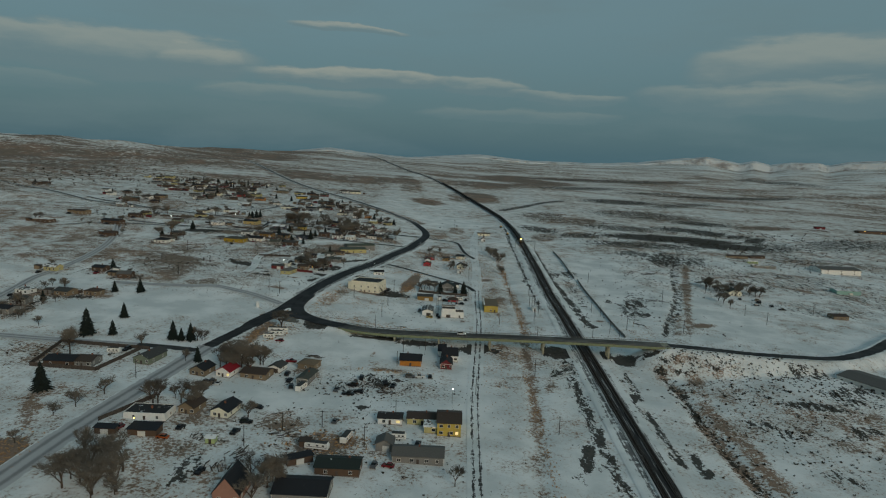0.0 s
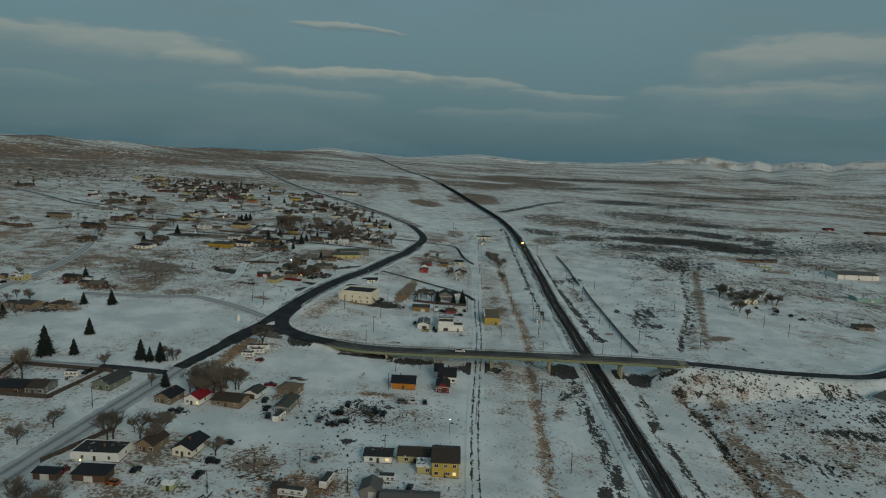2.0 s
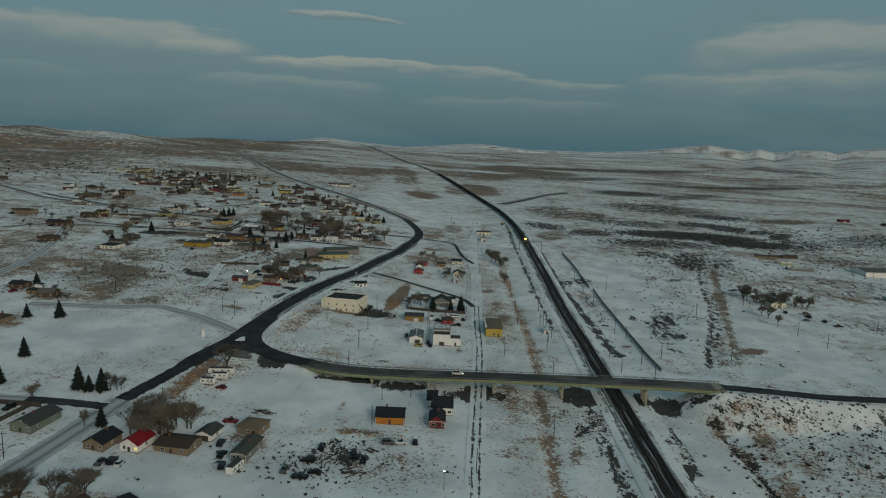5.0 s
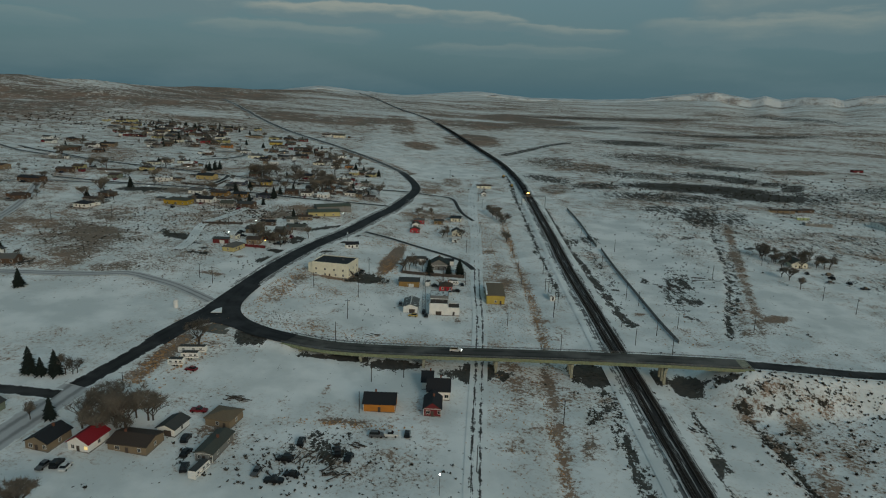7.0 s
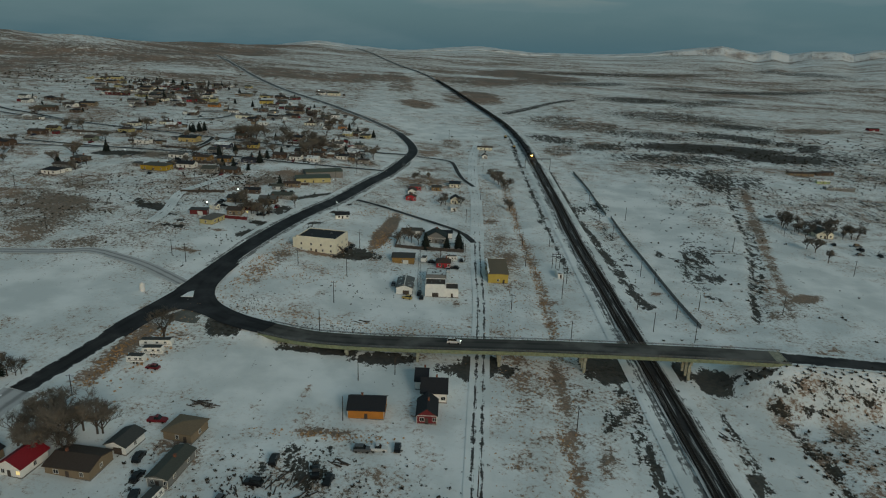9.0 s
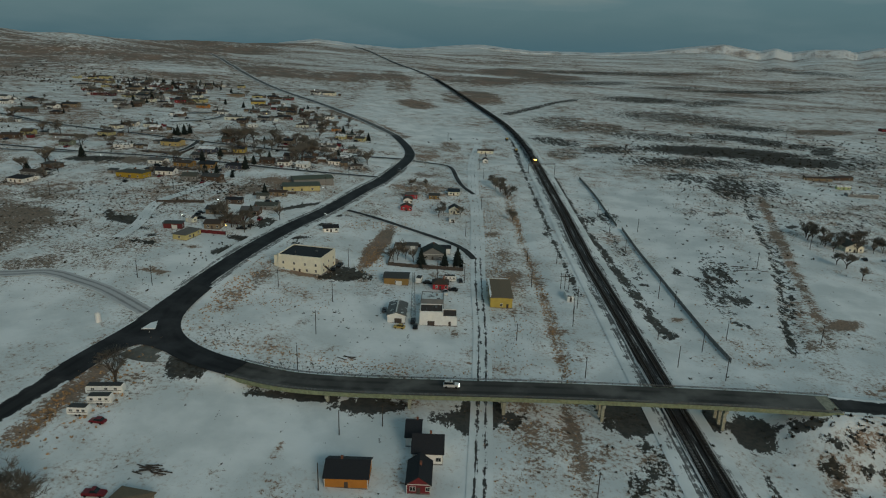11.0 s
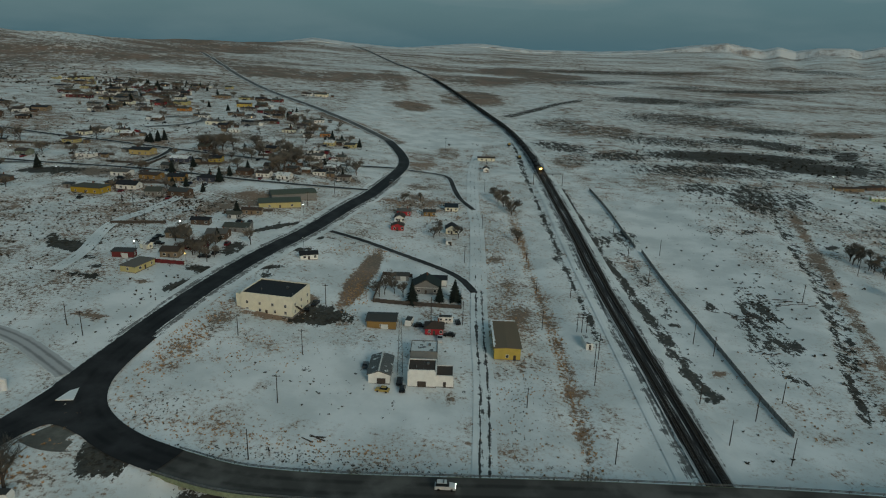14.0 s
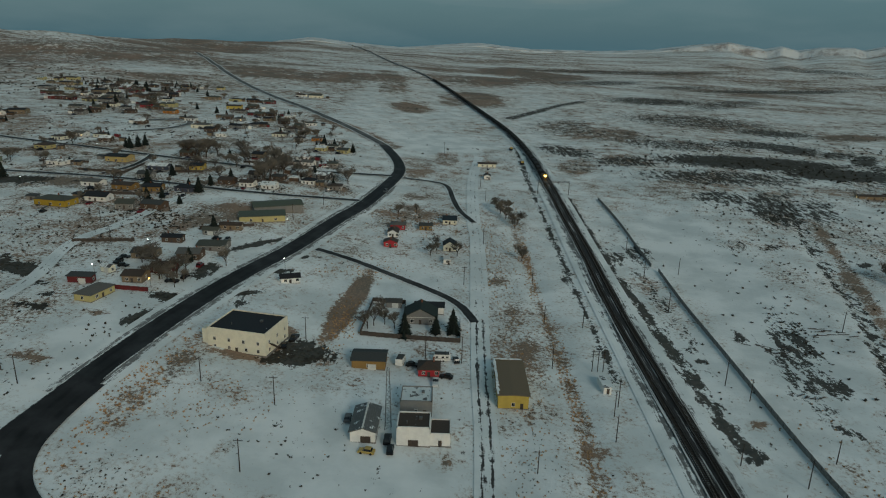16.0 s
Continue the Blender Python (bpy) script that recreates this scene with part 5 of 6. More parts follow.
def town(rows):
    for x, y, w, c in rows:
        r = random.Random(x * 13 + y)
        wall = c
        roof = r.choice(("brown", "slate", "tar", "grey", "snowy", "greengrey", "brown", "tar"))
        if c == "yellowbig":
            roof, w = "tar", max(w, 16)
        big = w > 15
        YARD_ROWS.append((x, y, w, r.random(), r.random(), r.random(), r.uniform(-1, 1), r.uniform(-1, 1)))
        house("house", x, y, r.choice((-10, -8, -6, -12, 4)), w, r.uniform(7, 9) if not big else 10, 3.0 if not big else 3.8, r.choice(("gable", "gable", "hip")), r.uniform(1.0, 1.8), "x" if w > 8 else "y", wall, roof, 2 if not big else 3,
              "small %s town house with a %s roof" % ({"paleyellow": "pale yellow", "yellowbig": "large yellow", "greengrey": "green-grey", "barnred": "dark red", "tar": "black", "navy": "dark blue"}.get(c, c), {"tar": "black", "snowy": "snow-covered", "greengrey": "greenish", "slate": "dark slate"}.get(roof, roof)), "house")


town([(-406, 901, 16, 'tan'), (-573, 1219, 10, 'paleyellow'), (-553, 1225, 10, 'paleyellow'), (-540, 1240, 16, 'paleyellow'), (-302, 787, 9, 'cream'), (-292, 750, 11, 'paleyellow'), (-295, 805, 9, 'white'), (-280, 808, 9, 'cream'), (-225, 725, 16, 'yellowbig'), (-255, 702, 12, 'white'), (-208, 657, 12, 'white'), (-188, 655, 13, 'ochre'), (-188, 683, 9, 'grey'), (-190, 708, 13, 'navy'), (-167, 715, 9, 'yellow'), (-171, 655, 10, 'ochre'), (-153, 658, 11, 'navy'), (-282, 885, 9, 'brown'), (-390, 1037, 10, 'tan'), (-375, 1034, 10, 'tan'), (-377, 1086, 11, 'tan'), (-364, 1093, 11, 'brown'), (-364, 1134, 13, 'grey'), (-404, 1145, 13, 'maroon'), (-492, 1236, 10, 'brown')])
town([(-471, 1238, 10, 'brown'), (-417, 1220, 13, 'brown'), (-406, 1244, 12, 'brown'), (-376, 1229, 10, 'paleyellow'), (-355, 1225, 10, 'white'), (-325, 1230, 10, 'paleyellow'), (-286, 961, 13, 'orange'), (-359, 958, 10, 'tan'), (-380, 955, 14, 'grey'), (-352, 935, 10, 'brown'), (-356, 918, 10, 'grey'), (-320, 945, 10, 'brown'), (-325, 992, 10, 'red'), (-309, 983, 10, 'brown'), (-250, 921, 10, 'white'), (-225, 887, 9, 'tan'), (-212, 868, 9, 'brown'), (-195, 847, 9, 'white'), (-357, 985, 10, 'cream'), (-337, 969, 10, 'grey'), (-268, 792, 9, 'brown'), (-475, 1179, 10, 'brown'), (-446, 1168, 10, 'grey'), (-437, 1189, 10, 'brown'), (-342, 1107, 10, 'brown')])
town([(-370, 1216, 10, 'tan'), (-241, 1027, 16, 'yellow'), (-224, 1042, 11, 'brown'), (-224, 996, 11, 'grey'), (-185, 911, 10, 'grey'), (-182, 954, 11, 'tan'), (-168, 982, 10, 'white'), (-190, 990, 10, 'brown'), (-164, 941, 10, 'brown'), (-144, 924, 10, 'grey'), (-150, 866, 11, 'cream'), (-133, 892, 9, 'tan'), (-114, 858, 9, 'orange'), (-102, 816, 9, 'paleyellow'), (-84, 817, 9, 'paleyellow'), (-94, 829, 9, 'white'), (-100, 755, 9, 'white'), (-108, 773, 9, 'white'), (-84, 761, 9, 'grey'), (-128, 772, 9, 'white'), (-118, 753, 9, 'white'), (-140, 768, 9, 'tan'), (-97, 722, 9, 'grey'), (-82, 721, 9, 'tar'), (-88, 701, 9, 'white')])
town([(-70, 695, 9, 'grey'), (-122, 679, 9, 'white'), (-108, 678, 9, 'white'), (-123, 702, 9, 'grey'), (-205, 1205, 14, 'white'), (-184, 1203, 18, 'cream'), (-136, 682, 9, 'brown'), (-190, 757, 9, 'brown'), (-109, 702, 9, 'brown'), (-146, 898, 9, 'grey'), (-200, 984, 10, 'brown'), (-209, 941, 10, 'grey'), (-223, 949, 10, 'brown'), (-128, 850, 9, 'white'), (-348, 710, 13, 'brown'), (-345, 728, 9, 'paleyellow'), (-498, 933, 10, 'white'), (-470, 937, 11, 'brown'), (-436, 859, 9, 'barnred'), (-417, 885, 13, 'white'), (-296, 697, 9, 'greengrey'), (-265, 602, 13, 'grey'), (-263, 585, 11, 'white'), (-207, 616, 19, 'mustard'), (-190, 628, 13, 'white')])
town([(-266, 625, 11, 'brown'), (-401, 785, 9, 'grey'), (-389, 844, 9, 'brown'), (-156, 621, 12, 'brown'), (-170, 618, 9, 'grey'), (-401, 634, 18, 'brown'), (-403, 701, 18, 'tan'), (-345, 657, 20, 'brown'), (-315, 595, 10, 'brown'), (-595, 929, 10, 'brown'), (-473, 898, 9, 'white'), (-594, 947, 10, 'brown'), (-420, 848, 16, 'brown'), (-282, 454, 10, 'paleyellow'), (-241, 400, 10, 'tan'), (-226, 405, 9, 'tan'), (-253, 375, 9, 'grey'), (-249, 357, 9, 'grey'), (-229, 451, 9, 'brown'), (-264, 396, 9, 'white'), (-253, 463, 9, 'brown')])

far_rows = random.Random(77)
for row, (x0, y0, x1, y1, n) in enumerate([(-560, 1195, -350, 1165, 9), (-530, 1130, -330, 1110, 8), (-500, 1075, -310, 1060, 8), (-455, 1020, -300, 1012, 7), (-300, 1100, -215, 1090, 4), (-250, 880, -130, 960, 4)]):
    town([(round(x0 + (x1 - x0) * (i + far_rows.uniform(0.2, 0.8)) / n), round(y0 + (y1 - y0) * i / n + far_rows.uniform(-8, 8)), far_rows.choice((9, 11, 13, 16)), far_rows.choice(("white", "grey", "brown", "tan", "paleyellow", "brown", "cream", "maroon"))) for i in range(n)])

# ---- trees ----
M_BARK = plain("grey_bark", (0.075, 0.060, 0.048), 0.95)
M_TWIG = plain("bare_twigs", (0.165, 0.150, 0.125), 0.95, var=0.3)
M_NEEDLE = plain("dark_spruce_needles", (0.014, 0.022, 0.018), 0.9, var=0.4)


def bare_tree_meshes(seed, height=9.0, spread=0.5):
    """Trunk and limbs in one mesh, the haze of twigs in another; 9 m tall."""
    r = random.Random(seed)
    trunk, twigs = Mb(), Mb()

    def grow(p, d, length, rad, depth):
        q = p + d * length
        (trunk if depth < 3 else twigs).tube(p, q, rad, rad * 0.6, 5 if depth < 2 else 3, cap=False)
        if depth >= 4:
            for _ in range(13):
                e = (d * 0.8 + Vector((r.uniform(-1, 1), r.uniform(-1, 1), r.uniform(-0.5, 0.9)))).normalized()
                s = p.lerp(q, r.uniform(0.2, 1.0))
                u = e.orthogonal().normalized() * 0.030
                tip = s + e * r.uniform(0.5, 1.1)
                twigs.poly([s - u, s + u, tip], [(0, 1, 2)])
            return
        for k in range(4 if depth < 2 else 3):
            a = r.uniform(0, 6.283)
            out = spread * (1.2 if depth else 1.0) * r.uniform(0.5, 1.2)
            e = (d * 0.8 + Vector((math.cos(a) * out, math.sin(a) * out, 0.28 + r.uniform(-0.15, 0.25)))).normalized()
            grow(p.lerp(q, r.uniform(0.45, 1.0)), e, length * r.uniform(0.62, 0.88), rad * 0.56, depth + 1)

    grow(Vector((0, 0, -0.3)), Vector((0, 0, 1)), height * 0.26, height * 0.022, 0)
    top = max(p[2] for p in twigs.v)
    for mb in (trunk, twigs):
        mb.v = [(x * height / top, y * height / top, z * height / top) for x, y, z in mb.v]
    return trunk.mesh("trunk", M_BARK), twigs.mesh("crown", M_TWIG)


def spruce_meshes(seed, height=9.0):
    r = random.Random(seed)
    trunk, crown = Mb().tube((0, 0, -0.3), (0, 0, height * 0.95), height * 0.022, 0.03, 6), Mb()
    tiers = 22
    for k in range(tiers):
        f = k / (tiers - 1)
        z = height * (0.07 + 0.9 * f)
        reach = height * 0.27 * (1 - f) ** 0.85 * r.uniform(0.85, 1.15) + 0.15
        n = int(13 - 6 * f)
        for i in range(n):
            a = 6.283 * (i + r.random()) / n
            R = reach * r.uniform(0.65, 1.2)
            da, dz = 0.55 * R * 0.55 + 0.12, -0.30 * R
            c, s = math.cos(a), math.sin(a)
            tip = (c * R, s * R, z + dz)
            side = (-s * da * 0.5, c * da * 0.5)
            mid = (c * R * 0.55, s * R * 0.55, z + dz * 0.35 + 0.1)
            crown.poly([(0, 0, z + 0.2), (mid[0] + side[0], mid[1] + side[1], mid[2] - .1), tip, (mid[0] - side[0], mid[1] - side[1], mid[2] - .1), (mid[0], mid[1], mid[2] + 0.12), (mid[0], mid[1], mid[2] - 0.35)],
                       [(0, 1, 4), (1, 2, 4), (2, 3, 4), (3, 0, 4), (0, 5, 1), (1, 5, 2), (2, 5, 3), (3, 5, 0)])
    return trunk.mesh("trunk", M_BARK), crown.mesh("crown", M_NEEDLE)


BARE = [bare_tree_meshes(s, 9.0, sp) for s, sp in ((1, 0.75), (2, 0.9), (3, 0.65), (4, 1.05))]
SPRUCE = [spruce_meshes(s) for s in (11, 12, 13)]


def tree(kind, x, y, height, seed):
    r = random.Random(seed)
    tr, cr = r.choice(BARE if kind == "bare" else SPRUCE)
    t = empty("bare_tree" if kind == "bare" else "spruce_tree", x, y, None, r.uniform(0, 360),
              "leafless grey-brown deciduous tree standing in snow" if kind == "bare" else "dark green spruce tree standing in snow", "tree", "trees of the town")
    s = height / 9.0 * (1.0 if kind == "spruce" else 1.1)
    f = s * (1.3 if kind == "spruce" else 1.0)
    t.scale = (f, f, s)
    part("trunk", tr, None, t)
    part("crown", cr, None, t, "fine bare twigs" if kind == "bare" else "")
    return t


def trees(kind, height, places):
    for i, (x, y) in enumerate(places):
        tree(kind, x, y, height * random.Random(int(x * 3 + y)).uniform(0.8, 1.2), int(abs(x) * 7 + y))


trees("spruce", 13.0, [(-169, 260), (-190, 332)])
trees("spruce", 8.5, [(-178, 335), (-186, 363), (-146, 335), (-141, 333.6), (-136.5, 334.7), (-203, 418), (-122, 307), (8.2, 501.4), (-9.7, 495.8), (1.8, 500.4)])
trees("spruce", 9.0, [(-234, 785), (-236, 777), (-243, 772), (-239, 770), (-175, 692), (-266, 662), (-145, 657), (-179, 665), (-369, 1014), (-377, 982), (-363, 1028), (-308, 1129), (-274, 1002), (-246, 983), (-446, 1229), (-424, 1214)])
trees("spruce", 8.0, [(-160, 761), (-171, 990), (-248, 989), (-395, 1248), (-77, 822), (-104, 839), (-144, 674), (-152, 660), (-160, 640), (-166, 634), (-108, 545), (-112, 588), (-330, 1015), (-340, 1180), (-410, 1090), (-460, 1150)])
trees("bare", 7.0, [(-147, 247), (-143, 261), (-150.5, 238), (-131, 336), (-114, 263), (3.4, 212), (-127, 305), (-80, 252), (-157, 323)])
trees("bare", 12.0, [(-108, 188), (-116, 201), (-113.5, 194), (-102, 191), (-106, 203), (-121.5, 208), (-109.6, 303), (-100, 305), (-97, 312), (-58, 206), (-60, 192), (-182, 303), (-97, 366), (-110, 259)])
trees("bare", 8.5, [(243, 561), (234, 568), (262, 587), (229, 570), (252, 581), (257, 568), (218, 537), (219.5, 530), (217, 511), (260, 564)])
trees("bare", 8.0, [(-0.3, 591), (-2, 597), (-3.5, 588), (-25, 654), (-14.6, 660), (10, 590), (36, 682), (38.3, 680.6), (41, 679), (43, 654), (46, 653), (43, 591), (37, 672), (40, 664), (44, 646), (-18, 505), (-14, 502), (-22, 503), (-20, 512), (-24, 500)])
trees("bare", 12.0, [(-195, 757), (-189, 755), (-181, 754), (-176, 756), (-185, 762), (-143.5, 690), (-136, 774), (-124, 712), (-115, 691), (-113, 699), (-114, 734), (-109, 717), (-154, 772), (-171, 766), (-122, 810), (-64, 711), (-139, 739), (-123, 745), (-119, 728), (-112, 724)])
trees("bare", 10.5, [(-125, 859), (-183, 975), (-159, 928), (-167, 698), (-276, 634), (-276, 610), (-432, 890), (-326, 740), (-288, 704), (-263, 699), (-282, 768), (-402, 797), (-343, 744), (-112, 523), (-106, 526), (-119, 538), (-92, 545), (-430, 1010), (-410, 1000), (-340, 1060)])


def copse(x, y, hx, hy, n, height, kind, seed):
    r = random.Random(seed)
    for i in range(n):
        tree(kind, x + r.uniform(-hx, hx), y + r.uniform(-hy, hy), height * r.uniform(0.6, 1.15), seed * 100 + i)


copse(-420, 1180, 80, 60, 22, 8, "bare", 5)
copse(-420, 1180, 90, 60, 16, 7, "spruce", 6)
copse(-330, 1000, 70, 60, 16, 7, "bare", 7)
copse(-150, 910, 45, 60, 14, 7, "bare", 8)
copse(-370, 660, 60, 30, 10, 6, "bare", 9)
copse(-245, 385, 25, 50, 8, 5, "bare", 10)
copse(245, 575, 22, 14, 16, 9, "bare", 12)
copse(-110, 195, 12, 9, 6, 11, "bare", 13)
copse(-60, 203, 6, 8, 4, 11, "bare", 14)
copse(-118, 530, 16, 14, 8, 7, "bare", 15)
copse(-140, 735, 45, 40, 16, 10, "bare", 16)
copse(-104, 310, 10, 6, 4, 10, "bare", 17)
copse(-97, 306, 12, 9, 8, 11, "bare", 19)
copse(-112, 258, 10, 8, 5, 9, "bare", 20)
copse(-133, 337, 5, 3, 3, 7, "bare", 21)
copse(-152, 208, 6, 12, 5, 5, "bare", 18)

# ---- brush ----
M_BRUSH = plain("winter_brush", (0.060, 0.052, 0.040), 0.95, var=0.5, scale=0.3)
M_STRAW = plain("dry_grass_tufts", (0.46, 0.295, 0.155), 0.95, var=0.4, scale=0.2)


def brush(label, mat, beds, name="sagebrush"):
    """Beds: x, y, half width, half depth, number, size."""
    r = np.random.RandomState(len(beds) * 17 + len(label))
    vs, fs = [], []
    for x, y, hx, hy, n, size in beds:
        px, py = r.normal(x, hx * 0.6, n), r.normal(y, hy * 0.6, n)
        pz = land(px, py)
        for a, b, c in zip(px, py, pz):
            s = size * r.uniform(0.45, 1.3)
            k = r.randint(8, 14)
            ang, out, up = r.uniform(0, 6.283, k), r.uniform(0.25, 1.0, k) * s, r.uniform(0.35, 1.0, k) * s * 0.75
            for t, o, u in zip(ang, out, up):
                i = len(vs)
                ct, st, w = math.cos(t), math.sin(t), 0.3 * s
                vs += [(a + ct * o * 0.1 - st * w, b + st * o * 0.1 + ct * w, c - 0.1), (a + ct * o * 0.1 + st * w, b + st * o * 0.1 - ct * w, c - 0.1), (a + ct * o + st * w * .5, b + st * o - ct * w * .5, c + u), (a + ct * o - st * w * .5, b + st * o + ct * w * .5, c + u * 0.8)]
                fs.append((i, i + 1, i + 2, i + 3))
    me = bpy.data.meshes.new(name)
    me.from_pydata(vs, [], fs)
    me.materials.append(mat)
    me.update()
    return tagged(new(name, me), label, "brush", kind="stuff")


brush("dark winter sagebrush dotted over the snow", M_BRUSH, [
    (150, 362, 45, 6, 130, 0.9), (150, 330, 40, 22, 110, 1.0), (155, 260, 50, 50, 110, 0.9), (114, 290, 3, 60, 120, 0.9), (170, 560, 30, 120, 150, 0.9), (230, 700, 60, 70, 260, 1.1),
    (320, 880, 200, 60, 420, 1.6), (-190, 560, 60, 50, 260, 0.9), (-230, 500, 60, 40, 160, 0.9), (-150, 600, 25, 20, 160, 1.1), (-40, 425, 30, 20, 24, 0.6), (-30, 300, 40, 10, 60, 0.7)])
brush("dark winter sagebrush dotted over the snow", M_BRUSH, [
    (-60, 250, 40, 25, 90, 0.7), (-30, 230, 60, 50, 120, 0.6), (-45, 288, 16, 9, 60, 0.8), (60, 330, 12, 60, 60, 0.6), (100, 520, 8, 120, 80, 0.7), (-300, 800, 120, 120, 420, 1.2), (-180, 860, 80, 120, 260, 1.1),
    (-600, 1200, 250, 200, 420, 2.2), (500, 1000, 250, 120, 420, 1.8), (300, 620, 120, 80, 300, 0.9), (400, 760, 120, 60, 320, 1.2), (-20, 640, 30, 30, 90, 0.8), (-110, 470, 8, 40, 50, 0.7), (146, 520, 10, 30, 60, 0.8), (-195, 300, 30, 12, 60, 0.9)])
brush("tawny dry grass and weeds poking through snow", M_STRAW, [
    (47, 450, 2.4, 60, 520, 0.5), (45, 600, 2.4, 80, 460, 0.55), (39, 280, 2.4, 70, 420, 0.45), (28, 560, 10, 90, 260, 0.55), (30, 400, 14, 60, 200, 0.45), (-34, 503, 5, 18, 200, 0.6), (-66, 440, 16, 18, 110, 0.45), (-20, 392, 24, 4, 200, 0.4),
    (-45, 234, 16, 11, 260, 0.6), (-98, 362, 5, 26, 110, 0.7), (-82, 450, 4, 28, 120, 0.6), (120, 430, 14, 30, 90, 0.5), (-150, 206, 7, 14, 160, 0.6), (-15, 640, 24, 24, 160, 0.6)], "dry_grass")

brush("small dark tufts of weeds standing in the snow", M_BRUSH, [
    (-45, 428, 30, 22, 36, 0.4), (-30, 386, 45, 4, 420, 0.34), (-76, 400, 8, 12, 160, 0.34), (28, 430, 12, 40, 200, 0.3), (28, 560, 14, 60, 240, 0.34), (-30, 460, 25, 16, 160, 0.3), (-160, 470, 40, 40, 380, 0.42), (-200, 560, 50, 40, 420, 0.5),
    (-40, 300, 30, 14, 260, 0.4), (-15, 280, 30, 30, 200, 0.36), (150, 290, 36, 50, 420, 0.55), (170, 350, 50, 10, 240, 0.7), (200, 330, 30, 20, 160, 0.9)])
brush("pale clumps of dry grass on the snowy banks", M_STRAW, [
    (-60, 440, 22, 14, 160, 0.36), (-60, 395, 24, 5, 260, 0.4), (-88, 440, 4, 30, 220, 0.5), (30, 470, 12, 60, 420, 0.34), (32, 600, 12, 60, 420, 0.4), (24, 330, 10, 70, 340, 0.34), (-108, 350, 3, 18, 160, 0.6), (-30, 318, 16, 2, 120, 0.5),
    (-10, 640, 26, 40, 300, 0.42), (-30, 560, 14, 10, 120, 0.5), (-48, 555, 10, 6, 80, 0.5)], "dry_grass")

# ---- poles and lamps ----
POLE = Mb().tube((0, 0, -0.4), (0, 0, 9.5), 0.17, 0.11, 7).mesh("shaft", M_POLE)
ARM = Mb().box(0, 0.13, 8.75, 2.4, 0.12, 0.14).mesh("crossarm", M_POLE)
INSUL = Mb().tube((0, 0.13, 8.89), (0, 0.13, 9.12), 0.06, 0.04, 5).mesh("insulator", M_STEEL)


def utility_pole(x, y, h=9.5, arm=True, yaw=0.0):
    t = empty("utility_pole", x, y, None, yaw, "weathered timber utility pole with a crossarm" if arm else "plain weathered timber pole", "utility pole", "utility poles")
    t.scale = (1, 1, h / 9.5)
    part("shaft", POLE, None, t)
    if arm:
        a = part("crossarm", ARM, None, t)
        for dx in (-1.05, 1.05):
            i = part("insulator", INSUL, None, a)
            i.location = (dx, 0, 0)
    return t


for x, y, h in [(55.5, 436.7, 9), (58, 450, 9), (60.6, 456, 10), (31, 420, 7), (43, 479, 8), (101.5, 474.4, 9.5), (60, 514, 8), (-68.5, 450, 8), (-44, 442, 9.5), (11.4, 478, 10), (-1.2, 480, 10), (-44, 485, 9), (-44.6, 411, 9.5), (103, 421, 9), (88, 428.6, 7),
                (45, 517, 8), (45, 561, 8), (101, 536.5, 9), (101, 576, 9), (101, 612, 9), (13, 551.5, 9)]:
    utility_pole(x, y, h, (int(x * 10) % 3) != 0, 90 if x > 40 else 0)
for x, y, h in [(-25.8, 350.5, 8), (-14, 356.4, 7), (88.8, 406, 8.5), (103.5, 398.6, 9), (52.7, 394, 8), (-45.3, 384, 9), (-27, 326.5, 8), (167, 521, 9), (217, 564, 9), (-127, 446.5, 8), (46, 260, 8), (12.6, 296, 9), (-21.5, 261, 9), (-139, 280, 9), (-109, 328, 7),
                (-49.6, 249, 7), (154, 431, 9), (226, 468, 9), (219.5, 490, 9), (106, 465, 8), (120, 583, 9), (44, 330, 9), (117, 433, 8)]:
    utility_pole(x, y, h, (int(x * 10) % 3) != 0, 90 if x > 40 else 0)
for x, y, h in [(280, 508, 9), (-31, 236, 8), (-74, 228, 8), (-64, 244, 7), (-118, 440, 9), (-150, 560, 9), (-170, 590, 9), (-80, 620, 9), (-70, 655, 9), (-1, 850, 13), (29, 700, 9), (27, 740, 9), (24, 610, 9), (-230, 560, 9), (-260, 540, 9), (-200, 470, 9), (42, 380, 8)]:
    utility_pole(x, y, h, True, 90 if x > 40 else 0)


def street_lamp(x, y, h=7.0, mat=None):
    t = empty("street_lamp", x, y, None, 0, "lit street lamp on a slim steel pole" if mat is None else "amber lit yard lamp on a slim pole", "street lamp", "street lamps")
    part("pole", Mb().tube((0, 0, -0.3), (0, 0, h), 0.09, 0.06, 6), M_STEEL, t)
    part("arm", Mb().tube((0, 0, h - 0.1), (0, -0.9, h + 0.15), 0.05, 0.04, 5), M_STEEL, t)
    part("lamp_head", Mb().tube((0, -0.9, h - 0.1), (0, -0.9, h + 0.25), 0.22, 0.14, 8), mat or M_LAMP, t, "glowing lamp head")


for x, y in [(-78, 600), (-135, 517), (-128, 551), (1.7, 283.5), (-66, 545), (-300, 690), (-240, 640), (-330, 1000), (-300, 985), (-205, 1195), (330, 800), (-250, 745), (-420, 745)]:
    street_lamp(x, y)
for x, y in [(-111, 526), (-111.5, 514), (-144, 300), (-117, 234), (400, 712), (425, 712), (730, 1190), (760, 1190)]:
    street_lamp(x, y, 4.0, M_AMBER)

# lattice mast beside the white workshop
mast = empty("lattice_mast", -10, 436, None, 0, "tall galvanised steel lattice radio mast", "radio mast")
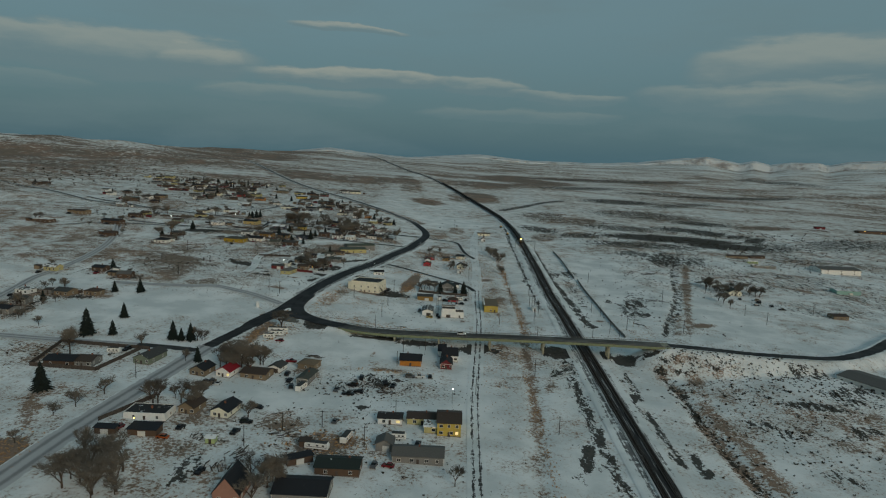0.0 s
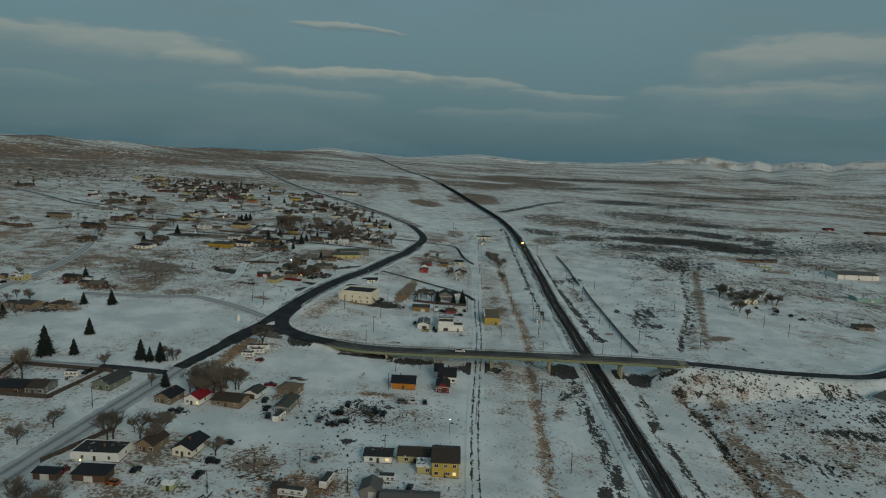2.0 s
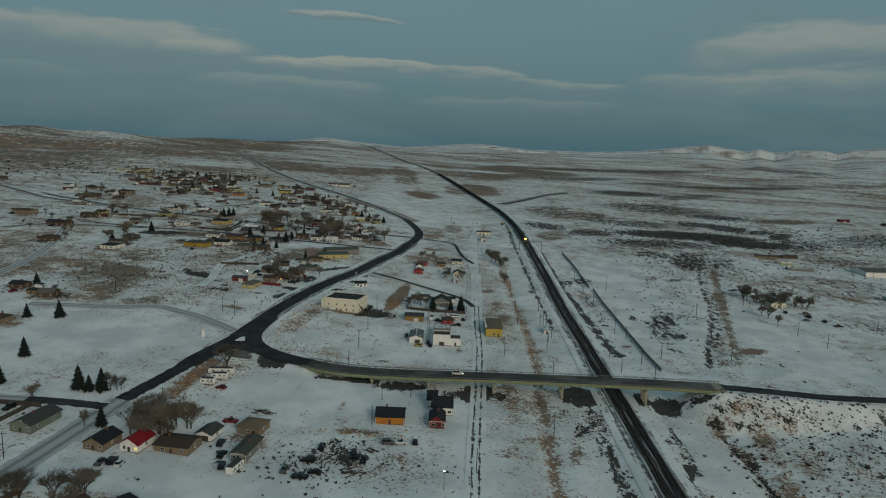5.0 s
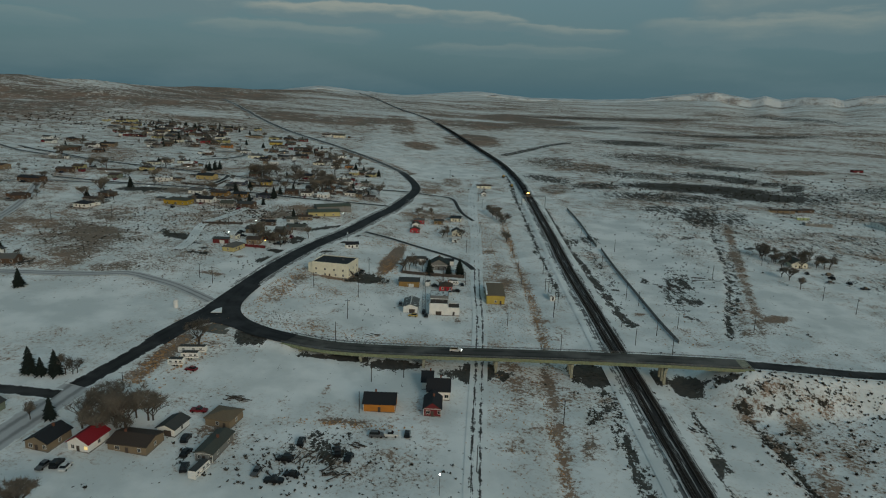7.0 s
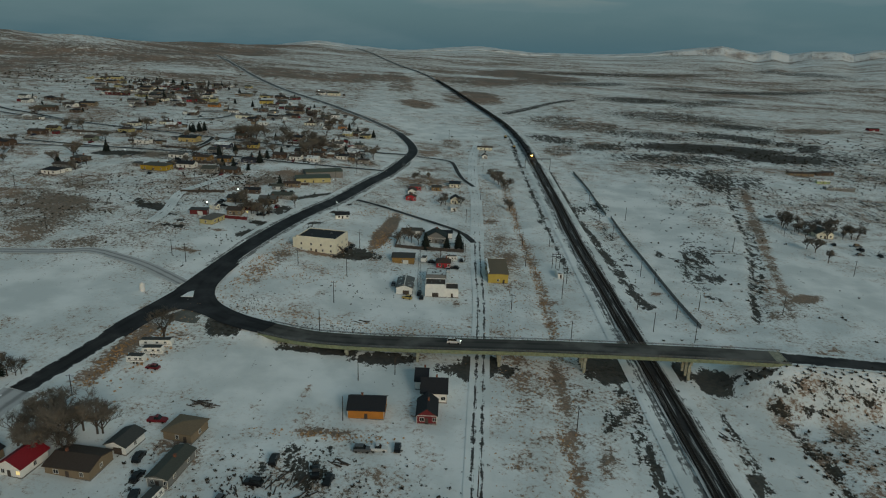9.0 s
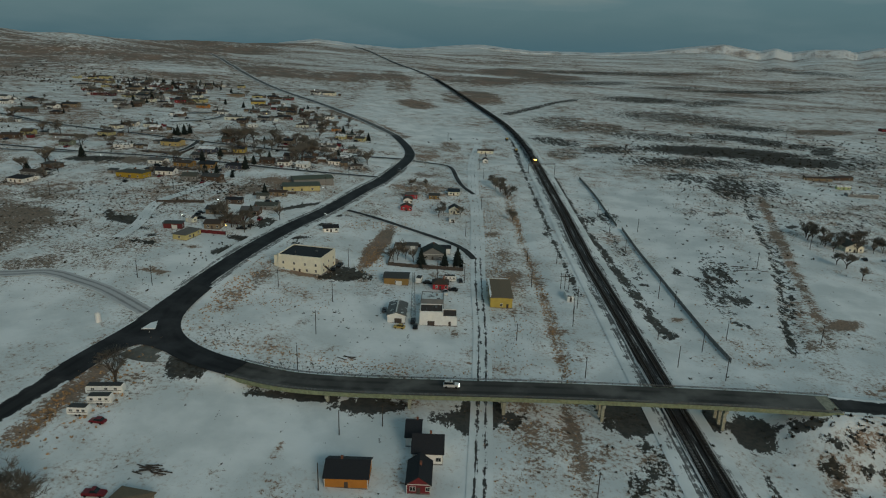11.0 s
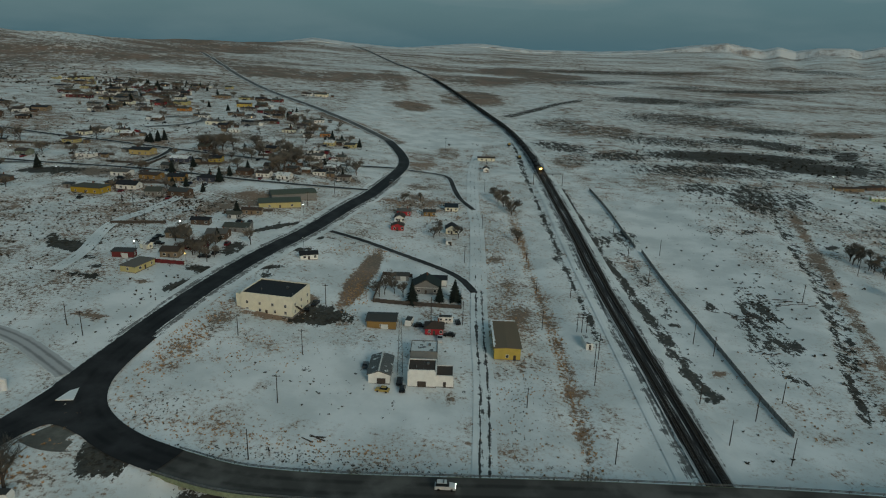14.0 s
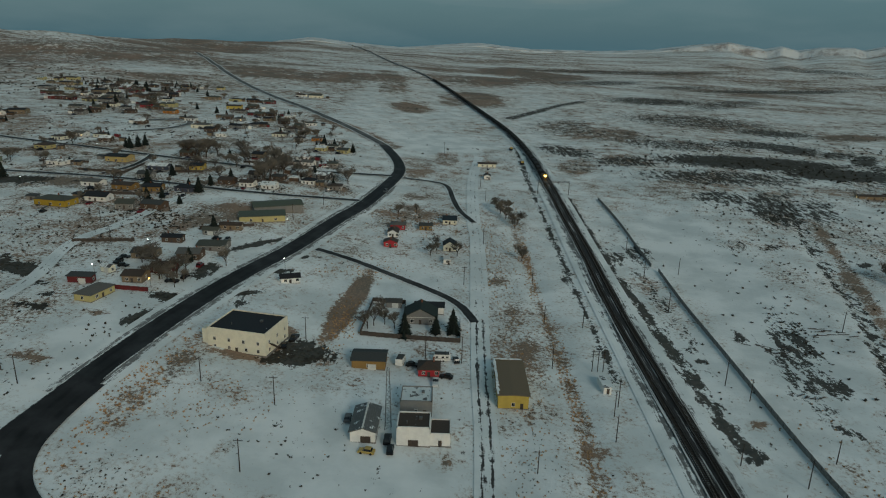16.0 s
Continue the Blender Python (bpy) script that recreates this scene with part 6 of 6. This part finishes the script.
for a, b in ((-1, -1), (1, -1), (1, 1), (-1, 1)):
    part("leg", Mb().tube((a * 0.9, b * 0.9, -0.2), (a * 0.35, b * 0.35, 19), 0.07, 0.05, 5), M_STEEL, mast)
for k in range(12):
    z0, z1 = k * 1.55, (k + 1) * 1.55
    s0, s1 = 0.9 - 0.55 * z0 / 19, 0.9 - 0.55 * z1 / 19
    br = Mb()
    for a, b, c, d in ((-1, -1, 1, -1), (1, -1, 1, 1), (1, 1, -1, 1), (-1, 1, -1, -1)):
        br.tube((a * s0, b * s0, z0), (c * s1, d * s1, z1), 0.035, n=4, cap=False).tube((a * s1, b * s1, z1), (c * s1, d * s1, z1), 0.03, n=4, cap=False)
    part("brace", br, M_STEEL, mast)

# three-post transformer rack by the railway
rack = empty("transformer_rack", 58.6, 478.4, None, 0, "timber rack of three posts by the railway", "pole rack")
for dx in (-1.9, 0, 1.9):
    part("post", Mb().tube((dx, 0, -0.3), (dx, 0, 8.0), 0.15, 0.12, 6), M_POLE, rack)
for z in (6.2, 7.4):
    part("crossarm", Mb().box(0, 0.15, z, 5.0, 0.15, 0.2), M_POLE, rack)
hutb = empty("equipment_hut", 58.5, 467, None, 4, "small white railway equipment hut with snowy roof", "equipment hut")
part("body", Mb().box(0, 0, -0.2, 2.6, 7.5, 2.6), M_WALL["white"], hutb)
part("roof", Mb().box(0, 0, 2.4, 2.9, 7.8, 0.2), M_ROOF["snowy"], hutb)
part("door", Mb().box(0.2, -3.78, 0, 0.9, 0.08, 2.0), M_DOOR, hutb)


# ---- fences ----
def fence(name, pts, h, mat, label, gap=2.4, boards=True):
    t = empty(name, 0, 0, 0.0, 0, label, "fence")
    ln = catmull(pts, gap) if len(pts) > 2 else np.array([np.array(pts[0]) + (np.array(pts[1]) - np.array(pts[0])) * k for k in np.linspace(0, 1, max(2, int(math.dist(*pts) / gap)))])
    zs = land(ln[:, 0], ln[:, 1])
    for i, (p, z) in enumerate(zip(ln, zs)):
        part("post", Mb().box(p[0], p[1], z - 0.2, 0.14, 0.14, h + 0.3), M_POLE, t)
        if i + 1 < len(ln):
            q, z2 = ln[i + 1], zs[i + 1]
            m = (p + q) / 2
            a = math.atan2(q[1] - p[1], q[0] - p[0])
            part("panel", Mb().box(m[0], m[1], (z + z2) / 2 + 0.05, math.dist(p, q) - 0.1, 0.07, h, a), mat, t)
    return t


M_BOARD = plain("weathered_fence_boards", (0.075, 0.062, 0.052), 0.9, var=0.3)
M_REDBOARD = plain("maroon_fence_boards", (0.12, 0.02, 0.022), 0.85)
for pts in ([(-26, 493.7), (-11, 493.7)], [(-11, 493.7), (11, 493.5)], [(-26, 493.7), (-25, 526)], [(-11, 493.7), (-11.5, 526)], [(11, 493.5), (11, 512)], [(-25, 526), (-11.5, 526)]):
    fence("board_fence", pts, 1.8, M_BOARD, "weathered dark board fence round a snowy yard")
fence("board_fence", [(-124.7, 509.7), (-110.6, 509.4)], 1.8, M_REDBOARD, "maroon board fence beside the yellow bungalow")
for pts in ([(-132, 236), (-122, 262)], [(-190, 285), (-195, 318)], [(-195, 318), (-150, 317)], [(-160, 285), (-154, 317)], [(-190, 285), (-160, 285)]):
    fence("board_fence", pts, 1.8, M_BOARD, "weathered dark board fence round a snowy yard")
M_SLAT = plain("snow_fence_slats", (0.21, 0.205, 0.19), 0.9, var=0.3)
for pts in ([(111, 413), (110, 440), (110, 500), (110, 545), (111, 586)], [(109, 592), (109, 616), (110, 666), (109, 726)]):
    fence("snow_fence", pts, 1.9, M_SLAT, "long grey slatted snow fence along the railway field", 4.0)

# ---- vehicles ----
M_TYRE = plain("tyre_rubber", (0.012, 0.012, 0.012), 0.9)
CARPAINT = {k: plain("car_paint_" + k, v, 0.3, 0.1, var=0.06) for k, v in {"black": (0.012, 0.013, 0.015), "white": (0.62, 0.63, 0.62), "grey": (0.10, 0.105, 0.11), "red": (0.16, 0.012, 0.018), "blue": (0.02, 0.03, 0.06), "orange": (0.32, 0.08, 0.02), "yellow": (0.45, 0.33, 0.10)}.items()}
WHEEL = Mb().tube((0, -0.11, 0), (0, 0.11, 0), 0.34, n=12).mesh("wheel", M_TYRE)
CAR_MESH = {}


def car(x, y, yaw, paint, style="sedan", z=None, light=False):
    key = (paint, style)
    if key not in CAR_MESH:
        L, W, H = {"sedan": (4.6, 1.8, 0.75), "suv": (5.0, 1.95, 0.95), "pickup": (5.5, 1.95, 0.9)}[style]
        body = Mb()
        prof = [(-L / 2, 0.35), (-L / 2, 0.3 + H * 0.85), (-L / 2 + 0.25, 0.3 + H), (L / 2 - 1.3, 0.3 + H), (L / 2 - 0.15, 0.3 + H * 0.75), (L / 2, 0.6), (L / 2, 0.35)]
        n = len(prof)
        body.poly([(a, -W / 2, b) for a, b in prof] + [(a, W / 2, b) for a, b in prof], [tuple(range(n)), tuple(range(2 * n - 1, n - 1, -1))] + [(i, i + n, (i + 1) % n + n, (i + 1) % n) for i in range(n)])
        c0, c1 = {"sedan": (-1.7, 0.9), "suv": (-2.35, 1.0), "pickup": (-0.8, 1.1)}[style]
        z0, z1 = 0.3 + H - 0.02, 0.3 + H + (0.62 if style == "sedan" else 0.75)
        cab = Mb()
        pts = [(c0, -W / 2 + .06, z0), (c1, -W / 2 + .06, z0), (c1, W / 2 - .06, z0), (c0, W / 2 - .06, z0), (c0 + .35, -W / 2 + .22, z1), (c1 - .65, -W / 2 + .22, z1), (c1 - .65, W / 2 - .22, z1), (c0 + .35, W / 2 - .22, z1)]
        cab.poly(pts, [(0, 1, 5, 4), (1, 2, 6, 5), (2, 3, 7, 6), (3, 0, 4, 7)])
        top = Mb().box((c0 + c1) / 2 - .15, 0, z1 - 0.02, c1 - c0 - 0.95, W - 0.4, 0.07)
        CAR_MESH[key] = (body.mesh("body", CARPAINT[paint]), cab.mesh("glasshouse", M_GLASS), top.mesh("roof_panel", CARPAINT[paint]), L, W)
    body, cab, top, L, W = CAR_MESH[key]
    names = {"sedan": "car", "suv": "suv", "pickup": "pickup_truck"}
    t = empty(names[style], x, y, None if z is None else z, yaw, "parked %s %s on snowy ground" % (paint, {"sedan": "saloon car", "suv": "sport utility car", "pickup": "pickup truck"}[style]) if z is None else "white patrol car with a roof light bar", "car", "parked cars" if z is None else "")
    part("body", body, None, t)
    part("glasshouse", cab, None, t)
    part("roof_panel", top, None, t)
    for a in (-L / 2 + 0.9, L / 2 - 0.95):
        for b in (-W / 2 + 0.05, W / 2 - 0.05):
            w = part("wheel", WHEEL, None, t)
            w.location = (a, b, 0.34)
    if light:
        part("light_bar", Mb().box(-0.4, 0, 2.05, 0.35, 1.3, 0.16), M_STEEL, t, "roof light bar")
        for b in (-0.65, 0.65):
            part("headlight", Mb().box(L / 2, b, 0.7, 0.08, 0.35, 0.22), M_LAMP, t, "lit headlight")
    return t


def cars(rows):
    for i, (x, y, paint, style) in enumerate(rows):
        car(x, y, random.Random(int(x * 9 + y * 5)).choice((0, 90, 80, 170, 260, 100)), paint, style)


cars([(-74, 294.6, "black", "sedan"), (-71.5, 287, "black", "suv"), (-51, 287.5, "grey", "sedan"), (-45, 284, "black", "pickup"), (-41, 287.5, "black", "sedan"), (-44.7, 295, "black", "suv"), (-42, 305, "black", "suv"), (-19.2, 312, "grey", "suv"), (-15, 312.9, "white", "pickup"), (-9.5, 314, "black", "sedan"),
      (-79, 261.5, "black", "sedan"), (-79.4, 319, "red", "pickup"), (-77, 302, "black", "suv"), (-11, 240.6, "black", "sedan"), (-25.5, 221, "grey", "sedan"), (-20.5, 221.5, "red", "sedan"), (-45.4, 254.6, "grey", "sedan"), (-30, 301, "black", "pickup"), (-26, 298, "black", "sedan")])
cars([(-109, 282, "grey", "sedan"), (-106, 283.5, "black", "suv"), (-103, 282.5, "white", "sedan"), (-80.5, 237.7, "black", "pickup"), (-82, 207, "black", "sedan"), (-101, 237, "black", "sedan"), (-104, 228, "orange", "sedan"), (-79.2, 247, "black", "suv"), (-92.8, 346.8, "red", "sedan"), (-160, 314, "black", "suv"), (-122, 232, "red", "sedan"),
      (-48, 484, "black", "pickup"), (-50, 478, "black", "sedan"), (-14.7, 424, "yellow", "sedan"), (-8.4, 425.5, "black", "sedan"), (-9.6, 430, "black", "suv"), (-22, 439, "grey", "sedan"), (-5.4, 473.6, "black", "sedan"), (2.8, 463, "white", "pickup"), (6.2, 467, "black", "sedan"), (9.5, 479, "black", "sedan")])
cars([(-136, 538, "black", "suv"), (-132, 534, "black", "sedan"), (-103, 527, "black", "sedan"), (-106, 521, "black", "pickup"), (-102, 541, "red", "suv"), (-107, 577, "black", "sedan"), (-102, 577, "grey", "sedan"), (-136, 544, "black", "sedan"), (-150, 645, "black", "sedan"), (-160, 645, "blue", "sedan"), (-205, 600, "black", "sedan"), (-140, 727, "black", "sedan"),
      (252, 540, "black", "suv"), (258, 530, "black", "sedan"), (246, 530, "grey", "sedan"), (262, 520, "black", "pickup"), (240, 548, "black", "sedan"), (255, 548, "grey", "suv"), (-95, 745, "white", "suv"), (-110, 760, "grey", "sedan"), (-270, 870, "black", "sedan"), (-230, 690, "black", "sedan")])
car(6.0, 371.5, -1.0, "white", "suv", DECK_Z + 0.04, True)
car(-37.5, 700, -100, "grey", "suv", float(land(-37.5, 700)) + 0.65, False)


def camper(x, y, yaw, length=7.0, label="white travel trailer parked in the snow"):
    t = empty("travel_trailer", x, y, None, yaw, label, "trailer", "trailers")
    b = Mb()
    prof = [(-length / 2, 0.6), (-length / 2, 2.3), (-length / 2 + 0.4, 2.8), (length / 2 - 0.6, 2.8), (length / 2, 1.9), (length / 2 - 0.1, 0.6)]
    n = len(prof)
    b.poly([(a, -1.2, c) for a, c in prof] + [(a, 1.2, c) for a, c in prof], [tuple(range(n)), tuple(range(2 * n - 1, n - 1, -1))] + [(i, i + n, (i + 1) % n + n, (i + 1) % n) for i in range(n)])
    part("body", b, M_WALL["white"], t)
    part("roof", Mb().box(-0.1, 0, 2.8, length - 1.0, 2.3, 0.12), M_ROOF["slate"], t, "grey trailer roof")
    for k in (-0.3, 0.05, 0.3):
        put_window(t, k * length, -1.22, 1.9, 0, 0.9, 0.6)
    part("stripe", Mb().box(0, -1.21, 1.2, length * 0.9, 0.03, 0.16), M_DOOR, t, "dark side stripe")
    for s in (-1, 1):
        for k in (-0.5, 0.5):
            w = part("wheel", WHEEL, None, t)
            w.location = (k, s * 1.1, 0.34)
    part("drawbar", Mb().box(length / 2 + 0.5, 0, 0.5, 1.2, 0.15, 0.12), M_STEEL, t)


for x, y, yw, ln in [(-66.6, 285.4, 78, 7.5), (-38.4, 239.4, 80, 8), (-47.7, 230.6, -8, 9), (-18.8, 244, 0, 6), (-97.6, 361.3, 4, 11), (-99.4, 349.8, 0, 6), (-163.8, 309, 0, 6), (-9.5, 474.5, 80, 5), (4.6, 479, 0, 6), (-258, 590, 0, 8), (-96.5, 356, 4, 7)]:
    camper(x, y, yw, ln)

# ---- yard clutter through the town ----
def yard_shed(x, y, yaw, w, d, wall, roof):
    t = empty("shed", x, y, None, yaw, "small weathered yard shed behind a house", "shed", "yard sheds")
    part("wall", wall_mesh(w, d, 2.2, "shed", 0.5, "x"), M_WALL[wall], t)
    part("roof", roof_mesh(w, d, 2.2, "shed", 0.5, "x"), M_ROOF[roof], t)
    part("door", Mb().box(0, -d / 2 - 0.03, -0.1, 1.0, 0.08, 1.9), M_DOOR, t)


for x, y, w, a, b, c, dx, dy in YARD_ROWS:
    r = random.Random(int(abs(x) * 5 + y * 3))
    if a < 0.75:
        yard_shed(x + (w / 2 + 6) * (1 if dx > 0 else -1), y + 3 + dy * 3, r.choice((0, 90)), r.uniform(3, 6), r.uniform(3, 4), r.choice(("brown", "grey", "tan", "barnred", "white")), r.choice(("tar", "brown", "slate", "snowy")))
    if b < 0.6:
        car(x + dx * w * 0.5, y - 8.5 - abs(dy) * 2, r.choice((0, 90, 170, 20)), r.choice(("black", "grey", "black", "white", "red", "blue")), r.choice(("sedan", "suv", "pickup")))
    if c < 0.75:
        tree("bare", x + dy * (w * 0.6 + 3), y + 9 + abs(dx) * 4, r.uniform(4, 9), int(x * 3 + y * 11))
    if c > 0.65:
        tree("spruce", x - dy * (w * 0.5 + 4), y + 8 + abs(dx) * 3, r.uniform(4, 8), int(x * 5 + y * 7))
for pts in ([(-235, 690), (-205, 690)], [(-205, 690), (-205, 718)], [(-270, 706), (-240, 712)], [(-180, 700), (-160, 705)], [(-130, 690), (-100, 692)], [(-145, 745), (-110, 748)], [(-330, 730), (-300, 735)], [(-205, 640), (-175, 642)], [(-168, 560), (-142, 566)], [(-120, 590), (-96, 602)]):
    fence("board_fence", pts, 1.5, M_BOARD, "weathered dark board fence round a snowy yard")

# ---- train ----
M_TRAIN = plain("sooty_hopper_steel", (0.020, 0.019, 0.019), 0.7, 0.3, var=0.4)
M_LOCO = plain("grimy_locomotive_paint", (0.10, 0.055, 0.02), 0.6, 0.1, var=0.3)
fineR = catmull(RAILWAY[5:], 2.0)
seg = np.concatenate([[0], np.cumsum(np.hypot(*np.diff(fineR, axis=0).T))])
hop = Mb()
hop.poly([(-6.6, -1.5, 1.6), (6.6, -1.5, 1.6), (6.6, 1.5, 1.6), (-6.6, 1.5, 1.6), (-7.2, -1.55, 3.8), (7.2, -1.55, 3.8), (7.2, 1.55, 3.8), (-7.2, 1.55, 3.8)], [(3, 2, 1, 0), (0, 1, 5, 4), (1, 2, 6, 5), (2, 3, 7, 6), (3, 0, 4, 7)])
hop.poly([(-7.2, -1.55, 3.5), (7.2, -1.55, 3.5), (7.2, 1.55, 3.5), (-7.2, 1.55, 3.5), (-5, 0, 4.0), (5, 0, 4.0)], [(0, 1, 5, 4), (1, 2, 5), (2, 3, 4, 5), (3, 0, 4)])
for k in range(-6, 7, 2):
    hop.box(k, -1.6, 1.6, 0.15, 0.1, 2.2).box(k, 1.6, 1.6, 0.15, 0.1, 2.2)
hop_me = hop.mesh("hopper_body", M_TRAIN)
bog = Mb().box(0, 0, 0.5, 2.4, 2.0, 0.7)
for a in (-0.85, 0.85):
    for b in (-0.75, 0.75):
        bog.tube((a, b - 0.07, 0.45), (a, b + 0.07, 0.45), 0.45, n=10)
bog_me = bog.mesh("bogie", M_TRAIN)


def on_track(s):
    i = min(len(fineR) - 2, int(np.searchsorted(seg, s)))
    p, d = fineR[i], fineR[i + 1] - fineR[i]
    a = math.atan2(d[1], d[0])
    x, y = p[0] - math.sin(a) * 2.3, p[1] + math.cos(a) * 2.3
    return x, y, float(land(p[0], p[1])) + 0.82 + 0.0003 * math.hypot(x, y), math.degrees(a)


START = 172.0
x, y, z, a = on_track(START)
loco = empty("locomotive", x, y, z, a + 180, "grimy diesel locomotive with a bright lit headlight", "locomotive")
part("hood", Mb().box(-2.5, 0, 1.5, 13, 2.1, 2.4).box(-4, 0, 3.9, 5, 1.6, 0.4), M_LOCO, loco)
part("cab", Mb().box(6.2, 0, 1.5, 3.6, 3.0, 3.1, taper=0.93), M_LOCO, loco)
part("nose", Mb().box(8.7, 0, 1.5, 1.8, 2.0, 1.7, taper=0.85), M_LOCO, loco)
part("windscreen", Mb().box(7.98, 0, 3.4, 0.08, 2.4, 0.8), M_GLASS, loco)
part("underframe", Mb().box(0, 0, 1.0, 20, 2.9, 0.5), M_TRAIN, loco)
for k in (-6.5, 6.5):
    b = part("bogie", bog_me, None, loco)
    b.location = (k, 0, 0)
for b in (-0.5, 0.5):
    part("headlight", Mb().tube((7.9, b, 4.75), (8.25, b, 4.75), 0.55, n=10), M_AMBER, loco, "bright warm headlight")
for i in range(55):
    x, y, z, a = on_track(START + 19 + i * 15.6)
    h = empty("hopper_wagon", x, y, z, a, "dark sooty open coal hopper wagon on the rails", "railway wagon", "wagons of the train")
    part("hopper_body", hop_me, None, h)
    for k in (-5, 5):
        b = part("bogie", bog_me, None, h)
        b.location = (k, 0, 0)

# signal gantry over the tracks
gan = empty("signal_gantry", 78, 730, None, 4, "steel lattice signal gantry spanning the tracks", "signal gantry")
for gxx in (-11, 11):
    part("post", Mb().box(gxx, 0, -0.3, 0.4, 0.4, 9.0), M_STEEL, gan)
gb = Mb().box(0, -0.4, 8.6, 22.4, 0.12, 0.14).box(0, 0.4, 8.6, 22.4, 0.12, 0.14).box(0, -0.4, 9.5, 22.4, 0.12, 0.14).box(0, 0.4, 9.5, 22.4, 0.12, 0.14)
for k in range(14):
    for s in (-0.4, 0.4):
        gb.tube((-11 + k * 1.6, s, 8.6), (-11 + (k + 1) * 1.6, s, 9.6), 0.05, n=4)
part("truss", gb, M_STEEL, gan)
for k in (-3, 3):
    part("signal_head", Mb().box(k, -0.6, 7.6, 0.5, 0.3, 1.2), M_DOOR, gan, "black signal head")

for x, y in ((66, 836), (62, 905)):
    mm = empty("maintenance_machine", x, y, None, 95, "yellow railway maintenance machine on a siding", "rail machine", "rail machines")
    part("body", Mb().box(0, 0, 0.8, 7, 2.4, 1.6), M_TRAIN, mm)
    part("cab", Mb().box(-2.4, 0, 2.2, 2.2, 2.3, 1.5), CARPAINT["yellow"], mm, "yellow cab")
    b = part("bogie", bog_me, None, mm)

# water tank and small clutter
M_TANK = plain("white_tank_paint", (0.72, 0.72, 0.70), 0.5, var=0.05)
tank = empty("water_tank", -122.7, 405.7, None, 0, "small upright white water tank", "tank")
part("shell", Mb().tube((0, 0, -0.1), (0, 0, 3.2), 1.1, n=16), M_TANK, tank)
part("dome", Mb().tube((0, 0, 3.2), (0, 0, 3.8), 1.1, 0.25, n=16), M_TANK, tank)


def debris(x, y, n, spread, label, seed):
    """A heap of old timber lying on the snow."""
    r = random.Random(seed)
    t = empty("timber_pile", x, y, None, 0, label, "timber pile", "timber piles")
    for i in range(n):
        a, l = r.uniform(-0.4, 0.4) + seed, r.uniform(1.5, 5.0)
        px, py = r.gauss(0, spread), r.gauss(0, spread * 0.6)
        zz = float(land(x + px, y + py)) - float(land(x, y))
        part("plank", Mb().box(px, py, zz + r.uniform(0, 0.35), l, 0.3, 0.16, a), M_BOARD, t)


for i, (x, y, n, s) in enumerate([(-70, 329, 14, 1.8), (-30, 290, 12, 3), (-36, 297, 12, 3), (-48, 292, 10, 2.5), (-24, 306, 8, 2), (-62, 240, 10, 3), (-74, 222, 16, 3.5), (-78, 214, 14, 3), (132, 505, 16, 5), (160, 520, 14, 5), (128, 470, 8, 3), (-92, 232, 8, 2), (90, 330, 8, 2), (-30, 395, 5, 2)]):
    debris(x, y, n, s, "heap of old dark timber lying in snow", i * 0.7)
